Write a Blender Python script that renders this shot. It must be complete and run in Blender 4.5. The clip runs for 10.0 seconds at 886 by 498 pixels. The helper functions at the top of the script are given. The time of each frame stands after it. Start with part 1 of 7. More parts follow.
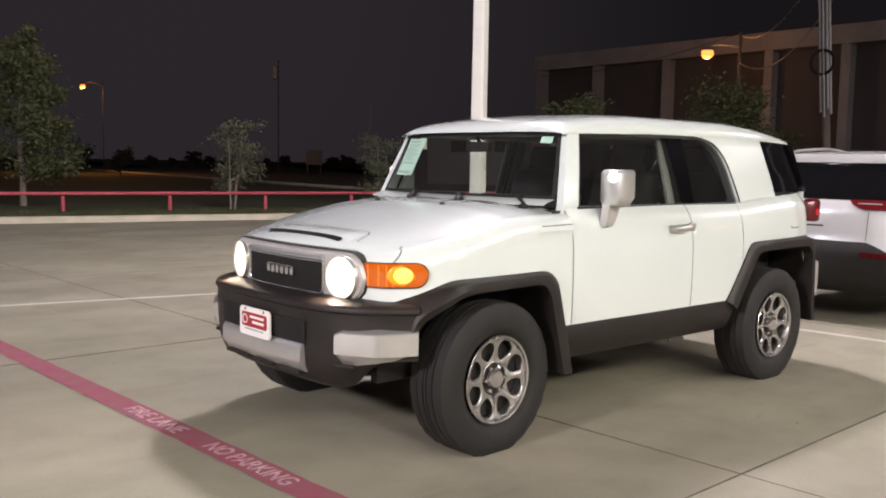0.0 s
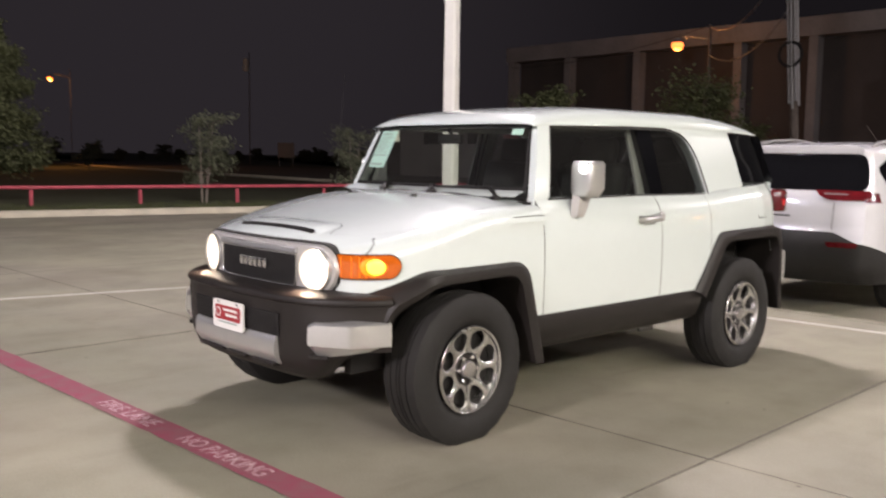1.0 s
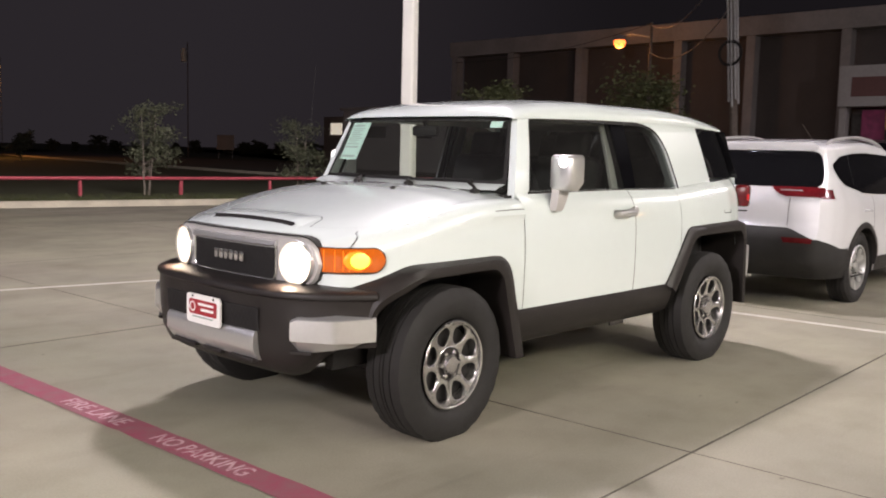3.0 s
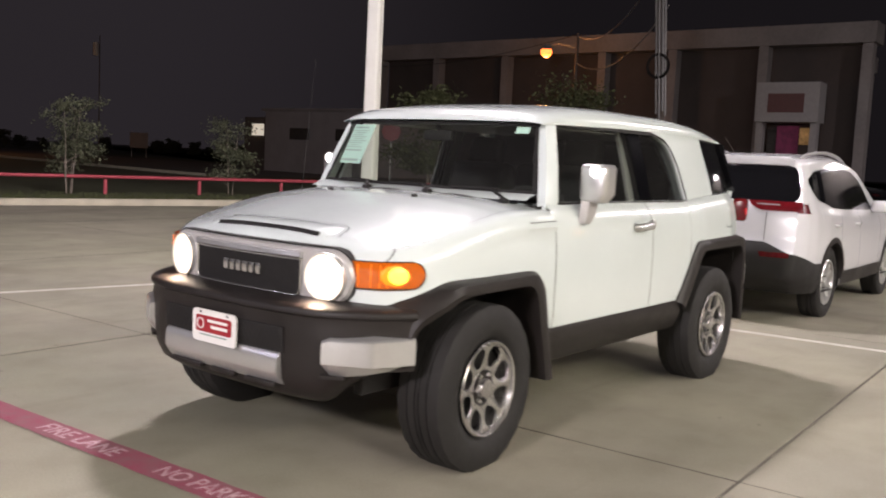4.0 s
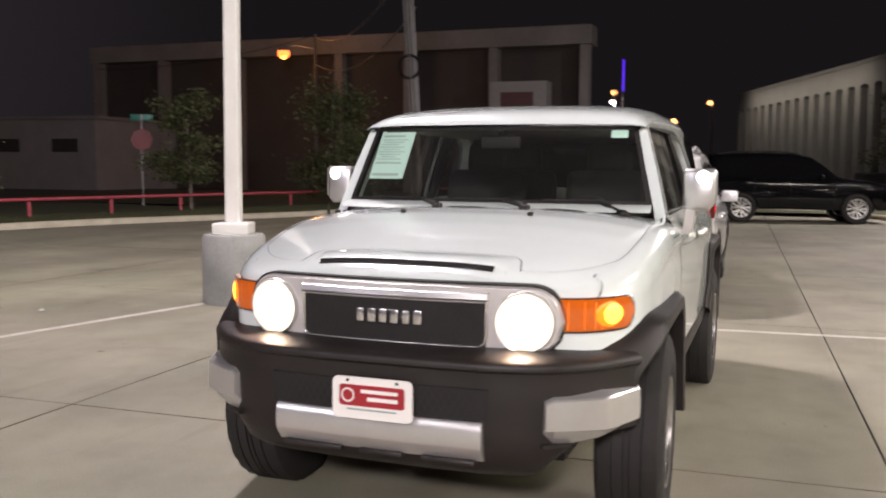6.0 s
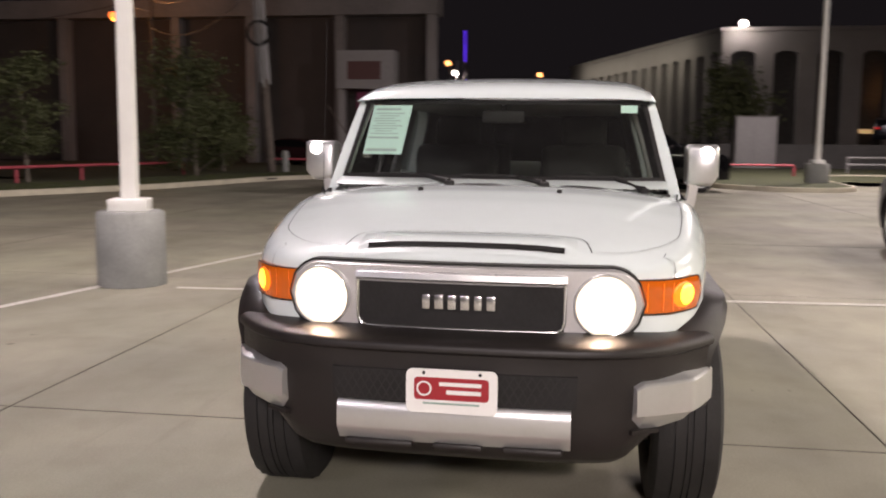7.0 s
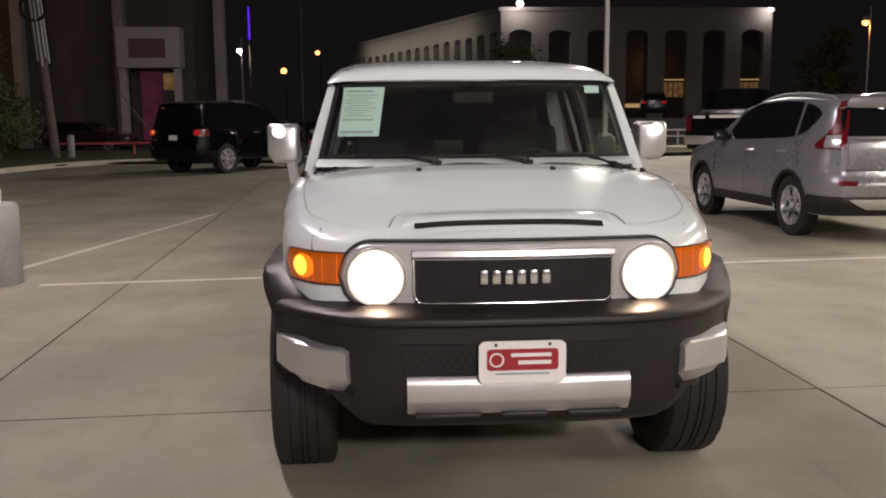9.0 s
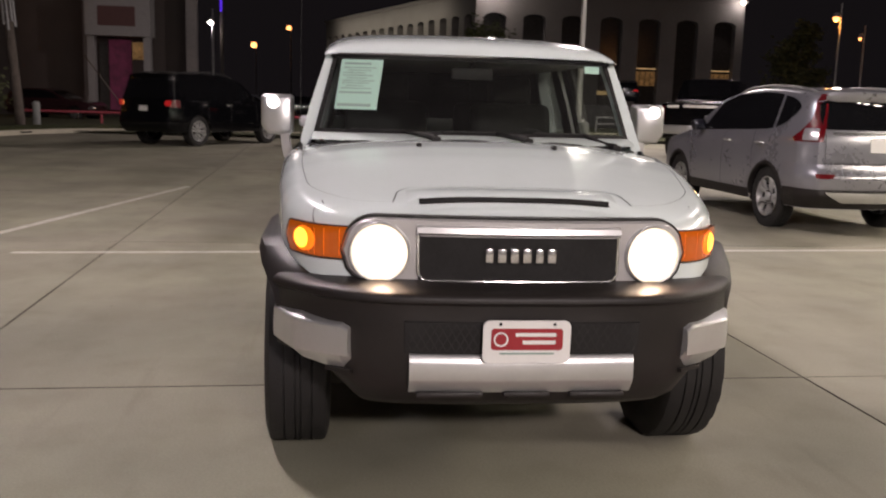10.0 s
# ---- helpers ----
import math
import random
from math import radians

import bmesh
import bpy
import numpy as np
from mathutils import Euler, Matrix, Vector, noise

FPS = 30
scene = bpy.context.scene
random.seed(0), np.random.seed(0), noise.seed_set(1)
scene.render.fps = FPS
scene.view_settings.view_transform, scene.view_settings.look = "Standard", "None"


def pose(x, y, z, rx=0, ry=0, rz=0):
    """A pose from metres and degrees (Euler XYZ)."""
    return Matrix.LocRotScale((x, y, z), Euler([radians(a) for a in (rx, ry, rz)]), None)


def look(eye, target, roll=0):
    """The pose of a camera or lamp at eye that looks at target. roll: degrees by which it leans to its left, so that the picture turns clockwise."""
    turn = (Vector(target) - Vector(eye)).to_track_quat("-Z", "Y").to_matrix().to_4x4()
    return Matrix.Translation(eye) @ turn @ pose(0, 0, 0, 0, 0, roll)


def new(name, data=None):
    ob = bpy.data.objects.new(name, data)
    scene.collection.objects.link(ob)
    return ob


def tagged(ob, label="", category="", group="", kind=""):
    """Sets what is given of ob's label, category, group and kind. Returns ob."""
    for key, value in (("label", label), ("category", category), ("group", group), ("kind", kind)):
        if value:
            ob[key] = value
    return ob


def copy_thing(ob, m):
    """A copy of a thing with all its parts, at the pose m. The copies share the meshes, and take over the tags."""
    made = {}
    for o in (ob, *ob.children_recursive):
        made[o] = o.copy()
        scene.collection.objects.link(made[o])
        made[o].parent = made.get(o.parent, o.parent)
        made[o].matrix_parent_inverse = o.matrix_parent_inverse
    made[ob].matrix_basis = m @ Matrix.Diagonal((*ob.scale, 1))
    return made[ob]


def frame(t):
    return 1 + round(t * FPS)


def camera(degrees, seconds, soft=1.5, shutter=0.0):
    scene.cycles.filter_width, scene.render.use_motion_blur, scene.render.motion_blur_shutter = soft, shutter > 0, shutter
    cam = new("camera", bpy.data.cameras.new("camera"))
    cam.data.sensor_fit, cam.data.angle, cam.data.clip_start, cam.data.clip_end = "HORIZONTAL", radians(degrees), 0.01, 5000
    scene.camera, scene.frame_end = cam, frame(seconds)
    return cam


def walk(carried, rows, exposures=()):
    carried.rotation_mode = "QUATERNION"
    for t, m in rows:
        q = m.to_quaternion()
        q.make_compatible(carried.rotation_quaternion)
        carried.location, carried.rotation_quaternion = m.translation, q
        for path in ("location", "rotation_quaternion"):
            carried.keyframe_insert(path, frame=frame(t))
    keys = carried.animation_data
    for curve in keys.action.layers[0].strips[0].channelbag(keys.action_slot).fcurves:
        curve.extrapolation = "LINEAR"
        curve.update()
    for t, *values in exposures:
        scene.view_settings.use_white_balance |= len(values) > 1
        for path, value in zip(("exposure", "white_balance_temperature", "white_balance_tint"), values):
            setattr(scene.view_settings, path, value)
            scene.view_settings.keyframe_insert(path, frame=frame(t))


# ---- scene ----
cam = camera(52.3, 10.0, soft=1.9, shutter=0.6)
PATH = [
    (0, (-3.17, -4.15, 1.478), (-1.859, -2.651, 1.289), 1.0),
    (0.5, (-3.178, -4.174, 1.478), (-1.869, -2.671, 1.305), 0.6),
    (1, (-3.191, -4.18, 1.477), (-1.837, -2.722, 1.272), 0.8),
    (1.5, (-3.252, -4.145, 1.485), (-1.848, -2.748, 1.202), 0.8),
    (2, (-3.305, -4.094, 1.484), (-1.897, -2.694, 1.243), 1.1),
    (2.2, (-3.308, -4.079, 1.482), (-1.891, -2.686, 1.258), 1.2),
    (3.3, (-3.297, -3.831, 1.459), (-1.81, -2.51, 1.251), 1.5),
    (3.5, (-3.364, -3.669, 1.487), (-1.8, -2.446, 1.249), 0.6),
    (4, (-3.412, -3.301, 1.448), (-1.841, -2.08, 1.25), 2.8),
    (4.5, (-3.478, -2.836, 1.47), (-1.865, -1.672, 1.256), 1.9),
    (5, (-3.592, -2.378, 1.496), (-1.882, -1.383, 1.2), -1.6),
    (5.5, (-3.662, -1.821, 1.471), (-1.883, -0.927, 1.285), -0.0),
    (5.7, (-3.679, -1.613, 1.443), (-1.853, -0.813, 1.279), 0.5),
    (6.8, (-3.732, -0.603, 1.468), (-1.795, -0.166, 1.229), 0.3),
    (7, (-3.735, -0.457, 1.467), (-1.777, -0.128, 1.228), 0.6),
    (7.5, (-3.781, -0.045, 1.476), (-1.807, 0.133, 1.209), -1.2),
    (8, (-3.806, 0.226, 1.47), (-1.827, 0.292, 1.195), -0.9),
    (8.5, (-3.868, 0.418, 1.474), (-1.896, 0.268, 1.181), -0.9),
    (9, (-3.885, 0.498, 1.478), (-1.91, 0.352, 1.193), -0.4),
    (9.5, (-3.889, 0.55, 1.474), (-1.916, 0.399, 1.187), 0.7),
    (10, (-3.823, 0.634, 1.45), (-1.862, 0.413, 1.126), 1.7),
]
walk(cam, [(t, look(eye, target, roll)) for t, eye, target, roll in PATH],
     exposures=[(0, 0.35, 6550, 20), (2.2, 0.35, 6550, 20), (4.6, 0.28, 6550, 20), (5.1, 0.20, 6550, 20), (5.7, 0.28, 6600, 20), (7.0, 0.18, 6850, 21), (7.6, -0.16, 6900, 21), (8.0, -0.22, 6900, 21), (10.0, -0.20, 6900, 21)])

# ---- night sky and the lamps of the lot ----
world = bpy.data.worlds.new("night")
world.use_nodes = True
scene.world = world
background = world.node_tree.nodes["Background"]
background.inputs["Color"].default_value = (0.0122, 0.0108, 0.0122, 1)
# the sky is painted a little lighter towards one quarter, for lens veil
nodes, links = world.node_tree.nodes, world.node_tree.links
sky_dir, along_veil, sky_veil = nodes.new("ShaderNodeTexCoord"), nodes.new("ShaderNodeVectorMath"), nodes.new("ShaderNodeMapRange")
along_veil.operation = "DOT_PRODUCT"
along_veil.inputs[1].default_value = (0.37, 0.91, 0.17)
sky_veil.interpolation_type = "SMOOTHSTEP"
sky_veil.inputs["From Min"].default_value, sky_veil.inputs["From Max"].default_value = 0.80, 1.0
sky_veil.inputs["To Min"].default_value, sky_veil.inputs["To Max"].default_value = 0.55, 1.38
links.new(sky_dir.outputs["Generated"], along_veil.inputs[0])
links.new(along_veil.outputs["Value"], sky_veil.inputs["Value"])
links.new(sky_veil.outputs["Result"], background.inputs["Strength"])


def luminaire_light(x, y, z, size, power, color, aim=(0, 0, -1), size_y=None):
    lamp = bpy.data.lights.new("luminaire_light", "AREA")
    lamp.shape, lamp.size, lamp.size_y = "RECTANGLE", size, size_y or size
    lamp.energy, lamp.color = power, color
    ob = new("luminaire_light", lamp)
    ob.matrix_world = look((x, y, z), (x + aim[0], y + aim[1], z + aim[2]))
    return ob


COOL, WARM = (1.0, 0.95, 0.93), (0.98, 0.955, 0.80)
# heads of the near lot pole; the second is added to light the verge
luminaire_light(4.55, 3.9, 8.4, 0.9, 1130, (1.0, 0.945, 0.96), aim=(-0.33, -0.8, -0.5), size_y=0.6)
luminaire_light(4.5, 4.75, 8.42, 0.7, 740, (1.0, 0.945, 0.94), aim=(0.2, 0.9, -0.38), size_y=0.5)
# lamps along the showroom front, behind the walk
for lx, ly, power, aim_x in ((-7.2, -12.8, 232, 0.45), (-4.6, -13.0, 232, 0.35), (-2.0, -13.2, 232, 0.2), (1.6, -13.6, 238, 0.1), (4.2, -13.9, 238, 0.0), (6.8, -14.2, 238, -0.1)):
    luminaire_light(lx, ly, 6.6, 0.9, power, WARM, aim=(aim_x, 0.8, -0.45), size_y=0.5)
# two unseen lamps, added to light the wagon's front and far side
luminaire_light(-14.0, -3.0, 6.2, 2.0, 1330, COOL, aim=(0.85, 0.2, -0.35), size_y=0.8)
luminaire_light(-14.0, 9.0, 9.0, 1.0, 400, (0.82, 0.84, 1.0), aim=(0.7, -0.4, -0.6))
# small unseen lamps, added to put glints on the wagon's paint
for lx, lz in ((-4.0, 2.3), (5.0, 2.5), (8.5, 2.9), (12.0, 2.3), (15.5, 3.2), (19.0, 2.6), (23.0, 3.4)):
    luminaire_light(lx, -14.5, lz, 0.2, 22, WARM, aim=(-0.04 * lx, 1.0, 0.0), size_y=0.2)
# unseen strip lamp, added to brighten the wall of the arcaded wing
luminaire_light(89.2, -1.0, 9.7, 30.0, 360, WARM, aim=(0.19, -0.57, -0.8), size_y=0.3)
# lamp near the far pole, then two unseen lamps added as fill
luminaire_light(31.5, -9.5, 12.0, 0.9, 2600, COOL)
luminaire_light(12.0, -14.0, 12.0, 0.9, 1300, COOL)
luminaire_light(-18.0, 8.0, 12.0, 0.9, 420, COOL)

# ---- materials ----
def material(name, color, rough=0.5, metal=0.0, vary=0.12, scale=6.0, bump=0.0, bump_scale=60.0, coat=0.0,
             emit=None, strength=0.0, second=None, spec=0.5):
    """A surface with mottling at two sizes, roughness that follows it and a fine relief."""
    m = bpy.data.materials.new(name)
    m.use_nodes = True
    nt = m.node_tree
    b = nt.nodes["Principled BSDF"]
    b.inputs["Roughness"].default_value, b.inputs["Metallic"].default_value = rough, metal
    b.inputs["Coat Weight"].default_value, b.inputs["Coat Roughness"].default_value = coat, 0.045
    b.inputs["Specular IOR Level"].default_value = spec
    co = nt.nodes.new("ShaderNodeTexCoord")
    n1, n2 = nt.nodes.new("ShaderNodeTexNoise"), nt.nodes.new("ShaderNodeTexNoise")
    n1.inputs["Scale"].default_value, n1.inputs["Detail"].default_value = scale, 5
    n2.inputs["Scale"].default_value, n2.inputs["Detail"].default_value = scale * 11, 3
    for n in (n1, n2):
        nt.links.new(co.outputs["Object"], n.inputs["Vector"])
    mix = nt.nodes.new("ShaderNodeMath")
    mix.operation = "MULTIPLY_ADD"
    nt.links.new(n2.outputs["Fac"], mix.inputs[0])
    mix.inputs[1].default_value = 0.45
    nt.links.new(n1.outputs["Fac"], mix.inputs[2])
    ramp = nt.nodes.new("ShaderNodeValToRGB")
    lo = second or tuple(c * (1 - vary) for c in color)
    hi = color if second else tuple(min(1, c * (1 + vary)) for c in color)
    ramp.color_ramp.elements[0].position, ramp.color_ramp.elements[1].position = 0.5, 0.95
    ramp.color_ramp.elements[0].color, ramp.color_ramp.elements[1].color = (*lo, 1), (*hi, 1)
    nt.links.new(mix.outputs[0], ramp.inputs["Fac"])
    nt.links.new(ramp.outputs["Color"], b.inputs["Base Color"])
    rr = nt.nodes.new("ShaderNodeMapRange")
    rr.inputs["From Min"].default_value, rr.inputs["From Max"].default_value = 0.4, 1.0
    rr.inputs["To Min"].default_value, rr.inputs["To Max"].default_value = rough * 0.85, min(1, rough * 1.2)
    nt.links.new(mix.outputs[0], rr.inputs["Value"])
    nt.links.new(rr.outputs["Result"], b.inputs["Roughness"])
    if bump:
        n3, bp = nt.nodes.new("ShaderNodeTexNoise"), nt.nodes.new("ShaderNodeBump")
        n3.inputs["Scale"].default_value, n3.inputs["Detail"].default_value = bump_scale, 4
        nt.links.new(co.outputs["Object"], n3.inputs["Vector"])
        bp.inputs["Strength"].default_value, bp.inputs["Distance"].default_value = bump, 0.01
        nt.links.new(n3.outputs["Fac"], bp.inputs["Height"])
        nt.links.new(bp.outputs["Normal"], b.inputs["Normal"])
    if emit:
        b.inputs["Emission Color"].default_value, b.inputs["Emission Strength"].default_value = (*emit, 1), strength
    return m


def glass(name, tint, gloss=1.0):
    """A pane: tinted, see-through, and mirror-like by Fresnel."""
    m = bpy.data.materials.new(name)
    m.use_nodes = True
    nt = m.node_tree
    nt.nodes.remove(nt.nodes["Principled BSDF"])
    see, shine = nt.nodes.new("ShaderNodeBsdfTransparent"), nt.nodes.new("ShaderNodeBsdfGlossy")
    see.inputs["Color"].default_value = (*tint, 1)
    shine.inputs["Roughness"].default_value = 0.02
    shine.inputs["Color"].default_value = (gloss, gloss, gloss, 1)
    lw, mx = nt.nodes.new("ShaderNodeLayerWeight"), nt.nodes.new("ShaderNodeMixShader")
    lw.inputs["Blend"].default_value = 0.5
    steep, fr = nt.nodes.new("ShaderNodeMath"), nt.nodes.new("ShaderNodeMath")
    steep.operation, fr.operation = "POWER", "MULTIPLY_ADD"
    steep.inputs[1].default_value, fr.inputs[1].default_value, fr.inputs[2].default_value = 4.5, 0.9, 0.05
    nt.links.new(lw.outputs["Facing"], steep.inputs[0])
    nt.links.new(steep.outputs[0], fr.inputs[0])
    nt.links.new(fr.outputs[0], mx.inputs[0])
    nt.links.new(see.outputs[0], mx.inputs[1])
    nt.links.new(shine.outputs[0], mx.inputs[2])
    # a thin diffuse film that paints a pale haze over the pane
    haze, film, co, spots = nt.nodes.new("ShaderNodeBsdfDiffuse"), nt.nodes.new("ShaderNodeMixShader"), nt.nodes.new("ShaderNodeTexCoord"), nt.nodes.new("ShaderNodeTexNoise")
    haze.inputs["Color"].default_value = (0.5, 0.48, 0.47, 1)
    spots.inputs["Scale"].default_value = 7
    amount = nt.nodes.new("ShaderNodeMapRange")
    amount.inputs["To Min"].default_value, amount.inputs["To Max"].default_value = 0.010, 0.026
    nt.links.new(co.outputs["Object"], spots.inputs["Vector"])
    nt.links.new(spots.outputs["Fac"], amount.inputs["Value"])
    nt.links.new(amount.outputs["Result"], film.inputs[0])
    nt.links.new(mx.outputs[0], film.inputs[1])
    nt.links.new(haze.outputs[0], film.inputs[2])
    nt.links.new(film.outputs[0], nt.nodes["Material Output"].inputs["Surface"])
    return m


def concrete(name, light, dark, stain):
    """Poured slab: broad cloudy patches, tyre-dark streaks, fine sand and a broomed relief."""
    m = bpy.data.materials.new(name)
    m.use_nodes = True
    nt = m.node_tree
    b = nt.nodes["Principled BSDF"]
    geo = nt.nodes.new("ShaderNodeNewGeometry")

    def tex(scale, detail, stretch=(1, 1, 1)):
        n, mp = nt.nodes.new("ShaderNodeTexNoise"), nt.nodes.new("ShaderNodeMapping")
        mp.inputs["Scale"].default_value = stretch
        nt.links.new(geo.outputs["Position"], mp.inputs["Vector"])
        nt.links.new(mp.outputs[0], n.inputs["Vector"])
        n.inputs["Scale"].default_value, n.inputs["Detail"].default_value = scale, detail
        return n

    def ramp(src, p0, p1, c0, c1):
        r = nt.nodes.new("ShaderNodeValToRGB")
        r.color_ramp.elements[0].position, r.color_ramp.elements[1].position = p0, p1
        r.color_ramp.elements[0].color, r.color_ramp.elements[1].color = (*c0, 1), (*c1, 1)
        nt.links.new(src.outputs["Fac"], r.inputs["Fac"])
        return r

    def times(a, c):
        x = nt.nodes.new("ShaderNodeMix")
        x.data_type, x.blend_type = "RGBA", "MULTIPLY"
        x.inputs["Factor"].default_value = 1.0
        nt.links.new(a, x.inputs["A"])
        nt.links.new(c, x.inputs["B"])
        return x.outputs["Result"]

    base = ramp(tex(0.7, 6), 0.35, 0.68, dark, light).outputs["Color"]
    streak = ramp(tex(0.55, 4, (0.35, 1.6, 1)), 0.30, 0.55, stain, (1, 1, 1)).outputs["Color"]
    spots = ramp(tex(3.1, 5), 0.32, 0.52, (0.90, 0.897, 0.89), (1, 1, 1)).outputs["Color"]
    sand = ramp(tex(90, 3), 0.3, 0.75, (0.84, 0.84, 0.84), (1, 1, 1)).outputs["Color"]
    oil = ramp(tex(1.15, 3), 0.26, 0.40, (0.84, 0.835, 0.82), (1, 1, 1)).outputs["Color"]
    drips = ramp(tex(6.5, 2), 0.225, 0.262, (0.42, 0.40, 0.38), (1, 1, 1)).outputs["Color"]
    tint = ramp(tex(0.22, 3), 0.35, 0.65, (0.97, 1.0, 0.93), (1.0, 0.985, 0.985)).outputs["Color"]
    scuff = ramp(tex(2.2, 6, (0.25, 2.2, 1)), 0.60, 0.74, (1, 1, 1), (0.86, 0.855, 0.85)).outputs["Color"]
    worn = times(times(times(base, streak), spots), sand)
    nt.links.new(times(times(times(times(worn, oil), drips), tint), scuff), b.inputs["Base Color"])
    rough = nt.nodes.new("ShaderNodeMapRange")
    rough.inputs["To Min"].default_value, rough.inputs["To Max"].default_value = 0.5, 0.85
    nt.links.new(tex(1.3, 4).outputs["Fac"], rough.inputs["Value"])
    nt.links.new(rough.outputs["Result"], b.inputs["Roughness"])
    bp = nt.nodes.new("ShaderNodeBump")
    bp.inputs["Strength"].default_value, bp.inputs["Distance"].default_value = 0.25, 0.004
    nt.links.new(tex(140, 3, (0.4, 1, 1)).outputs["Fac"], bp.inputs["Height"])
    nt.links.new(bp.outputs["Normal"], b.inputs["Normal"])
    return m


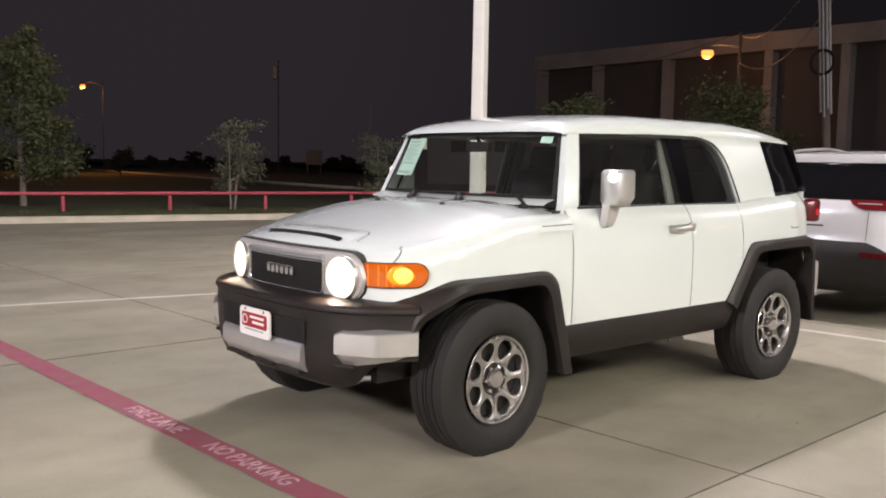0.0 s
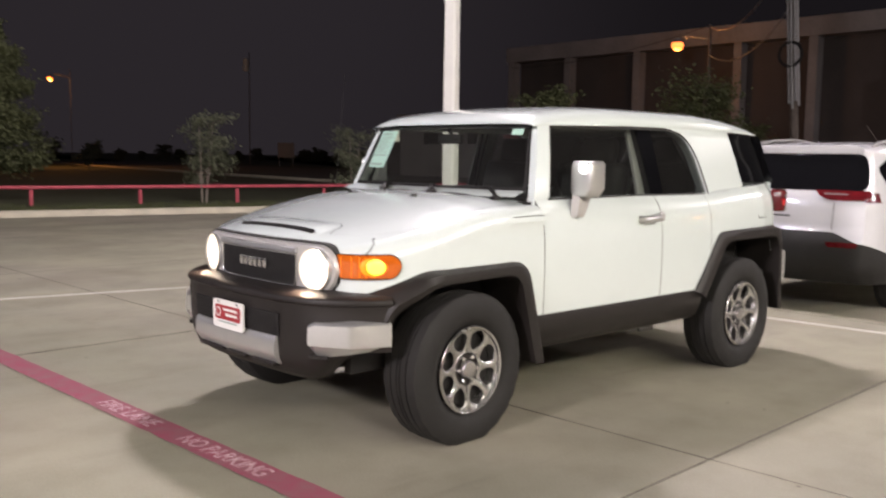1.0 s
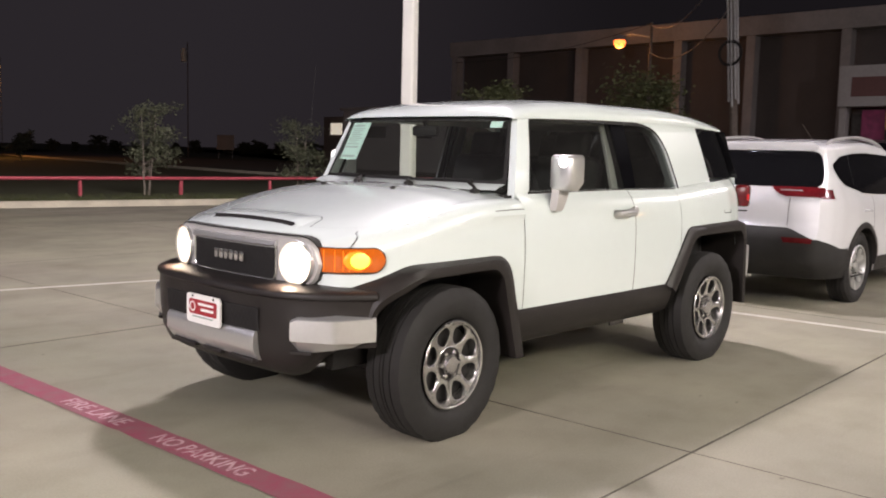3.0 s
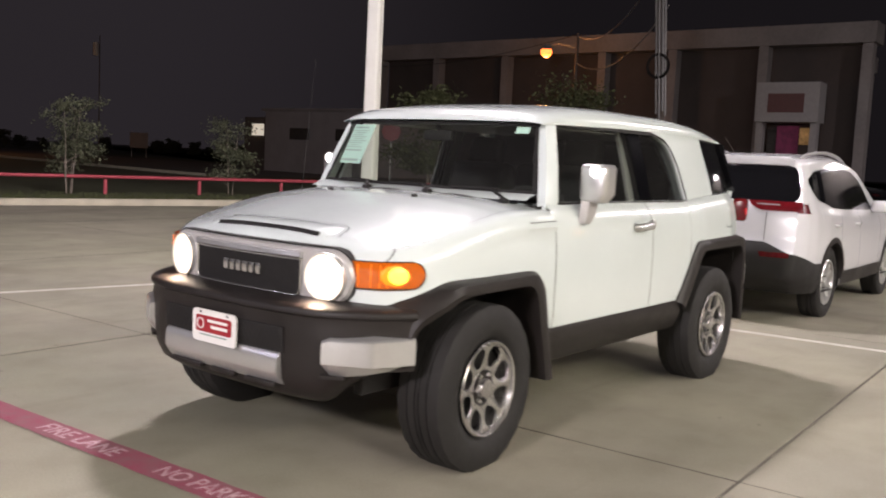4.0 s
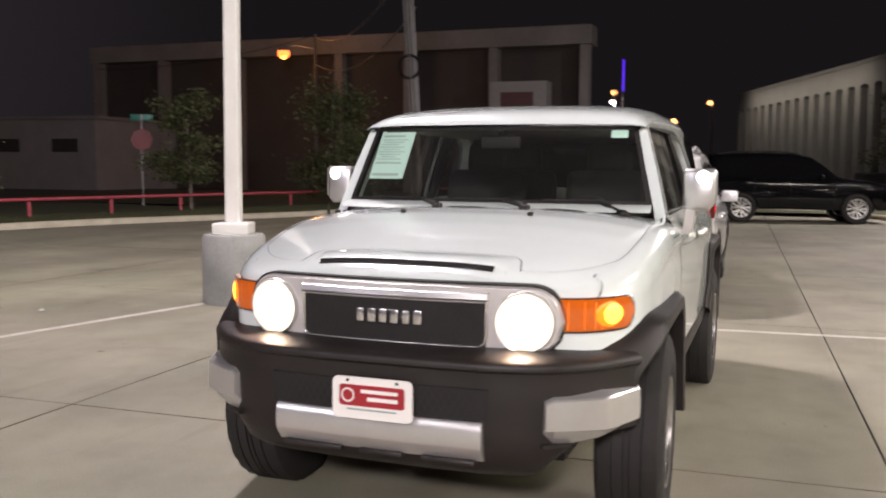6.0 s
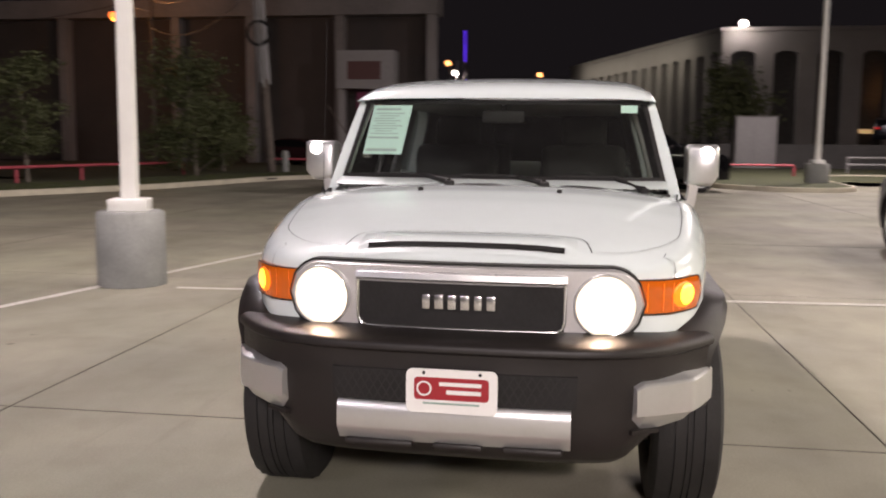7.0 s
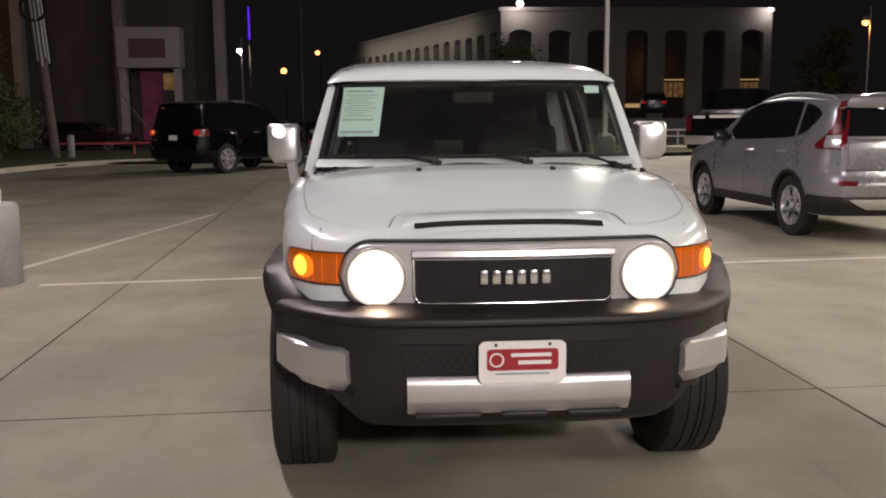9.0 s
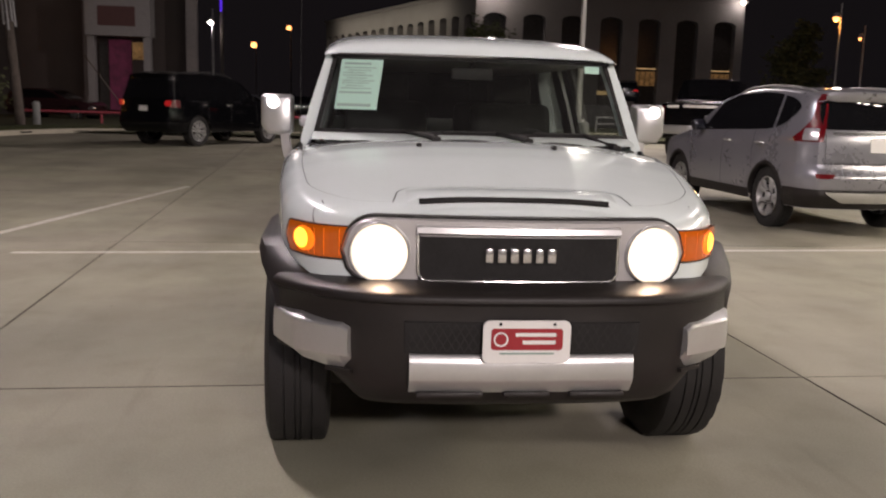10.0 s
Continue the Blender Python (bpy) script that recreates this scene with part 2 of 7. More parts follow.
M = dict(
    paint=material("warm white paint", (0.695, 0.76, 0.752), 0.22, coat=1.0, vary=0.015, scale=1.5),
    jeep_paint=material("white paint", (0.66, 0.66, 0.69), 0.22, coat=0.8, vary=0.015, scale=1.5),
    silver_paint=material("silver paint", (0.31, 0.31, 0.34), 0.28, 0.6, coat=0.7, vary=0.04, scale=2),
    black_paint=material("black paint", (0.004, 0.004, 0.005), 0.10, spec=0.2, coat=0.2, vary=0.1, scale=2),
    dark_paint=material("dark blue paint", (0.01, 0.011, 0.016), 0.15, coat=0.7, vary=0.1, scale=2),
    trim=material("black grained plastic", (0.0168, 0.0138, 0.0128), 0.44, spec=0.38, vary=0.2, bump=0.12, bump_scale=350, scale=4),
    dark=material("matt black", (0.010, 0.0088, 0.0085), 0.75, vary=0.2),
    seam_soft=material("fine panel joint", (0.07, 0.07, 0.07), 0.8, vary=0.1),
    seam=material("shadowed gap", (0.02, 0.02, 0.018), 0.9, vary=0.1),
    silver=material("satin silver", (0.64, 0.64, 0.635), 0.32, 0.78, vary=0.04, scale=5),
    grey_silver=material("silver grille paint", (0.54, 0.525, 0.515), 0.36, 0.35, vary=0.05, scale=5),
    chrome=material("polished alloy", (0.72, 0.71, 0.70), 0.2, 0.9, vary=0.06, scale=9),
    alloy=material("machined alloy", (0.52, 0.51, 0.50), 0.24, 0.92, vary=0.10, scale=9),
    rubber=material("tyre rubber", (0.0115, 0.0104, 0.0098), 0.7, vary=0.25, bump=0.25, bump_scale=120, scale=8),
    cabin=material("grey cabin trim", (0.16, 0.155, 0.15), 0.65, vary=0.12),
    pillar_cloth=material("pale grey pillar trim", (0.22, 0.22, 0.215), 0.6, vary=0.1),
    cabin_dark=material("black cabin cloth", (0.013, 0.013, 0.013), 0.85, vary=0.2, bump=0.2, bump_scale=200),
    screen=glass("windscreen glass", (0.80, 0.84, 0.80)),
    side_glass=glass("privacy glass", (0.34, 0.36, 0.35)),
    dark_glass=material("black tinted glass", (0.006, 0.006, 0.007), 0.04, vary=0.1, spec=0.6),
    head=material("lit headlamp lens", (0.9, 0.88, 0.8), 0.1, emit=(1.0, 0.84, 0.62), strength=20.0, vary=0.01),
    head_bowl=material("lit headlamp reflector", (0.8, 0.76, 0.68), 0.15, 0.4, emit=(1.0, 0.83, 0.60), strength=1.7, vary=0.3, scale=45),
    marker=material("lit mirror lamp", (0.9, 0.9, 0.88), 0.1, emit=(1.0, 0.97, 0.9), strength=5.0, vary=0.01),
    amber=material("amber lens", (0.50, 0.10, 0.006), 0.12, coat=0.8, emit=(1.0, 0.17, 0.005), strength=0.13, vary=0.1, scale=30),
    bulb=material("lit amber bulb", (1.0, 0.5, 0.05), 0.3, emit=(1.0, 0.36, 0.03), strength=4.6, vary=0.02),
    # orange glow, painted round the amber bulb and on the lens ribs
    bulb_bowl=material("painted amber lamp glow", (0.9, 0.2, 0.01), 0.3, emit=(1.0, 0.20, 0.008), strength=1.1, vary=0.1, scale=40),
    red_lens=material("red lamp lens", (0.11, 0.004, 0.007), 0.22, coat=0.25, vary=0.25, scale=25),
    red_lit=material("glowing red lamp", (0.5, 0.01, 0.01), 0.1, emit=(1.0, 0.05, 0.05), strength=0.20, vary=0.1, scale=25),
    clear_lens=material("clear lamp lens", (0.40, 0.38, 0.39), 0.2, 0.4, coat=0.3, vary=0.2, scale=40),
    paper=material("pale green paper", (0.42, 0.64, 0.54), 0.6, vary=0.03),
    print=material("grey print", (0.28, 0.38, 0.33), 0.7, vary=0.1),
    plate_white=material("white enamel plate", (0.80, 0.79, 0.76), 0.35, vary=0.03),
    plate_red=material("red enamel", (0.34, 0.022, 0.03), 0.35, vary=0.08),
    concrete=concrete("lot concrete", (0.375, 0.350, 0.276), (0.275, 0.260, 0.205), (0.80, 0.795, 0.78)),
    kerb=material("kerb concrete", (0.50, 0.46, 0.36), 0.85, vary=0.15, bump=0.3, bump_scale=80, scale=2.5),
    joint=material("dirty joint filler", (0.13, 0.118, 0.098), 0.9, vary=0.3, scale=8),
    white_line=material("worn white line paint", (0.66, 0.64, 0.60), 0.7, second=(0.46, 0.43, 0.38), scale=7),
    red_line=material("worn red kerb paint", (0.33, 0.072, 0.115), 0.7, second=(0.24, 0.10, 0.115), scale=9),
    lane_text=material("faded white lettering", (0.68, 0.50, 0.53), 0.7, second=(0.36, 0.14, 0.17), scale=22),
    pole=material("white painted steel", (0.80, 0.79, 0.76), 0.45, vary=0.04, scale=3),
    pier=material("cast concrete pier", (0.34, 0.345, 0.33), 0.85, second=(0.23, 0.235, 0.225), scale=3.0, bump=0.3, bump_scale=60),
    rail=material("red painted rail", (0.46, 0.075, 0.10), 0.5, vary=0.15, scale=5),
    grass=material("night grass", (0.075, 0.082, 0.036), 0.95, second=(0.04, 0.042, 0.022), scale=1.2, bump=0.6, bump_scale=40),
    leaf=material("green leaves", (0.095, 0.105, 0.045), 0.65, second=(0.055, 0.062, 0.028), scale=3, spec=0.3),
    leaf_grey=material("grey-green leaves", (0.115, 0.125, 0.075), 0.7, second=(0.07, 0.078, 0.048), scale=3, spec=0.3),
    bark=material("pale bark", (0.20, 0.17, 0.14), 0.9, vary=0.3, bump=0.5, bump_scale=30, scale=6),
    facade=material("weathered concrete frame", (0.27, 0.245, 0.24), 0.9, second=(0.19, 0.172, 0.17), scale=0.5, bump=0.2, bump_scale=10),
    infill=material("dark brick infill", (0.085, 0.068, 0.062), 0.9, second=(0.06, 0.048, 0.045), scale=0.6, bump=0.3, bump_scale=25),
    arch_wall=material("stucco arcade wall", (0.29, 0.27, 0.25), 0.9, second=(0.23, 0.213, 0.20), scale=0.4),
    arch_dark=material("dark office glazing", (0.055, 0.049, 0.045), 0.2, vary=0.2),
    warm_window=material("lit lobby window", (0.5, 0.35, 0.15), 0.4, emit=(1.0, 0.52, 0.18), strength=0.075, vary=0.7, scale=2.6),
    pale_window=material("lit office window", (0.6, 0.58, 0.5), 0.4, emit=(1.0, 0.93, 0.72), strength=0.42, vary=0.2, scale=1.5),
    lobby_tube=material("lit lobby tube", (0.8, 0.6, 0.3), 0.4, emit=(1.0, 0.66, 0.30), strength=0.35, vary=0.3, scale=3.0),
    yellow_sign=material("lit yellow sign", (0.8, 0.6, 0.05), 0.4, emit=(1.0, 0.72, 0.05), strength=0.55, vary=0.3, scale=0.8),
    sodium_far=material("far sodium lamp glow", (1, 0.6, 0.2), 0.3, emit=(1.0, 0.40, 0.12), strength=4.5, vary=0.01),
    blade=material("grass blades", (0.10, 0.115, 0.045), 0.8, second=(0.06, 0.07, 0.03), scale=4, spec=0.2),
    sodium=material("sodium lamp glow", (1, 0.5, 0.1), 0.3, emit=(1.00, 0.19, 0.035), strength=2.8, vary=0.01),
    lamp_white=material("white lamp glow", (1, 1, 1), 0.3, emit=(1.0, 0.93, 0.8), strength=10, vary=0.01),
    blue=material("blue neon strip", (0.1, 0.05, 1.0), 0.3, emit=(0.12, 0.03, 1.0), strength=1.0, vary=0.01),
    wood=material("creosoted wood", (0.13, 0.105, 0.09), 0.9, vary=0.3, scale=4, bump=0.4, bump_scale=30),
    conduit=material("galvanised conduit", (0.34, 0.33, 0.33), 0.5, 0.5, vary=0.15),
    # the poster is brightened by a faint glow put into its surface
    poster=material("pink poster", (0.20, 0.04, 0.09), 0.5, second=(0.045, 0.02, 0.03), scale=2.2, emit=(0.5, 0.05, 0.18), strength=0.04),
    maroon=material("maroon paint", (0.035, 0.013, 0.015), 0.2, coat=0.7, vary=0.1, scale=2),
    asphalt=material("old asphalt", (0.085, 0.08, 0.078), 0.9, vary=0.25, scale=0.8, bump=0.3, bump_scale=60),
    woods=material("night woods", (0.09, 0.09, 0.062), 0.9, second=(0.05, 0.05, 0.036), scale=0.3, spec=0.1),
    sign_green=material("green sign sheet", (0.02, 0.19, 0.14), 0.4, vary=0.1),
    sign_red=material("red sign sheet", (0.20, 0.022, 0.024), 0.4, vary=0.1),
    board=material("pale sign board", (0.34, 0.325, 0.325), 0.6, vary=0.08),
    board_text=material("red-brown sign print", (0.13, 0.06, 0.058), 0.6, vary=0.1),
    shed=material("pale metal siding", (0.27, 0.25, 0.255), 0.7, vary=0.12, scale=0.8),
)

# ---- mesh tools ----
def part(name, bm, mat, parent=None, label="", angle=38, smooth=True):
    """Links a bmesh as one mesh object, under a thing or a part."""
    bmesh.ops.remove_doubles(bm, verts=bm.verts, dist=1e-5)
    bmesh.ops.recalc_face_normals(bm, faces=bm.faces)
    me = bpy.data.meshes.new(name)
    bm.to_mesh(me)
    bm.free()
    me.materials.append(M[mat])
    if smooth and len(me.polygons):
        me.shade_smooth()
        me.set_sharp_from_angle(angle=radians(angle))
    ob = new(name, me)
    if parent:
        ob.parent = parent
    if label:
        ob["label"] = label
    return ob


def thing(name, label, category, m=None, group="", kind=""):
    ob = new(name)
    ob.empty_display_size = 0.2
    if m:
        ob.matrix_world = m
    return tagged(ob, label, category, group, kind)


def ip(x, table):
    return float(np.interp(x, [p[0] for p in table], [p[1] for p in table]))


def sheet(bm, rows, close_u=False, close_v=False):
    """Quads over rows of points."""
    vs = [[bm.verts.new(p) for p in row] for row in rows]
    nu, nv = len(vs), len(vs[0])
    for i in range(nu if close_u else nu - 1):
        for j in range(nv if close_v else nv - 1):
            a, b, c, d = vs[i][j], vs[(i + 1) % nu][j], vs[(i + 1) % nu][(j + 1) % nv], vs[i][(j + 1) % nv]
            if len({a, b, c, d}) == 4:
                bm.faces.new((a, b, c, d))
    return vs


def capped(bm, rows):
    """A closed tube over rows of rings, with both ends filled."""
    vs = sheet(bm, rows, close_v=True)
    bm.faces.new(vs[0])
    bm.faces.new(vs[-1])
    return bm


def box(bm, c, s, bevel=0.0, rot=None, seg=2):
    """A block with softened edges, added to bm."""
    t = bmesh.new()
    bmesh.ops.create_cube(t, size=1)
    bmesh.ops.scale(t, vec=s, verts=t.verts)
    if bevel:
        bmesh.ops.bevel(t, geom=t.edges[:], offset=bevel, segments=seg, affect="EDGES", profile=0.5)
    if rot:
        bmesh.ops.rotate(t, cent=(0, 0, 0), matrix=Euler([radians(a) for a in rot]).to_matrix(), verts=t.verts)
    bmesh.ops.translate(t, vec=c, verts=t.verts)
    add(bm, t)
    return bm


def add(bm, other):
    me = bpy.data.meshes.new("joined")
    other.to_mesh(me)
    other.free()
    bm.from_mesh(me)
    bpy.data.meshes.remove(me)


def lathe(bm, profile, segs=40, axis="z", at=(0, 0, 0)):
    """Turns a profile of (radius, height) round an axis."""
    rows = []
    for i in range(segs):
        a = 2 * math.pi * i / segs
        c, s = math.cos(a), math.sin(a)
        if axis == "z":
            rows.append([(at[0] + r * c, at[1] + r * s, at[2] + h) for r, h in profile])
        elif axis == "y":
            rows.append([(at[0] + r * c, at[1] + h, at[2] + r * s) for r, h in profile])
        else:
            rows.append([(at[0] + h, at[1] + r * c, at[2] + r * s) for r, h in profile])
    sheet(bm, rows, close_u=True)
    return bm


def rod(bm, points, radius, segs=8, taper=1.0):
    """A round bar along points."""
    rows = []
    for i, p in enumerate(points):
        p = Vector(p)
        d = (Vector(points[min(i + 1, len(points) - 1)]) - Vector(points[max(i - 1, 0)])).normalized()
        u = d.cross(Vector((0.31, 0.87, 0.38))).normalized()
        v = d.cross(u)
        r = radius * (1 + (taper - 1) * i / max(1, len(points) - 1))
        rows.append([p + r * (math.cos(2 * math.pi * k / segs) * u + math.sin(2 * math.pi * k / segs) * v) for k in range(segs)])
    capped(bm, rows)
    return bm


def ribbon(bm, points, normal, width):
    """A thin flat strip along points, lying on a surface with that normal."""
    n = Vector(normal)
    left, right = [], []
    for i, p in enumerate(points):
        d = (Vector(points[min(i + 1, len(points) - 1)]) - Vector(points[max(i - 1, 0)])).normalized()
        s = d.cross(n).normalized() * width / 2
        left.append(Vector(p) + s)
        right.append(Vector(p) - s)
    sheet(bm, [left, right])
    return bm


def dense(points, step):
    """Points put between the given ones, so that none lie further apart than step."""
    out = [points[0]]
    for a, b in zip(points, points[1:]):
        n = max(1, math.ceil(math.dist(a, b) / step))
        out += [tuple(a[k] + (b[k] - a[k]) * i / n for k in range(len(a))) for i in range(1, n + 1)]
    return out


def rounded(points, r=0.04, n=4):
    """A polyline with its inner corners rounded."""
    out = [points[0]]
    for a, b, c in zip(points, points[1:], points[2:]):
        va, vc = Vector(a) - Vector(b), Vector(c) - Vector(b)
        k = min(r, va.length * 0.45, vc.length * 0.45)
        p, q = Vector(b) + va.normalized() * k, Vector(b) + vc.normalized() * k
        for i in range(n + 1):
            t = i / n
            out.append(tuple((1 - t) ** 2 * p + 2 * t * (1 - t) * Vector(b) + t * t * q))
    out.append(points[-1])
    return out


def even(points, n):
    """n points at even steps along a polyline."""
    d = [0.0]
    for a, b in zip(points, points[1:]):
        d.append(d[-1] + math.dist(a, b))
    return [tuple(float(np.interp(d[-1] * i / (n - 1), d, [p[k] for p in points])) for k in range(len(points[0]))) for i in range(n)]

# ---- ground, kerbs, markings ----
def flat(name, pts, z, mat, kind="structure", label="", category=""):
    bm = bmesh.new()
    bm.faces.new([bm.verts.new((x, y, z)) for x, y in pts])
    ob = part(name, bm, mat, smooth=False)
    return tagged(ob, label, category, kind=kind)


flat("ground", [(-900, -900), (900, -900), (900, 900), (-900, 900)], -0.04, "joint", label="dark earth under the whole place", category="ground")

SLAB, GRID = 4.57, pose(0.745, -1.905, 0, 0, 0, 1.8)
lot = thing("pavement", "jointed beige concrete slabs of a parking lot", "pavement", kind="structure")


def slab_mesh():
    bm = bmesh.new()
    box(bm, (0, 0, -0.02), (SLAB - 0.011, SLAB - 0.011, 0.04), 0.0015, seg=1)
    bm.normal_update()
    for f in bm.faces:                      # dirt clings to the sides of the joints
        f.material_index = 0 if f.normal.z > 0.9 else 1
    me = bpy.data.meshes.new("slab")
    bm.to_mesh(me)
    bm.free()
    me.materials.append(M["concrete"])
    me.materials.append(M["joint"])
    return me


slab = slab_mesh()
for i in range(-7, 10):
    for j in range(-7, 6):
        ob = new("slab", slab)
        ob.parent = lot
        ob.matrix_world = GRID @ pose((i + 0.5) * SLAB, (j + 0.5) * SLAB, random.uniform(-0.0012, 0.0012))

KERB = [(-120, 41.0), (-30, 23.3), (0, 17.4), (14.5, 14.4), (17.5, 13.0), (20.5, 11.8), (26.0, 10.9), (28.5, 9.9), (29.6, 8.0), (30.0, 3.0), (29.8, -2.0),
        (28.6, -3.6), (26.4, -4.6), (25.0, -6.2), (25.2, -7.8), (26.6, -8.7), (36.0, -9.2), (38.5, -11.0), (39.0, -120.0)]
kerb_line = rounded(KERB, 1.6, 5)


def offset(points, d):
    out = []
    for i, p in enumerate(points):
        a, b = Vector(points[max(i - 1, 0)]), Vector(points[min(i + 1, len(points) - 1)])
        t = (b - a).normalized()
        out.append((p[0] - t.y * d, p[1] + t.x * d))
    return out


bm = bmesh.new()
rows = []
for d, z in ((0.0, -0.03), (0.0, 0.0), (0.012, 0.125), (0.03, 0.145), (0.13, 0.15), (0.15, 0.14), (0.15, 0.0)):
    rows.append([(x, y, z) for x, y in offset(kerb_line, d)])
sheet(bm, rows)
tagged(part("kerb", bm, "kerb"), "pale cast concrete kerb round the lot", "kerb", kind="structure")

# grass beyond the kerb, as one broad strip that swells a little
bm = bmesh.new()
rows = []
for d, z in ((0.15, 0.132), (0.6, 0.15), (1.2, 0.16), (2.5, 0.15), (6, 0.14), (30, 0.0), (500, 0.0)):
    rows.append([(x, y, z + (0.015 * math.sin(3.1 * x + 1.7 * y) if d < 7 else 0)) for x, y in offset(kerb_line, d)] if d < 40 else
                [(x + (x - 5) * 6, y + (y + 2) * 12, z) for x, y in offset(kerb_line, 30)])
sheet(bm, rows)
tagged(part("grass_ground", bm, "grass"), "dim mown grass verge beyond the kerb", "grass", kind="structure")


def paint_strip(name, a, b, width, z, mat, label, category):
    """A painted stripe with a slightly wandering edge."""
    bm = bmesh.new()
    pts = dense([a, b], 0.12)
    n = Vector((b[1] - a[1], a[0] - b[0])).normalized()
    rows = [[(p[0] + n.x * s * (width / 2 + random.uniform(-1, 1) * 0.004), p[1] + n.y * s * (width / 2 + random.uniform(-1, 1) * 0.004), z) for p in pts] for s in (-1, 1)]
    sheet(bm, rows)
    return tagged(part(name, bm, mat), label, category, kind="structure")


paint_strip("stall_line", (4.47, 3.57), (5.72, -12.0), 0.10, 0.005, "white_line", "worn white stall line on the concrete", "road marking")
paint_strip("aisle_line", (-14.0, 8.0), (10.7, 3.06), 0.10, 0.005, "white_line", "worn white slanting line on the concrete", "road marking")
paint_strip("fire_lane_stripe", (-1.55, 11.0), (-0.73, -7.6), 0.17, 0.005, "red_line", "faded red fire lane stripe on the concrete", "road marking")


def lettering(text, x, y, length, height, turn, mat, z, parent=None):
    cu = bpy.data.curves.new("lettering", "FONT")
    cu.body, cu.size, cu.extrude, cu.offset = text, 1.0, 0.0004, 0.014
    tmp = new("lettering", cu)
    bpy.context.view_layer.update()
    me = bpy.data.meshes.new_from_object(tmp.evaluated_get(bpy.context.evaluated_depsgraph_get()))
    bpy.data.objects.remove(tmp)
    xs = [v.co.x for v in me.vertices]
    ys = [v.co.y for v in me.vertices]
    kx, ky = length / (max(xs) - min(xs)), height / (max(ys) - min(ys))
    for v in me.vertices:
        v.co = ((v.co.x - min(xs)) * kx, (v.co.y - min(ys)) * ky, v.co.z)
    me.materials.clear()
    me.materials.append(M[mat])
    ob = new("lettering", me)
    ob.matrix_world = pose(x, y, z, 0, 0, turn)
    return ob


for text, y0, y1 in (("FIRE LANE", 0.985, 0.36), ("NO PARKING", 0.06, -0.69)):
    ob = lettering(text, -1.115 - 0.044 * y0, y0, y0 - y1, 0.105, -87.5, "lane_text", 0.008)
    tagged(ob, f"faded white words {text} on the red stripe", "lettering", kind="structure")

# ---- litter on the concrete ----
def scrap(name, label, x, y, size, mat, seed):
    """A crumpled flake that lies on the ground."""
    rng = random.Random(seed)
    t = thing(name, label, "litter", pose(x, y, 0.004, 0, 0, rng.uniform(0, 90)))
    bm = bmesh.new()
    n = 5
    sheet(bm, [[(size * (i / n - 0.5) * (0.8 + 0.4 * rng.random()), size * 0.8 * (j / n - 0.5) * (0.8 + 0.4 * rng.random()), 0.002 + 0.35 * size * rng.random() * (1 if 0 < i < n and 0 < j < n else 0.3)) for j in range(n + 1)] for i in range(n + 1)])
    part("flake", bm, mat, t)


scrap("paper_scrap", "small crumpled white paper scrap on the concrete", 3.317, 5.52, 0.06, "plate_white", 3)
scrap("dead_leaf", "small dry brown leaf on the concrete", -1.91, -0.517, 0.035, "dark", 5)

# ---- rails on the verge ----
def rail_run(name, points, spacing, label):
    run = thing(name, label, "railing", kind="structure")
    bm = bmesh.new()
    rod(bm, [(x, y, 0.59) for x, y in points], 0.045, 10)
    part("rail_bar", bm, "rail", run)
    bm = bmesh.new()
    lathe(bm, [(0.0, -0.3), (0.05, -0.3), (0.05, 0.53), (0.0, 0.53)], 10)
    first = part("post", bm, "rail", run)
    at = [p for p in even(points, int(sum(math.dist(a, b) for a, b in zip(points, points[1:])) / spacing) + 1)]
    first.location = (*at[0], 0)
    for p in at[1:]:
        o = first.copy()
        scene.collection.objects.link(o)
        o.location = (*p, 0)
    return run


rail_run("railing", [(x, 19.25 - 0.185 * x) for x in (-20.9, 4.3, 26.98)], 2.55, "low red tubular railing along the grass verge")
rail_run("railing", [(34.0, 13.5), (34.5, 6.0), (35.0, -2.0), (35.5, -8.5)], 2.8, "low red tubular railing beside the far street")

# ---- light poles ----
def light_pole(x, y, pier_r, pier_h, side, turn, top=12.0):
    p = thing("light_pole", "white square steel lot light pole on a round concrete pier", "light pole", pose(x, y, 0, 0, 0, turn), group="lot light poles")
    bm = bmesh.new()
    lathe(bm, [(0.0, 0), (pier_r, 0), (pier_r * 0.99, pier_h - 0.03), (pier_r - 0.025, pier_h), (0.0, pier_h + 0.004)], 40)
    part("pier", bm, "pier", p, "grey cast concrete pier")
    bm = bmesh.new()
    box(bm, (0, 0, pier_h + 0.06), (side * 2.3, side * 2.3, 0.12), 0.012)
    part("base_cover", bm, "pole", p)
    bm = bmesh.new()
    rows = []
    for z, k in ((pier_h + 0.1, 1.0), (top, 0.8)):
        h, c = side * k / 2, 0.02
        rows.append([(a, b, z) for a, b in ((h, h - c), (h - c, h), (c - h, h), (-h, h - c), (-h, c - h), (c - h, -h), (h - c, -h), (h, c - h))])
    capped(bm, rows)
    part("shaft", bm, "pole", p)
    bm = bmesh.new()
    box(bm, (0, 0, top + 0.08), (1.3, 0.55, 0.12), 0.03)
    part("lamp_head", bm, "pole", p)
    bm = bmesh.new()
    box(bm, (side / 2 + 0.006, 0, pier_h + 0.45), (0.012, 0.08, 0.18), 0.004)
    part("hand_hole_cover", bm, "pole", p)
    return p


light_pole(4.62, 4.12, 0.335, 0.74, 0.165, 20, 8.4)
light_pole(28.9, -7.9, 0.40, 0.82, 0.165, 10)


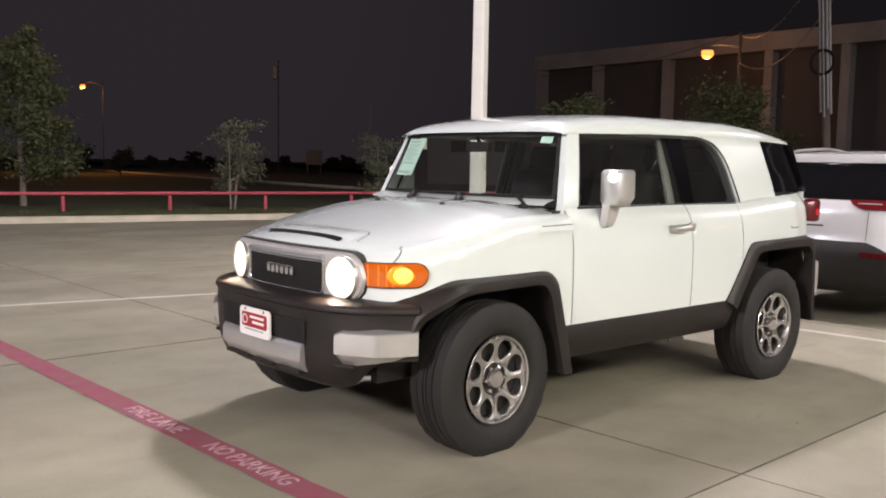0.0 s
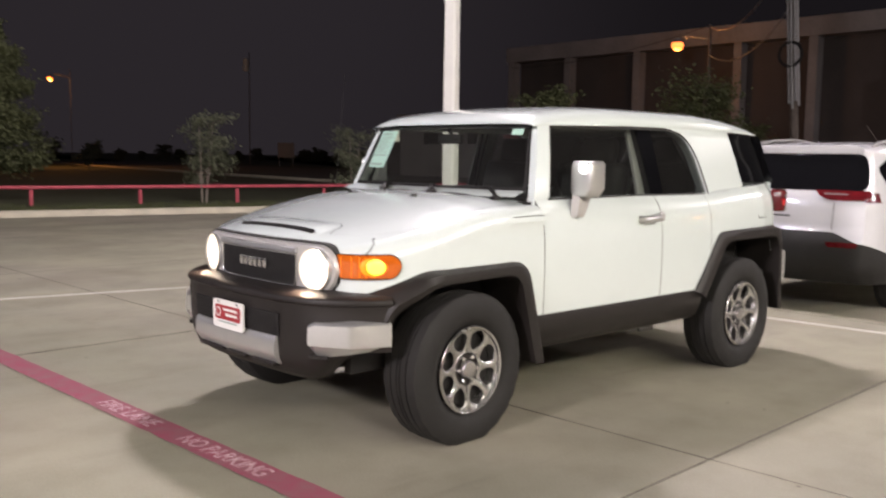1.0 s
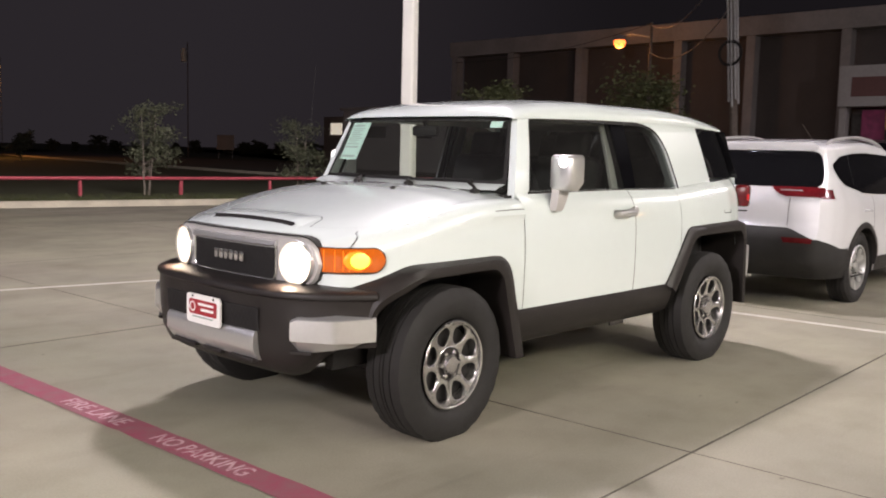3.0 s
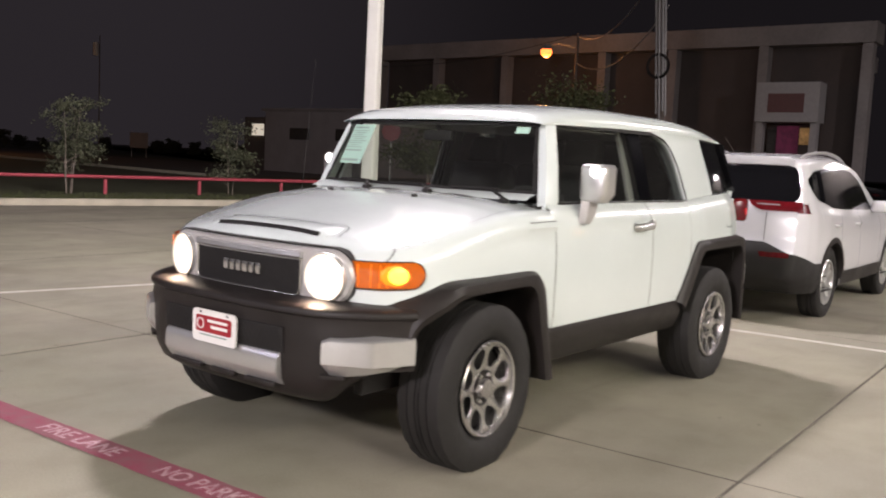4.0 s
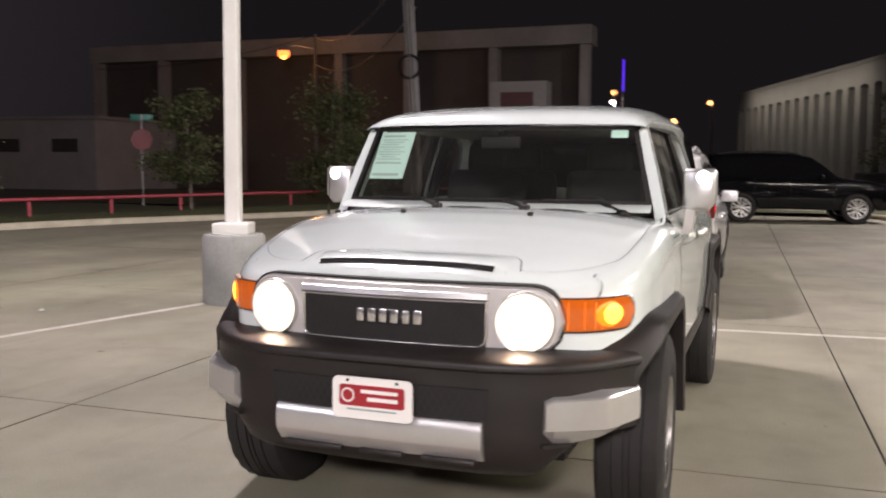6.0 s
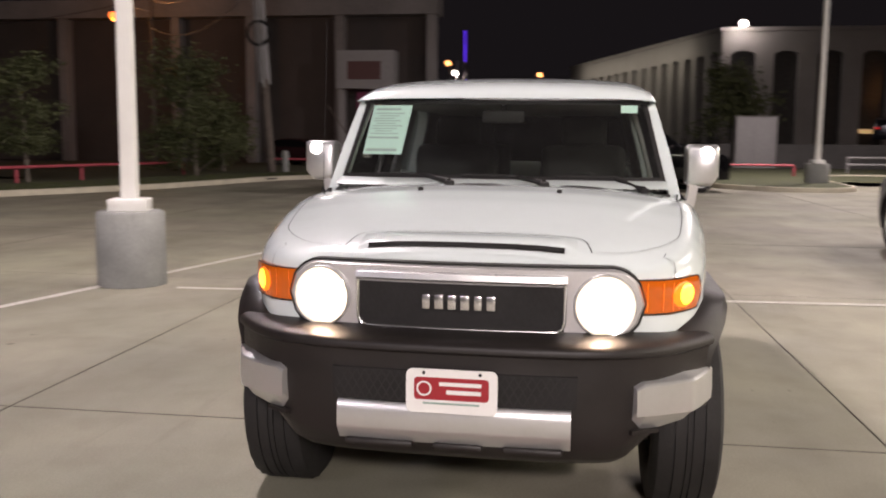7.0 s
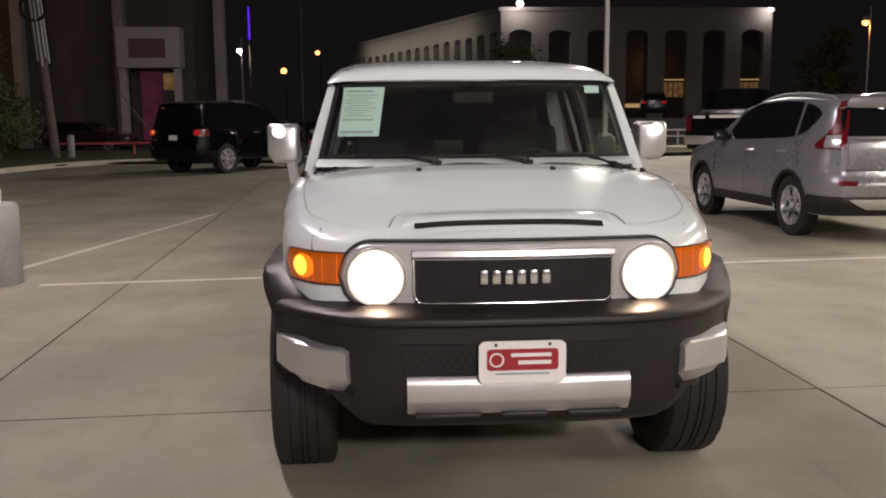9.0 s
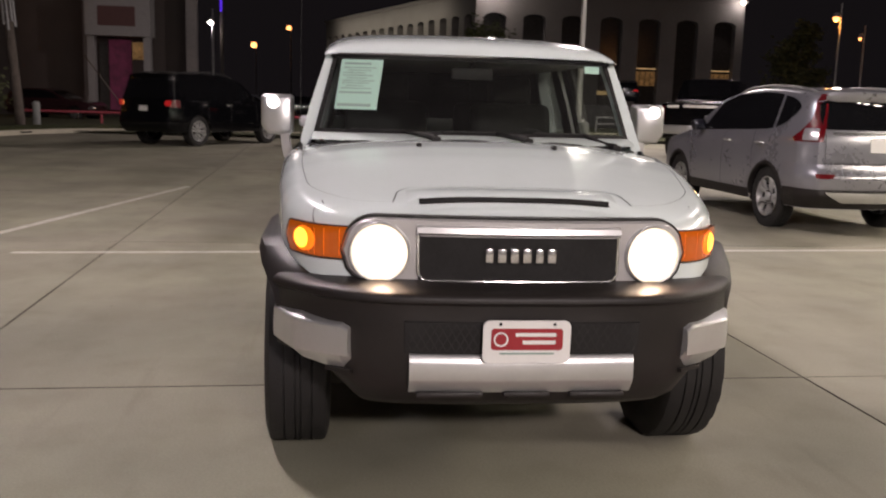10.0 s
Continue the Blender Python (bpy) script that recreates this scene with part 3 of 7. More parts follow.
# ---- buildings ----
def blocks(name, items, mat, parent, bevel=0.0):
    bm = bmesh.new()
    for c, s in items:
        box(bm, c, s, bevel, seg=1)
    return part(name, bm, mat, parent, smooth=False)


office = thing("office_building", "two-storey dark building with a pale concrete frame, unlit", "building")
FX = 46.7
blocks("wall", [((FX + 1.6, 25.6, 4.5), (1.2, 33.4, 9.0)), ((FX + 8.6, 27.1, 4.5), (12.8, 30.4, 9.0))], "infill", office)
blocks("roof_beam", [((FX + 0.6, 25.55, 8.95), (1.6, 34.3, 1.05)), ((FX + 8.6, 12.0, 8.95), (12.8, 0.6, 1.0)), ((FX + 8, 42.3, 8.95), (15, 0.6, 1.0))], "facade", office)
blocks("roof", [((FX + 8, 27.2, 9.2), (14, 30, 0.3))], "facade", office)
for y in (42.35, 37.0, 31.2, 24.0, 19.4, 14.1, 8.8):
    blocks("column", [((FX + 0.3, y, 4.2), (0.7, 0.52, 8.5))], "facade", office)
porch = blocks("porch", [((FX - 0.2, 12.4, 5.35), (1.2, 3.3, 2.1)), ((FX - 0.3, 13.85, 2.2), (0.5, 0.35, 4.3)), ((FX - 0.3, 11.0, 2.2), (0.5, 0.35, 4.3))], "board", office)
blocks("sign_print", [((FX - 0.81, 12.45, 5.3), (0.03, 1.9, 1.0))], "board_text", porch)
blocks("poster_door", [((FX + 0.3, 12.55, 2.3), (0.1, 1.15, 3.7))], "poster", office)
blocks("door", [((FX + 0.32, 13.4, 2.2), (0.1, 0.5, 3.5))], "arch_dark", office)
blocks("lit_panel", [((FX + 0.22, 11.55, 3.6), (0.06, 0.7, 0.9))], "warm_window", office)

low = thing("low_building", "long low pale metal building across the street, unlit", "building")
blocks("wall", [((44, 41.9, 2.1), (8, 10.4, 4.3))], "shed", low)
blocks("roof", [((44, 41.9, 4.35), (8.4, 10.8, 0.2))], "facade", low)
for y in (39.0, 43.5):
    blocks("window", [((39.96, y, 2.7), (0.08, 1.9, 0.8))], "arch_dark", low)
blocks("lit_window", [((40.5, 48.5, 2.94), (0.08, 1.25, 0.85))], "pale_window", low)
blocks("annex", [((44.6, 48.6, 1.9), (8, 3.0, 3.9))], "infill", low)


def arcade(name, a, b, height, count, top, label):
    """A long facade pierced by tall round-headed bays: wall pieces between the bays and above them, dark glazing behind."""
    t = thing(name, label, "building")
    A, B = Vector(a), Vector(b)
    L = (B - A).length
    d = (B - A).normalized()
    t.matrix_world = Matrix.Translation((*A, 0)) @ pose(0, 0, 0, 0, 0, math.degrees(math.atan2(d.y, d.x)))
    step = L / count
    w = step * 0.58
    for i in range(count):
        bm = bmesh.new()
        x0, x1 = i * step, (i + 1) * step
        c = (x0 + x1) / 2
        arch = [(c - w / 2, 0.0)] + [(c - w / 2 * math.cos(k * math.pi / 10), top - w * 0.22 + w * 0.22 * math.sin(k * math.pi / 10)) for k in range(11)] + [(c + w / 2, 0.0)]
        outer = [(x0, 0.0)] + [(x0 if k < 1 else x1 if k > 9 else x0 + (x1 - x0) * k / 10, height) for k in range(11)] + [(x1, 0.0)]
        sheet(bm, [[(x, 0, z) for x, z in outer], [(x, 0, z) for x, z in arch], [(x, 0.7, z) for x, z in arch]])
        part("bay_wall", bm, "arch_wall", t, smooth=False)
        bm = bmesh.new()
        box(bm, (c, 0.75, top / 2), (w + 0.3, 0.08, top + 0.3))
        part("glazing", bm, "arch_dark", t, smooth=False)
    bm = bmesh.new()
    box(bm, (L / 2, 4.0, height + 0.05), (L + 0.2, 8.4, 0.3))
    part("roof", bm, "arch_wall", t, smooth=False)
    return t


arc = arcade("arcade_building", (71.3, -32.85), (71.3, -9.95), 10.3, 7, 8.7, "long arcaded office building with tall rounded bays")
arcade("arcade_building", (108.7, 2.9), (71.3, -9.9), 10.3, 16, 8.6, "receding wing of the arcaded office building")
arc.matrix_world = pose(71.3, -9.95, 0, 0, 0, -90)
for y, z0, z1, w in ((-24.67, 3.2, 4.7, 1.85), (-31.2, 3.3, 4.7, 1.85)):
    for k in range(4):
        bm = bmesh.new()
        box(bm, (-9.95 - y + (k - 1.5) * w / 4, 0.55, (z0 + z1) / 2 - 0.15), (w / 4 - 0.09, 0.05, z1 - z0 - 0.3))
        part("lit_window", bm, "warm_window", arc, smooth=False)
    bm = bmesh.new()
    box(bm, (-9.95 - y, 0.55, z1 - 0.07), (w, 0.05, 0.10))
    part("lit_transom", bm, "lobby_tube", arc, "bright lobby light strip", smooth=False)

bm = bmesh.new()
box(bm, (10.8, 0.5, 2.5), (2.3, 0.06, 0.34))
part("lit_transom", bm, "lobby_tube", arc, "warm light strip in a bay", smooth=False)

# ---- wheels ----
def tyre_mesh(R, r, w):
    """Tyre: bulged sidewalls, squared shoulders, grooved tread with cross cuts."""
    bm = bmesh.new()
    h = w / 2
    prof = [(r, -h * 0.72), (r + 0.012, -h * 0.86), (r + (R - r) * 0.35, -h), (r + (R - r) * 0.66, -h * 0.985), (R - 0.03, -h * 0.92), (R - 0.012, -h * 0.84), (R, -h * 0.74)]
    n = 9
    for k in range(1, n):
        y = -h * 0.74 + 2 * h * 0.74 * k / n
        if k in (2, 4, 5, 7):
            prof += [(R, y - 0.004), (R - 0.008, y - 0.003), (R - 0.008, y + 0.003), (R, y + 0.004)]
    prof += [(a, -b) for a, b in prof[6::-1]]
    lathe(bm, prof, 72, "y")
    for f in list(bm.faces):
        c = f.calc_center_median()
        a = math.atan2(c.z, c.x)
        if math.hypot(c.x, c.z) > R - 0.014 and abs(c.y) > h * 0.45 and int((a + math.pi) / (2 * math.pi) * 72) % 3 == 0:
            for v in f.verts:
                if abs(v.co.y) > h * 0.5:
                    k = (R - 0.006) / math.hypot(v.co.x, v.co.z)
                    v.co.x, v.co.z = v.co.x * k, v.co.z * k
    return bm


def wheel(parent, name, at, R, r, w, face, spokes, turn=0.0, rim_mat="alloy", hole=0.4, label=""):
    """A wheel whose outer side looks along face (+1: +y, -1: -y): tyre, rim barrel, spokes, hub, nuts and brake disc."""
    bm = tyre_mesh(R + 0.010, r, w)
    for v in bm.verts:
        if v.co.z < -at[2] + 0.05:
            v.co.y *= 1 + 0.5 * max(0.0, -at[2] + 0.05 - v.co.z)
        v.co.z = max(v.co.z, -at[2])
    ty = part("wheel", bm, "rubber", parent, label)
    ty.matrix_local = pose(*at, 0, 0, turn)
    o = face * (w / 2 - 0.012)
    bm = bmesh.new()
    lathe(bm, [(r + 0.002, o), (r - 0.004, o + face * 0.006), (r - 0.014, o + face * 0.003), (r - 0.02, o - face * 0.03), (r - 0.03, o - face * 0.06), (r - 0.035, -o)], 48, "y")
    part("rim", bm, rim_mat, ty)
    for k in range(spokes if hole > 1.05 else 0):
        for side in (-1, 1):
            bm = bmesh.new()
            rows = []
            for q in np.linspace(0, 1, 6):
                rad, an = 0.05 + (r - 0.062) * q, side * (0.16 + 0.09 * q)
                wd, dp = 0.019 + 0.010 * q, o - face * (0.012 + 0.030 * (1 - q) ** 2)
                rows.append([(rad * math.sin(an) + d * math.cos(an), dp - face * e, rad * math.cos(an) - d * math.sin(an)) for d, e in ((-wd, 0.022), (-wd * 0.7, 0.0), (wd * 0.7, 0.0), (wd, 0.022))])
            capped(bm, rows)
            bmesh.ops.rotate(bm, cent=(0, 0, 0), matrix=Matrix.Rotation(2 * math.pi * (k + 0.3) / spokes, 3, "Y"), verts=bm.verts)
            part("spoke", bm, rim_mat, ty)
    for k in range(spokes if hole <= 1.05 else 0):
        bm = bmesh.new()
        half = math.pi / spokes
        r0, r1 = 0.088, r - 0.018
        outer, oval = [], []
        n = 36
        rc = r0 + (r1 - r0) * 0.55
        for i in range(n):
            a = 2 * math.pi * i / n
            c, q = math.cos(a), math.sin(a)
            big = min(1 / max(abs(c), 1e-6), 1 / max(abs(q), 1e-6))
            u, v = q * big, c * big
            rad = r0 + (r1 - r0) * (v + 1) / 2
            outer.append((rad, u * half))
            grow = 0.80 + 0.20 * c
            oval.append((rc + c * (r1 - r0) * 0.41, 0.84 * half * q * (0.90 + 0.10 * c)))
        rows = []
        for pts, dep in ((outer, 0.0), ([((a[0] + 3 * b[0]) / 4, (a[1] + 3 * b[1]) / 4) for a, b in zip(outer, oval)], -0.001), (oval, -0.004), ([(a * 0.995, b * 0.96) for a, b in oval], -0.016)):
            rows.append([(rad * math.sin(an), o - face * (0.010 + 0.022 * ((r1 - rad) / (r1 - r0)) ** 1.4) + face * dep, rad * math.cos(an)) for rad, an in pts])
        sheet(bm, rows, close_v=True)
        bmesh.ops.rotate(bm, cent=(0, 0, 0), matrix=Matrix.Rotation(2 * math.pi * (k + 0.5) / spokes, 3, "Y"), verts=bm.verts)
        part("spoke", bm, rim_mat, ty)
    bm = bmesh.new()
    lathe(bm, [(0.092, o - face * 0.034), (0.086, o - face * 0.031), (0.082, o - face * 0.046), (0.05, o - face * 0.048), (0.047, o - face * 0.014), (0.040, o - face * 0.006), (0.0, o - face * 0.004)], 32, "y")
    part("hub", bm, rim_mat, ty)
    # black ring laid in the hub recess to paint its shade
    bm = bmesh.new()
    lathe(bm, [(0.0825, o - face * 0.040), (0.0815, o - face * 0.0445), (0.051, o - face * 0.0465), (0.0495, o - face * 0.040)], 32, "y")
    part("hub_pocket_shade", bm, "trim", ty)
    for k in range(6):
        a = 2 * math.pi * k / 6
        bm = bmesh.new()
        lathe(bm, [(0.012, o - face * 0.05), (0.012, o - face * 0.026), (0.008, o - face * 0.02), (0.0, o - face * 0.02)], 8, "y", (0.066 * math.cos(a), 0, 0.066 * math.sin(a)))
        part("wheel_nut", bm, "chrome", ty)
    # matt black and wide, so that the holes in front look shaded
    bm = bmesh.new()
    lathe(bm, [(0.0, o - face * 0.062), (r - 0.034, o - face * 0.062), (r - 0.034, o - face * 0.11), (0.0, o - face * 0.11)], 32, "y")
    part("brake_disc", bm, "dark", ty)
    return ty


# ---- the white off-road wagon ----
suv = thing("off_road_wagon", "white boxy off-road wagon with black bumpers and lit headlamps, parked", "car")
ML, TL = 0.0035, 0.006

PLAN = [(-0.62, 0.40), (-0.612, 0.47), (-0.601, 0.525), (-0.588, 0.60), (-0.570, 0.662), (-0.543, 0.716), (-0.50, 0.759), (-0.45, 0.797), (-0.40, 0.828),
        (-0.30, 0.864), (-0.20, 0.884), (0.0, 0.905), (0.3, 0.918), (0.6, 0.926), (1.5, 0.932), (2.6, 0.928), (3.1, 0.908), (3.3, 0.875), (3.40, 0.83), (3.44, 0.76)]
HOOD = [(-0.62, 1.030), (-0.608, 1.052), (-0.58, 1.072), (-0.5, 1.098), (-0.35, 1.134), (-0.2, 1.169), (0.0, 1.215), (0.18, 1.250), (0.33, 1.266), (0.46, 1.270), (0.62, 1.270)]
SIDE = [(0.34, -0.03), (0.5, -0.014), (0.7, -0.002), (0.85, 0.0), (1.0, -0.002), (1.08, -0.010), (1.14, -0.022), (1.19, -0.042), (1.225, -0.066), (1.25, -0.092)]
LOW = [(-0.62, 0.79), (-0.46, 0.79), (-0.38, 0.77), (-0.22, 0.86), (0.30, 0.875), (0.40, 0.83), (0.50, 0.585), (2.16, 0.60), (2.26, 0.62), (2.50, 0.91), (3.22, 0.935), (3.30, 0.60), (3.44, 0.62)]
TUMBLE = [(1.235, 0.842), (1.45, 0.785), (1.665, 0.718)]


def body_y(x, z):
    return ip(x, PLAN) + ip(z, SIDE)


def hood_z(x, y):
    w = ip(x, PLAN) - 0.10
    return ip(x, HOOD) - 0.055 * min(1.2, (abs(y) / w)) ** 3.0


def glass_y(x, z):
    return ip(z, TUMBLE) - 0.05 * max(0.0, x - 2.2) ** 2


stations = [-0.62, -0.617, -0.612, -0.604, -0.596] + [round(-0.585 + 0.035 * i, 3) for i in range(35)]
stations = [x for x in stations if x < 0.60] + [0.60]
for s in (1, -1):
    bm = bmesh.new()
    rows = []
    for x in stations:
        w, zt, z0 = ip(x, PLAN), ip(x, HOOD), ip(x, LOW)
        zs = zt - 0.17
        row = [(x, s * body_y(x, z0 + (zs - z0) * k / 6) * (1 if z0 < zs else 1), z0 + (zs - z0) * k / 6) for k in range(7)]
        for k in range(1, 7):
            a = k / 6 * math.pi / 2
            row.append((x, s * (w - 0.10 + 0.10 * math.cos(a)), zs + (0.17 - 0.055) * math.sin(a)))
        for k in range(1, 9):
            y = (w - 0.10) * (1 - k / 8)
            row.append((x, s * y, hood_z(x, y)))
        rows.append(row)
    sheet(bm, rows)
    part("front_wing", bm, "paint", suv)
bm = bmesh.new()
box(bm, (-0.60, 0, 0.91), (0.03, 0.96, 0.22), 0.01)
part("front_panel", bm, "paint", suv)

# doors and rear quarters below the windows
for s in (1, -1):
    for name, x0, x1 in (("front_door", 0.604, 1.735), ("rear_door", 1.741, 2.33), ("rear_quarter", 2.334, 3.44), ("door_jamb", 0.5985, 0.603)):
        bm = bmesh.new()
        xs = [x0 + (x1 - x0) * i / max(4, int((x1 - x0) / 0.03)) for i in range(max(4, int((x1 - x0) / 0.03)) + 1)]
        rows = []
        for x in xs:
            z0 = ip(x, LOW)
            zb = 1.25 if name != "rear_quarter" else ip(x, [(2.33, 1.25), (2.5, 1.262), (3.44, 1.31)])
            row = [(x, s * (body_y(x, min(1.25, z0 + (1.25 - z0) * k / 16))), z0 + (zb - z0) * k / 16) for k in range(17)]
            row.append((x, s * (row[-1][1] * s - 0.03), zb + 0.004))
            row.append((x, s * (row[-1][1] * s - 0.05), zb - 0.02))
            rows.append(row)
        sheet(bm, rows)
        part(name, bm, "paint", suv)

# pillars, rails of the doors and the rear shell
def side_panel(name, zs_lo, zs_hi, s, mat, out=0.0, depth=0.05, n=14):
    """A panel in the slope of the windows between two edges, each a table of x by z; returns the bmesh with a return inwards."""
    bm = bmesh.new()
    z0, z1 = zs_lo[0][0], zs_lo[-1][0]
    rows = []
    for k in range(n + 1):
        z = z0 + (z1 - z0) * k / n
        xa, xb = ip(z, zs_lo), ip(z, zs_hi)
        row = [(xa, s * (glass_y(xa, z) + out - depth), z)]
        for j in range(9):
            x = xa + (xb - xa) * j / 8
            row.append((x, s * (glass_y(x, z) + out), z))
        row.append((xb, s * (glass_y(xb, z) + out - depth), z))
        rows.append(row)
    sheet(bm, rows)
    return part(name, bm, mat, suv)


A_FRONT, A_REAR = [(1.19, 0.575), (1.27, 0.605), (1.67, 0.748)], [(1.19, 0.70), (1.235, 0.722), (1.67, 0.850)]
C_FRONT, C_REAR = [(1.235, 2.40), (1.30, 2.385), (1.5, 2.33), (1.60, 2.27), (1.64, 2.20), (1.69, 2.0)], [(1.235, 2.96), (1.31, 2.93), (1.66, 2.87), (1.69, 2.86)]
for s in (1, -1):
    side_panel("a_pillar", A_FRONT, A_REAR, s, "paint", 0.004)
    side_panel("c_pillar", C_FRONT, C_REAR, s, "paint", 0.006, 0.08)
    side_panel("b_pillar", [(1.24, 1.73), (1.69, 1.705)], [(1.24, 1.865), (1.69, 1.86)], s, "black_paint", 0.0, 0.06)
    side_panel("front_side_glass", [(1.235, 0.715), (1.68, 0.85)], [(1.235, 1.735), (1.68, 1.71)], s, "screen", -0.012, 0.0)
    side_panel("rear_side_glass", [(1.235, 1.86), (1.69, 1.855)], [(1.235, 2.40), (1.30, 2.39), (1.5, 2.335), (1.60, 2.28), (1.69, 2.1)], s, "side_glass", -0.012, 0.0)
    side_panel("quarter_glass", [(1.31, 2.925), (1.67, 2.868)], [(1.31, 3.39), (1.67, 3.27)], s, "dark_glass", -0.004, 0.0)
    side_panel("window_frame", [(1.235, 0.715), (1.68, 0.848)], [(1.235, 0.738), (1.68, 0.868)], s, "dark", 0.001, 0.03)
    bm = bmesh.new()
    for z in (1.242,):
        ribbon(bm, [(x, s * (glass_y(x, z) + 0.006), z) for x in np.linspace(0.71, 2.41, 20)], (0, s, 0.2), 0.016)
    part("sill_strip", bm, "dark", suv)
    bm = bmesh.new()
    ribbon(bm, [(x, s * (glass_y(x, 1.672) + 0.008), 1.672) for x in np.linspace(0.86, 2.1, 20)], (0, s, 0.2), 0.022)
    part("drip_rail", bm, "dark", suv)
    bm = bmesh.new()
    edge = [(2.40, 1.24), (2.39, 1.30), (2.335, 1.5), (2.28, 1.59), (2.20, 1.645), (2.05, 1.672), (1.8, 1.68)]
    ribbon(bm, [(x, s * (glass_y(x, z) + 0.009), z) for x, z in even(rounded(edge, 0.06), 30)], (0, s, 0.2), 0.018)
    part("window_gasket", bm, "dark", suv)

# roof
ZC = [(0.70, 1.672), (0.72, 1.70), (0.78, 1.735), (0.9, 1.765), (1.15, 1.797), (1.5, 1.812), (2.0, 1.813), (2.5, 1.813), (2.8, 1.796), (3.05, 1.768), (3.25, 1.736), (3.32, 1.716), (3.35, 1.692)]
ZE = [(0.70, 1.652), (0.9, 1.665), (1.6, 1.682), (2.3, 1.685), (2.8, 1.680), (3.34, 1.665)]
bm = bmesh.new()
rows = []
for x in [0.70, 0.712, 0.73, 0.76, 0.80] + [0.86 + 0.1 * i for i in range(24)] + [3.22, 3.27, 3.30, 3.32, 3.34]:
    zc, ze = ip(x, ZC), ip(x, ZE)
    w = 0.728 - 0.05 * max(0.0, x - 2.2) ** 2
    up = zc - ze
    half = [(w - 0.05, ze - 0.004), (w, ze), (w + 0.002, ze + 0.2 * up), (w - 0.018, ze + 0.48 * up), (w - 0.06, ze + 0.70 * up), (w - 0.13, ze + 0.84 * up), (w - 0.3, ze + 0.95 * up), (0.2, ze + 0.99 * up)]
    bow = 0.05 * max(0.0, 1 - (x - 0.70) / 0.5)
    ring = [(y, z) for y, z in half] + [(0.0, zc)] + [(-y, z) for y, z in reversed(half)]
    rows.append([(x - bow * (1 - (y / w) ** 2), y, z) for y, z in ring])
sheet(bm, rows)
roof = part("roof", bm, "paint", suv)
bm = bmesh.new()
box(bm, (1.9, 0, 1.66), (2.2, 1.34, 0.02), 0.005)
part("headliner", bm, "cabin", suv)
bm = bmesh.new()
ribbon(bm, [(0.735 - 0.05 * (1 - (y / 0.72) ** 2), y, 1.653) for y in np.linspace(-0.70, 0.70, 25)], (-0.8, 0, 0.5), 0.02)
part("screen_seal", bm, "dark", suv)

# windscreen
def screen_x(y, z):
    t = (z - 1.275) / (1.655 - 1.275)
    return (0.505 + 0.095 * (y / 0.79) ** 2) * (1 - t) + (0.672 + 0.070 * (y / 0.685) ** 2) * t


bm = bmesh.new()
rows = []
for k in range(9):
    z = 1.262 + (1.658 - 1.262) * k / 8
    w = 0.785 + (0.688 - 0.785) * k / 8
    rows.append([(screen_x(y, z), y, z) for y in np.linspace(-w, w, 17)])
sheet(bm, rows)
part("windscreen", bm, "screen", suv)
for s in (1, -1):
    bm = bmesh.new()
    rows = []
    for k in range(9):
        z = 1.262 + (1.658 - 1.262) * k / 8
        w = 0.785 + (0.688 - 0.785) * k / 8
        rows.append([(screen_x(w - d, z) - 0.003, s * (w - d), z) for d in (0.0, 0.022)])
    sheet(bm, rows)
    part("screen_edge", bm, "dark", suv)
bm = bmesh.new()
sheet(bm, [[(screen_x(y, z) - 0.003, y, z) for y in np.linspace(-0.77, 0.77, 17)] for z in (1.284, 1.304)])
part("screen_edge", bm, "dark", suv)

# cowl at the foot of the windscreen
bm = bmesh.new()
sheet(bm, [[(0.50 - 0.095 * (1 - (y / 0.79) ** 2) + dx, y, z) for y in np.linspace(-0.785, 0.785, 17)] for dx, z in ((0.0, 1.255), (0.035, 1.272))]
      + [[(screen_x(y, 1.288) - 0.006, y, 1.288) for y in np.linspace(-0.778, 0.778, 17)]])
part("cowl", bm, "paint", suv)

# white skin under the hood's rear lip is closed by the firewall
bm = bmesh.new()
box(bm, (0.56, 0, 0.93), (0.03, 1.60, 0.60), 0.005)
part("firewall", bm, "dark", suv)

# hood panel lines, scoop and washers
def on_hood(pts, step=0.03, lift=0.0025):
    return [(x, y, hood_z(x, y) + lift) for x, y in dense(pts, step)]


SEAM = [(0.50, 0.815), (0.05, 0.812), (-0.24, 0.775), (-0.36, 0.70), (-0.44, 0.62), (-0.495, 0.52), (-0.51, 0.452)]
for s in (1, -1):
    pts = [(x, s * y) for x, y in rounded(SEAM, 0.12, 5)]
    part("hood_gap", ribbon(bmesh.new(), on_hood(pts), (0, 0, 1), 0.003), "seam_soft", suv)
bm = bmesh.new()
PANEL = [(-0.515, 0.452), (-0.42, 0.43), (-0.392, 0.39), (-0.392, -0.39), (-0.42, -0.43), (-0.515, -0.452)]
ribbon(bm, on_hood(rounded(PANEL, 0.06)), (0, 0, 1), 0.005)
part("scoop_gap", bm, "seam", suv)
bm = bmesh.new()
rows = []
for y in np.linspace(-0.40, 0.40, 17):
    k = max(0.0, 1 - max(0.0, (abs(y) - 0.355) / 0.045))
    rows.append([(-0.585, y, hood_z(-0.585, y) + 0.002), (-0.565, y, hood_z(-0.565, y) + 0.004 * k), (-0.535, y, hood_z(-0.535, y) + 0.004),
                 (-0.533, y, hood_z(-0.533, y) + 0.012 * k), (-0.50, y, hood_z(-0.50, y) + 0.015 * k), (-0.43, y, hood_z(-0.43, y) + 0.006 * k), (-0.405, y, hood_z(-0.405, y) + 0.001)])
sheet(bm, rows)
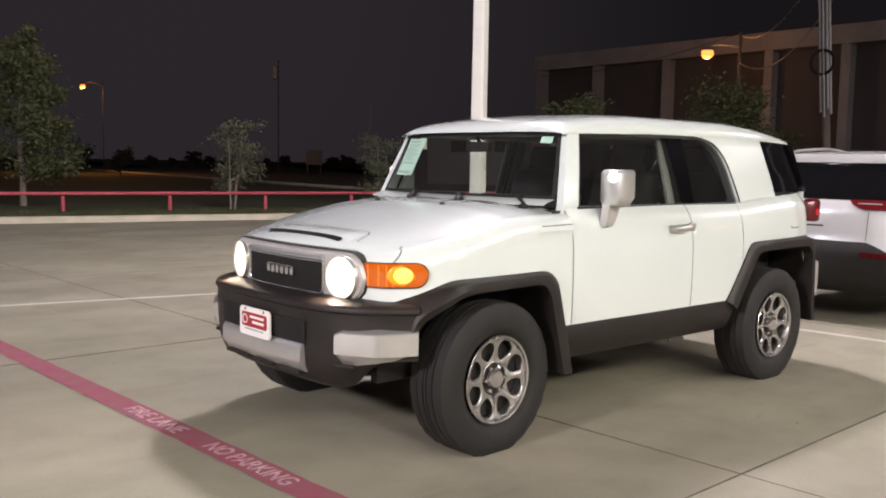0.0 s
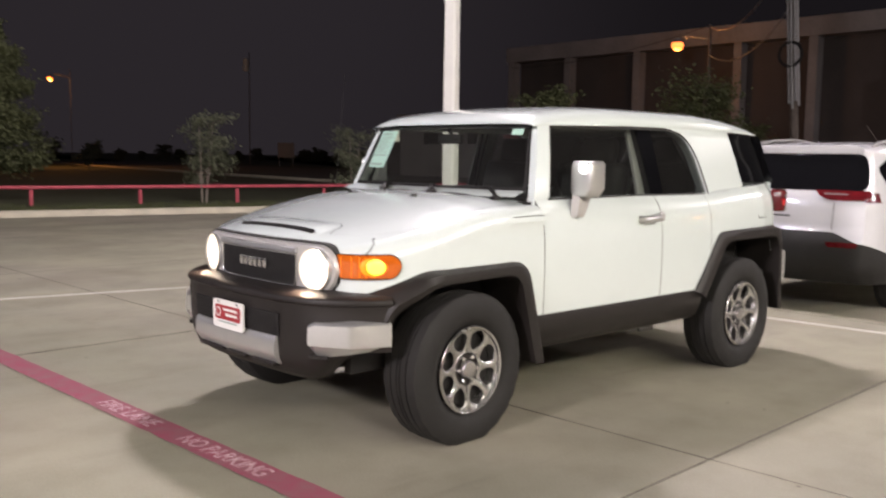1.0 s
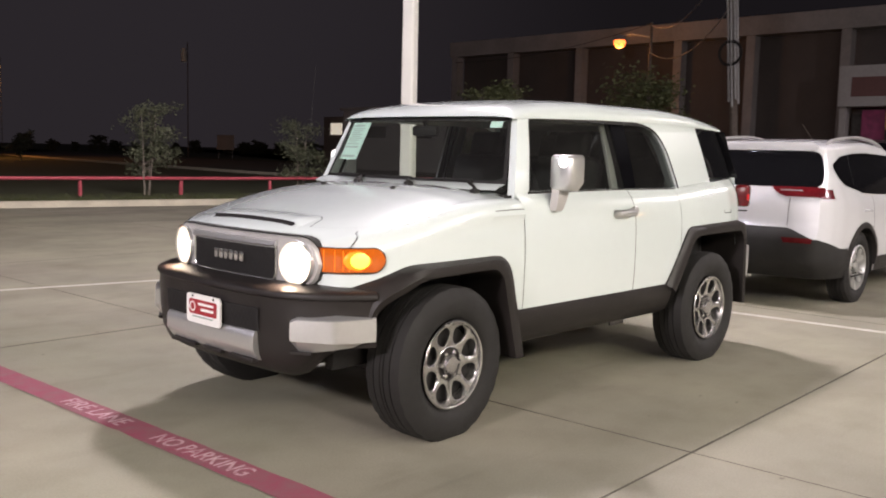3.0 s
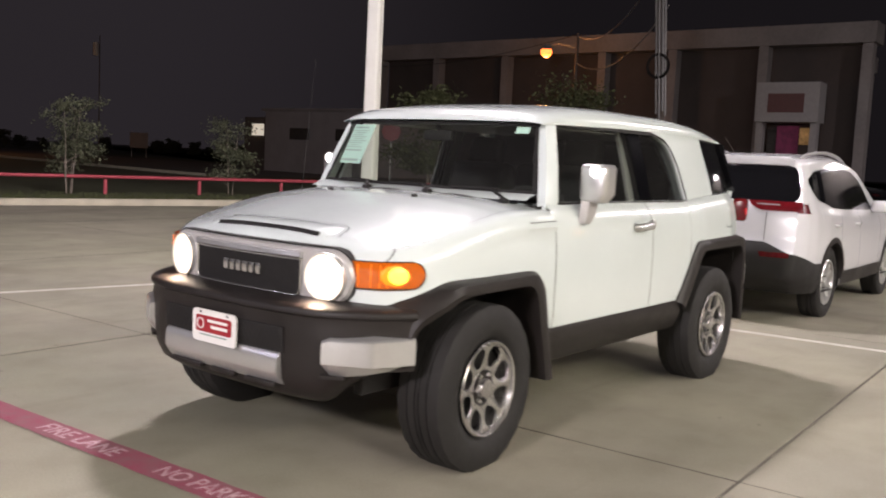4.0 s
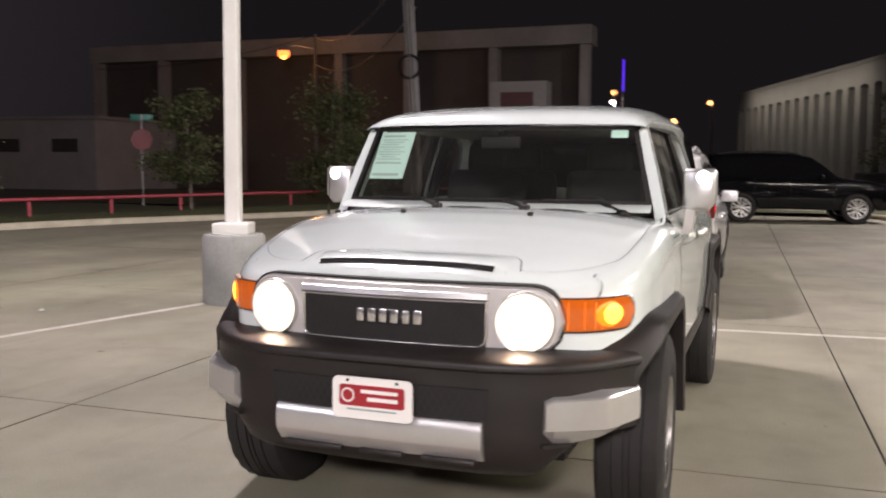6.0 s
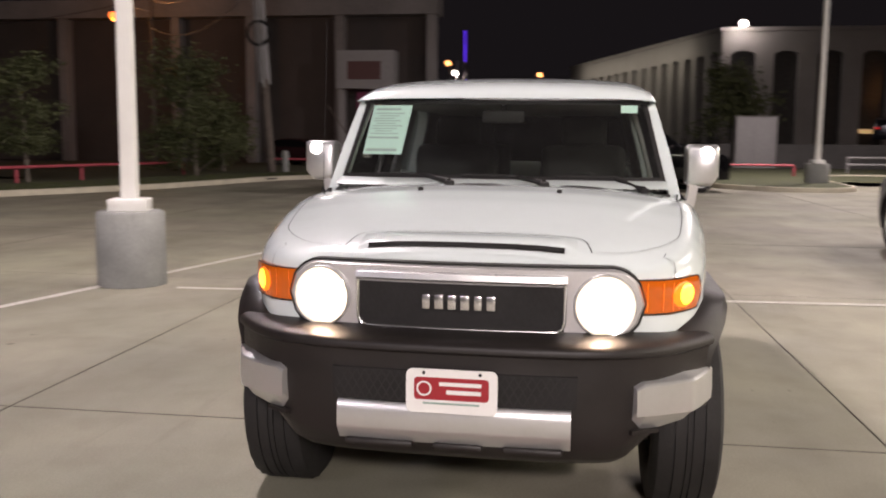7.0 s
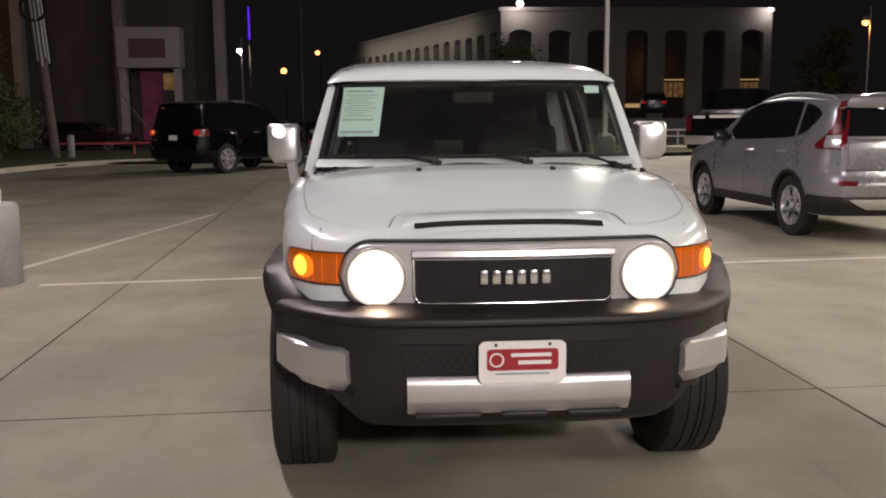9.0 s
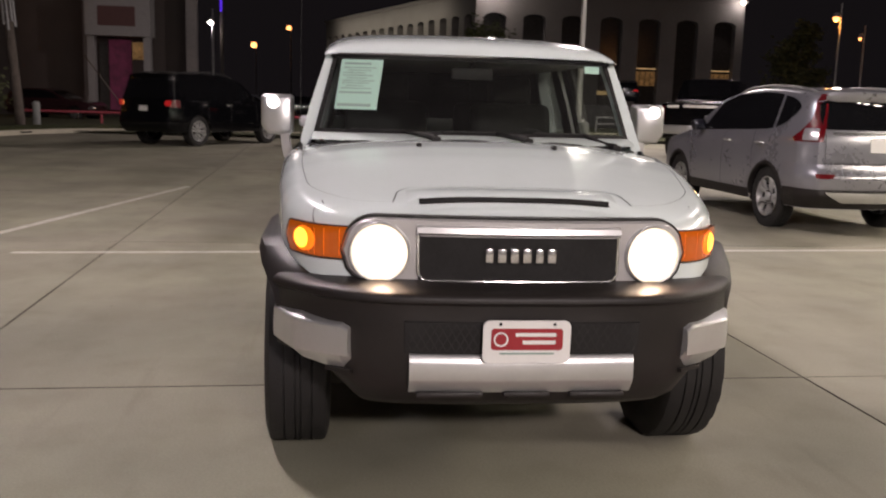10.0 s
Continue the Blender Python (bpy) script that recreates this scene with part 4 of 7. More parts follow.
part("hood_scoop", bm, "paint", suv)
bm = bmesh.new()
sheet(bm, [[(-0.538 + d, y, hood_z(-0.536 + d, y) + z) for y in np.linspace(-0.357, 0.357, 9)] for d, z in ((-0.018, 0.006), (-0.001, 0.007), (0.0, 0.018))])
part("scoop_slot", bm, "dark", suv)
for y in (0.304, -0.304):
    bm = bmesh.new()
    box(bm, (0.18, y, hood_z(0.18, y) + 0.008), (0.03, 0.022, 0.016), 0.005)
    part("washer_jet", bm, "dark", suv)
for y in (0.615, 0.07, -0.405):
    bm = bmesh.new()
    x = 0.375 + 0.05 * abs(y)
    capped(bm, [[(x + 0.05 * ((y + d) / 0.78) ** 2 + e, y + d, hood_z(x, y + d) + h * (1 - (d / 0.115) ** 4)) for e, h in ((-0.024, -0.002), (-0.018, 0.005), (0.018, 0.006), (0.026, -0.002))] for d in np.linspace(-0.11, 0.11, 9)])
    part("cowl_vent", bm, "dark", suv)

def wing_y(x, z):
    """Half width of the front wing at a height, on its rounded shoulder."""
    zs = ip(x, HOOD) - 0.17
    return ip(x, PLAN) - 0.10 + 0.10 * math.sqrt(max(0.0, 1 - (max(0.0, z - zs) / 0.115) ** 2)) + 0.002


# panel gaps on the sides
for s in (1, -1):
    for x, z0, z1 in ((0.601, 0.59, 1.20), (1.738, 0.60, 1.24), (2.332, 0.70, 1.25)):
        bm = ribbon(bmesh.new(), [(x, s * (body_y(x, z) + 0.0015), z) for z in np.linspace(z0, z1, 14)], (0, s, 0), 0.0042 if x < 1 else 0.0016)
        part("panel_gap", bm, "seam", suv)
    bm = ribbon(bmesh.new(), [(x, s * wing_y(x, 1.160 - 0.025 * (0.6 - x)), 1.160 - 0.025 * (0.6 - x)) for x in np.linspace(0.36, 0.598, 8)], (0, s, 0.6), 0.0045)
    part("panel_gap", bm, "seam", suv)
    bm = ribbon(bmesh.new(), [(-0.506 + 0.076 * t, s * (wing_y(-0.506 + 0.076 * t, 0.993 + 0.075 * t) + 0.002), 0.993 + 0.075 * t + 0.002) for t in np.linspace(0, 1, 8)], (-0.5, s, 0.5), 0.0045)
    part("panel_gap", bm, "seam", suv)
    bm = bmesh.new()
    ribbon(bm, [(3.065 + 0.075 * c, s * (body_y(3.065 + 0.075 * c, 1.13 + 0.09 * q) + 0.002), 1.13 + 0.09 * q) for c, q in
                [(max(-0.75, min(0.75, 1.06 * math.cos(a))), max(-0.8, min(0.8, 1.1 * math.sin(a)))) for a in np.linspace(0, 2 * math.pi, 33)]], (0, s, 0), 0.006)
    part("fuel_flap_gap", bm, "seam", suv)

# black wheel-arch flares, wheel wells and sills
def flare(outer, inner, s, crest):
    a, b = even(rounded(outer, 0.05), 44), even(rounded(inner, 0.06), 44)
    bm = bmesh.new()

    def out(x):
        return min(crest, ip(x, PLAN) + 0.075)

    rows = [[(x, s * (body_y(x, min(z, 1.2)) - 0.01), z) for x, z in a],
            [(x, s * (body_y(x, min(z, 1.2)) + 0.012), z) for x, z in a],
            [(x * 0.75 + u * 0.25, s * out(x), z * 0.75 + v * 0.25) for (x, z), (u, v) in zip(a, b)],
            [(x * 0.35 + u * 0.65, s * (out(u) + 0.006), z * 0.35 + v * 0.65) for (x, z), (u, v) in zip(a, b)],
            [(u, s * out(u), v) for u, v in b], [(u, s * (out(u) - 0.03), v) for u, v in b], [(u, s * 0.60, v) for u, v in b]]
    sheet(bm, rows)
    return part("wheel_arch_flare", bm, "trim", suv, "black grained plastic wheel-arch flare")


for s in (1, -1):
    flare([(-0.55, 0.66), (-0.53, 0.80), (-0.247, 0.908), (0.40, 0.920), (0.475, 0.86), (0.605, 0.345)], [(-0.46, 0.64), (-0.43, 0.72), (-0.21, 0.842), (0.33, 0.855), (0.39, 0.81), (0.515, 0.345)], s, 0.958)
    flare([(2.15, 0.598), (2.19, 0.65), (2.432, 0.982), (3.29, 0.995), (3.335, 0.93), (3.36, 0.36)], [(2.235, 0.545), (2.275, 0.59), (2.50, 0.915), (3.20, 0.925), (3.25, 0.86), (3.285, 0.36)], s, 0.958)
    bm = bmesh.new()
    rows = []
    for x in np.linspace(0.50, 2.24, 20):
        rows.append([(x, s * (body_y(x, 0.6) + 0.004), 0.605), (x, s * (body_y(x, 0.6) + 0.012), 0.58), (x, s * (body_y(x, 0.5) - 0.002), 0.50), (x, s * 0.88, 0.42), (x, s * 0.84, 0.395), (x, s * 0.60, 0.40)])
    sheet(bm, rows)
    part("sill_cladding", bm, "trim", suv)
    for x in (0.0, 2.69):
        bm = bmesh.new()
        box(bm, (x, s * 0.60, 0.645), (1.02, 0.06, 0.53), 0.01)
        part("wheel_well", bm, "dark", suv)

# front bumper
BPLAN = [(-0.822, 0.0), (-0.820, 0.2), (-0.808, 0.4), (-0.790, 0.5), (-0.757, 0.6), (-0.705, 0.69), (-0.64, 0.765), (-0.57, 0.822), (-0.51, 0.865), (-0.46, 0.893)]


def bumper_line():
    h = even(BPLAN, 26)
    return [(x, -y) for x, y in reversed(h)] + h[1:]


def along(profile, line, zfun=None):
    """Sweeps a profile of (outward, z) along a plan line."""
    rows = []
    for i, (x, y) in enumerate(line):
        a, b = line[max(0, i - 1)], line[min(len(line) - 1, i + 1)]
        t = (Vector(b) - Vector(a)).normalized()
        n = Vector((-t.y, t.x))
        rows.append([(x + n.x * o, y + n.y * o, zfun(y, z) if zfun else z) for o, z in profile])
    return rows


def lift_corner(y, z):
    return z + 0.22 * max(0.0, (abs(y) - 0.60) / 0.3) * min(1.0, max(0.0, (0.53 - z) / 0.13))


bm = bmesh.new()
sheet(bm, along([(-0.16, 0.814), (-0.10, 0.808), (-0.05, 0.801), (-0.02, 0.794), (-0.005, 0.785), (0.0, 0.774), (-0.001, 0.762), (-0.012, 0.752), (-0.014, 0.738), (-0.012, 0.70), (-0.014, 0.60), (-0.02, 0.53), (-0.026, 0.47), (-0.055, 0.40), (-0.11, 0.365), (-0.22, 0.355)], bumper_line(), lift_corner))
part("front_bumper", bm, "trim", suv, "black grained plastic bumper")
def bump_x(y):
    return float(np.interp(abs(y), [p[1] for p in BPLAN], [p[0] for p in BPLAN]))


mouth = [p for p in sorted([(x, k * y) for k in (-1, 1) for x, y in even(BPLAN, 60)], key=lambda p: p[1]) if abs(p[1]) < 0.43]
# dark sheet just proud of the skin, in place of the shaded recess
bm = bmesh.new()
sheet(bm, along([(-0.03, 0.578), (-0.010, 0.582), (-0.003, 0.694), (-0.03, 0.698)], mouth))
part("intake", bm, "dark", suv, "lower air intake, its recess drawn as a dark sheet")
bm = bmesh.new()
for k in range(-14, 15):
    for d in (1, -1):
        pts = [(bump_x(k * 0.03 + d * t) + 0.004 - 0.06 * t, k * 0.03 + d * t, 0.588 + 1.7 * t) for t in np.linspace(0, 0.06, 4)]
        pts = [p for p in pts if abs(p[1]) < 0.42]
        if len(pts) > 1:
            ribbon(bm, pts, (-1, 0, 0), 0.005)
part("intake_mesh", bm, "rubber", suv)
bm = bmesh.new()
PL = [(-0.70, 0.584), (-0.792, 0.582), (-0.812, 0.577), (-0.822, 0.564), (-0.826, 0.545), (-0.827, 0.492), (-0.822, 0.480), (-0.790, 0.436), (-0.70, 0.43)]
capped(bm, [[(x + 0.012 * (y / 0.4) ** 2, y, z) for x, z in PL] for y in np.linspace(-0.400, 0.400, 13)])
part("skid_plate", bm, "silver", suv, "satin silver lower bumper insert")
for s in (1, -1):
    bm = bmesh.new()
    # a faceted block: front face, bend, side face, with a ledge above and a chamfer below
    line = even([(-0.760, 0.614), (-0.705, 0.716), (-0.655, 0.796), (-0.640, 0.812), (-0.560, 0.849), (-0.462, 0.888)], 28)
    line = sorted([(x, s * y) for x, y in line], key=lambda p: p[1])
    pr = [(-0.09, 0.688), (-0.050, 0.684), (-0.006, 0.668), (0.0, 0.661), (0.003, 0.600), (0.001, 0.560), (-0.004, 0.551), (-0.036, 0.506), (-0.09, 0.50)]

    def corner(y, z):
        cut = max(0.0, 0.642 - abs(y))
        out = max(0.0, (abs(y) - 0.70) / 0.19)
        return z + (0.034 * out + 1.0 * cut if z < 0.56 else -0.5 * cut + 0.008 * out if z > 0.64 else 0.0)

    capped(bm, along(pr, line, corner))
    part("bumper_corner", bm, "silver", suv, "satin silver bumper corner piece", angle=16)
    bm = bmesh.new()
    line2 = [p for p in sorted([(x, s * y) for x, y in even(BPLAN, 70)], key=lambda p: p[1]) if 0.60 <= abs(p[1]) <= 0.70]
    capped(bm, along([(-0.07, 0.51), (-0.004, 0.508), (-0.004, 0.495), (-0.07, 0.48)], line2, lambda y, z: z + 0.03 * max(0.0, (abs(y) - 0.70) / 0.2)))
    part("corner_lip", bm, "trim", suv)

# grille panel with its rounded ends, headlamps and lettering blocks
def front_x(y):
    return -0.667 + 0.15 * y * y + 0.25 * max(0.0, abs(y) - 0.45) ** 2


bm = bmesh.new()
rows = []
for k, (grow, back) in enumerate(((0.012, 0.07), (0.012, 0.010), (0.004, -0.004), (-0.012, -0.004))):
    half = []
    for y in np.linspace(-0.625 - grow, 0.625 + grow, 61):
        d = max(0.0, abs(y) - 0.515)
        hh = math.sqrt(max(1e-6, (0.110 + grow) ** 2 - min(d, 0.110 + grow) ** 2))
        half.append((y, hh))
    ring = [(front_x(y) + back, y, 0.912 + h) for y, h in half] + [(front_x(y) + back, y, 0.912 - h) for y, h in reversed(half)]
    rows.append(ring)
vs = sheet(bm, rows, close_v=True)
last = vs[-1]
n = len(last) // 2
for i in range(n - 1):
    a, b, c, d = last[i], last[i + 1], last[2 * n - 2 - i], last[2 * n - 1 - i]
    if len({a, b, c, d}) == 4:
        bm.faces.new((a, b, c, d))
part("grille_panel", bm, "grey_silver", suv, "silver grille surround")
bm = bmesh.new()
rows = []
for grow, back in ((0.011, 0.012), (0.020, 0.010), (0.021, 0.05)):
    half = [(y, math.sqrt(max(1e-6, (0.110 + grow) ** 2 - min(max(0.0, abs(y) - 0.515), 0.110 + grow) ** 2))) for y in np.linspace(-0.625 - grow, 0.625 + grow, 61)]
    rows.append([(front_x(y) + back, y, 0.912 + h) for y, h in half] + [(front_x(y) + back, y, 0.912 - h) for y, h in reversed(half)])
sheet(bm, rows, close_v=True)
part("grille_joint", bm, "seam", suv, "dark joint round the grille surround")
bm = bmesh.new()
sheet(bm, [[(front_x(y) - 0.009, y, z) for y in np.linspace(-0.365, 0.365, 21)] for z in (0.815, 0.89, 0.972)])
part("grille", bm, "dark", suv, "black mesh grille")
bm = bmesh.new()
for k in range(-32, 33):
    for d in (1, -1):
        pts = [(front_x(k * 0.024 + d * t) - 0.012, k * 0.024 + d * t, 0.818 + 1.9 * t) for t in np.linspace(0, 0.08, 4)]
        pts = [p for p in pts if abs(p[1]) < 0.359]
        if len(pts) > 1:
            ribbon(bm, pts, (-1, 0, 0), 0.005)
part("grille_mesh", bm, "dark", suv)
bm = bmesh.new()
FR = rounded([(0.366, 0.977), (0.366, 0.811), (-0.366, 0.811), (-0.366, 0.977)], 0.045, 6)
rod(bm, [(front_x(y) - 0.010, y, z) for y, z in dense(FR, 0.05)], 0.006, 8)
part("grille_rim", bm, "chrome", suv)
bm = bmesh.new()
capped(bm, [[(front_x(y) - 0.006 + dx, y, z) for dx, z in ((0.02, 0.978), (-0.012, 0.980), (-0.020, 0.986), (-0.016, 1.006), (0.0, 1.012), (0.02, 1.012))] for y in np.linspace(-0.372, 0.372, 15)])
part("grille_bar", bm, "silver", suv, "bright satin silver bar")
# dark blocks that stand in for the shaded notches below the insert
for y0, y1 in ((-0.40, -0.15), (-0.13, 0.09), (0.11, 0.40)):
    bm = bmesh.new()
    box(bm, (-0.782, (y0 + y1) / 2, 0.430), (0.05, y1 - y0 - 0.05, 0.022), 0.008)
    part("skid_notch_shade", bm, "trim", suv)
# badge: six plain blocks
for k, w in enumerate((0.036, 0.040, 0.038, 0.040, 0.036, 0.040)):
    y = 0.113 - k * 0.0455
    bm = bmesh.new()
    box(bm, (front_x(y) - 0.022, y, 0.909), (0.012, w * 0.80, 0.052), 0.004)
    part("badge_block", bm, "chrome", suv, "plain polished badge block")
for s in (1, -1):
    y = s * 0.502
    bm = bmesh.new()
    lathe(bm, [(0.109, 0.05), (0.109, -0.010), (0.1065, -0.017), (0.1025, -0.016), (0.0995, -0.006)], 40, "x")
    bmesh.ops.transform(bm, matrix=pose(front_x(y) - 0.008, y, 0.910, 0, 0, -s * 9), verts=bm.verts)
    ring = part("headlamp", bm, "silver", suv, "round lit headlamp")
    bm = bmesh.new()
    lathe(bm, [(0.1005, -0.006), (0.090, -0.012), (0.068, -0.017), (0.056, -0.019)], 40, "x")
    bmesh.ops.transform(bm, matrix=pose(front_x(y) - 0.008, y, 0.910, 0, 0, -s * 9), verts=bm.verts)
    part("lens", bm, "head_bowl", ring, "glowing headlamp lens")
    bm = bmesh.new()
    lathe(bm, [(0.0565, -0.019), (0.04, -0.0205), (0.03, -0.021), (0.0, -0.0215)], 40, "x")
    bmesh.ops.transform(bm, matrix=pose(front_x(y) - 0.008, y, 0.910, 0, 0, -s * 9), verts=bm.verts)
    part("bulb_core", bm, "head", ring, "bright white lamp core")
    beam = bpy.data.lights.new("headlamp_light", "SPOT")
    beam.energy, beam.color, beam.shadow_soft_size, beam.spot_size, beam.spot_blend = 4.5, (1.0, 0.72, 0.48), 0.03, radians(120), 0.6
    new("headlamp_light", beam).matrix_world = look((front_x(y) - 0.07, y, 0.875), (front_x(y) - 0.115, y, 0.80))
    # amber corner lamp
    bm = bmesh.new()
    rows = []
    for x in list(np.linspace(-0.588, -0.43, 16)) + [-0.425 + 0.060 * math.sin(k * math.pi / 16) for k in range(9)]:
        tip = max(0.0, (x + 0.425) / 0.060)
        h = 0.060 * math.sqrt(max(0.0, 1 - min(1.0, tip) ** 2)) if tip > 0 else 0.060
        zc = 0.934 + 0.02 * (x + 0.62)
        w = ip(x, PLAN)
        rows.append([(x + 0.015, s * (w - 0.03), zc - h)] + [(x - 0.006, s * (w + 0.010 - 0.006 * abs(q) ** 3), zc + h * q) for q in np.linspace(-1, 1, 9)] + [(x + 0.015, s * (w - 0.03), zc + h)])
    sheet(bm, rows)
    lamp = part("corner_lamp", bm, "amber", suv, "amber corner lamp, lit")
    bm = bmesh.new()
    ribbon(bm, [(r[1][0], r[1][1] + s * 0.003, r[1][2]) for r in rows], (-0.6, s, 0), 0.006)
    ribbon(bm, [(r[-2][0], r[-2][1] + s * 0.003, r[-2][2]) for r in rows], (-0.6, s, 0), 0.006)
    part("lamp_rim", bm, "trim", lamp)
    bm = bmesh.new()
    bmesh.ops.create_uvsphere(bm, u_segments=20, v_segments=12, radius=1)
    bmesh.ops.scale(bm, vec=(0.054, 0.016, 0.042), verts=bm.verts)
    bmesh.ops.rotate(bm, cent=(0, 0, 0), matrix=Matrix.Rotation(s * radians(36), 3, "Z"), verts=bm.verts)
    bmesh.ops.translate(bm, vec=(-0.478, s * (ip(-0.478, PLAN) + 0.006), 0.936), verts=bm.verts)
    part("bulb_glow", bm, "bulb", lamp, "glowing amber bulb")
    # glowing shell that paints the halo round the bulb
    bm = bmesh.new()
    bmesh.ops.create_uvsphere(bm, u_segments=20, v_segments=12, radius=1)
    bmesh.ops.scale(bm, vec=(0.074, 0.013, 0.053), verts=bm.verts)
    bmesh.ops.rotate(bm, cent=(0, 0, 0), matrix=Matrix.Rotation(s * radians(36), 3, "Z"), verts=bm.verts)
    bmesh.ops.translate(bm, vec=(-0.480, s * (ip(-0.480, PLAN) + 0.004), 0.936), verts=bm.verts)
    part("bulb_halo", bm, "bulb_bowl", lamp, "orange glowing halo round the amber bulb")
    # ribs glow to paint the bright facets in the lens
    for k in range(4):
        x = -0.578 + 0.022 * k
        part("lens_rib", ribbon(bmesh.new(), [(x - 0.009, s * (ip(x, PLAN) + 0.0125), z) for z in np.linspace(0.885, 0.982, 4)], (-0.6, s, 0), 0.003), "bulb_bowl", lamp)

def tablet(bm, x, y, z, w, h, r, thick):
    """An upright board with rounded corners."""
    ring = [(y + sy * (w / 2 - r) + r * math.cos(a), z + sz * (h / 2 - r) + r * math.sin(a))
            for sy, sz, a0 in ((1, 1, 0), (-1, 1, 90), (-1, -1, 180), (1, -1, 270)) for a in np.radians(np.linspace(a0, a0 + 90, 6))]
    capped(bm, [[(x + d, p, q) for p, q in ring] for d in (thick / 2, -thick / 2)])


# dealer plate: white board with a red panel and plain bars
bm = bmesh.new()
tablet(bm, -0.838, -0.004, 0.634, 0.308, 0.150, 0.022, 0.010)
plate = part("dealer_plate", bm, "plate_white", suv, "white dealer plate with a red panel")
bm = bmesh.new()
tablet(bm, -0.844, -0.004, 0.644, 0.252, 0.076, 0.012, 0.004)
part("red_panel", bm, "plate_red", plate)
bm = bmesh.new()
lathe(bm, [(0.026, 0.0), (0.026, -0.002), (0.020, -0.002), (0.020, 0.0)], 24, "x", (-0.846, 0.088, 0.644))
part("badge_ring", bm, "plate_white", plate)
for y, z, w, h in ((-0.034, 0.661, 0.142, 0.013), (-0.046, 0.634, 0.116, 0.014), (-0.004, 0.594, 0.19, 0.006)):
    bm = bmesh.new()
    box(bm, (-0.8465, y, z), (0.002, w, h))
    part("print_bar", bm, "plate_white" if h > 0.01 else "print", plate)
for y in (0.09, -0.10):
    bm = bmesh.new()
    lathe(bm, [(0.006, 0), (0.005, -0.004), (0, -0.004)], 10, "x", (-0.843, y, 0.697))
    part("screw", bm, "dark", plate)

# door mirrors with their round lamps
for s in (1, -1):
    bm = bmesh.new()
    outline = [(-0.080, 0.040), (-0.080, 0.088), (-0.066, 0.102), (0.066, 0.102), (0.080, 0.088), (0.080, -0.055), (0.045, -0.102), (-0.060, -0.102), (-0.080, -0.085)]
    rows = [[(0.90 + dx, s * (0.972 + k * yy), 1.358 + k * zz) for yy, zz in outline] for dx, k in ((-0.062, 0.80), (-0.056, 0.90), (-0.044, 0.97), (-0.02, 1.0), (0.05, 1.0), (0.058, 0.97))]
    capped(bm, rows)
    mir = part("door_mirror", bm, "silver", suv, "satin silver door mirror")
    bm = bmesh.new()
    capped(bm, [[(x + dx * k, s * (y + dy), z) for dx, dy in ((-1, -0.022), (-0.8, 0.022), (0.8, 0.026), (1, 0.018), (1, -0.022))]
                for x, y, z, k in ((0.905, 0.935, 1.285, 0.060), (0.902, 0.932, 1.24, 0.056), (0.895, 0.925, 1.19, 0.048), (0.888, 0.917, 1.150, 0.038), (0.886, 0.908, 1.138, 0.032))])
    part("mirror_foot", bm, "grey_silver", mir)
    bm = bmesh.new()
    lathe(bm, [(0.031, 0.02), (0.031, -0.006), (0.026, -0.012), (0.0, -0.016)], 24, "x", (0.842, s * 0.990, 1.420))
    part("mirror_lamp", bm, "marker", mir, "small round lit lamp")
    bm = bmesh.new()
    box(bm, (0.963, s * 0.972, 1.358), (0.006, 0.13, 0.165), 0.002, rot=(0, 0, s * 8))
    part("mirror_glass", bm, "dark_glass", mir)

# door handles
for s in (1, -1):
    bm = bmesh.new()
    y = body_y(1.6, 1.105)
    rod(bm, [(1.50, s * (y - 0.002), 1.102), (1.515, s * (y + 0.026), 1.102), (1.60, s * (y + 0.034), 1.106), (1.67, s * (y + 0.03), 1.110), (1.70, s * (y + 0.004), 1.111)], 0.023, 12)
    h = part("door_handle", bm, "silver", suv, "satin silver door handle")
    bm = bmesh.new()
    lathe(bm, [(0.032, 0.0), (0.032, s * 0.012), (0.02, s * 0.018), (0.0, s * 0.018)], 20, "y", (1.735, s * (y - 0.002), 1.112))
    part("lock_cover", bm, "silver", h)

# wipers and aerial
for y0, y1, x0 in ((0.22, 0.60, 0.385), (-0.215, 0.17, 0.39), (-0.665, -0.28, 0.465)):
    z0 = hood_z(x0, y0)
    elbow = (screen_x(y0 + 0.12, 1.30) - 0.02, y0 + 0.12, 1.300)
    bm = bmesh.new()
    rod(bm, [(x0 - 0.01, y0 - 0.01, z0 + 0.012), (x0 + 0.03, y0 + 0.03, z0 + 0.02), elbow], 0.017, 8, 0.55)
    w = part("wiper", bm, "dark", suv, "black windscreen wiper")
    bm = bmesh.new()
    box(bm, (x0 - 0.012, y0 - 0.012, z0 + 0.008), (0.05, 0.045, 0.024), 0.01)
    part("wiper_pivot", bm, "dark", w)
    bm = bmesh.new()
    rod(bm, [(screen_x(y, 1.306) - 0.010, y, 1.304) for y in np.linspace(y0 + 0.10, y1, 7)], 0.007, 6)
    part("wiper_blade", bm, "dark", w)
bm = bmesh.new()
rod(bm, [(0.46, 0.835, 1.20), (0.46, 0.836, 1.24)], 0.012, 8, 0.5)
rod(bm, [(0.46, 0.836, 1.24), (0.54, 0.836, 2.02)], 0.0015, 6, 0.6)
part("aerial", bm, "dark", suv)

# stickers on the windscreen
def screen_patch(y0, y1, z0, z1, off, lean=0.15):
    bm = bmesh.new()
    sheet(bm, [[(screen_x(y + lean * (1.64 - z), z) - off, y + lean * (1.64 - z), z) for y in np.linspace(y0, y1, 5)] for z in np.linspace(z0, z1, 4)])
    return bm


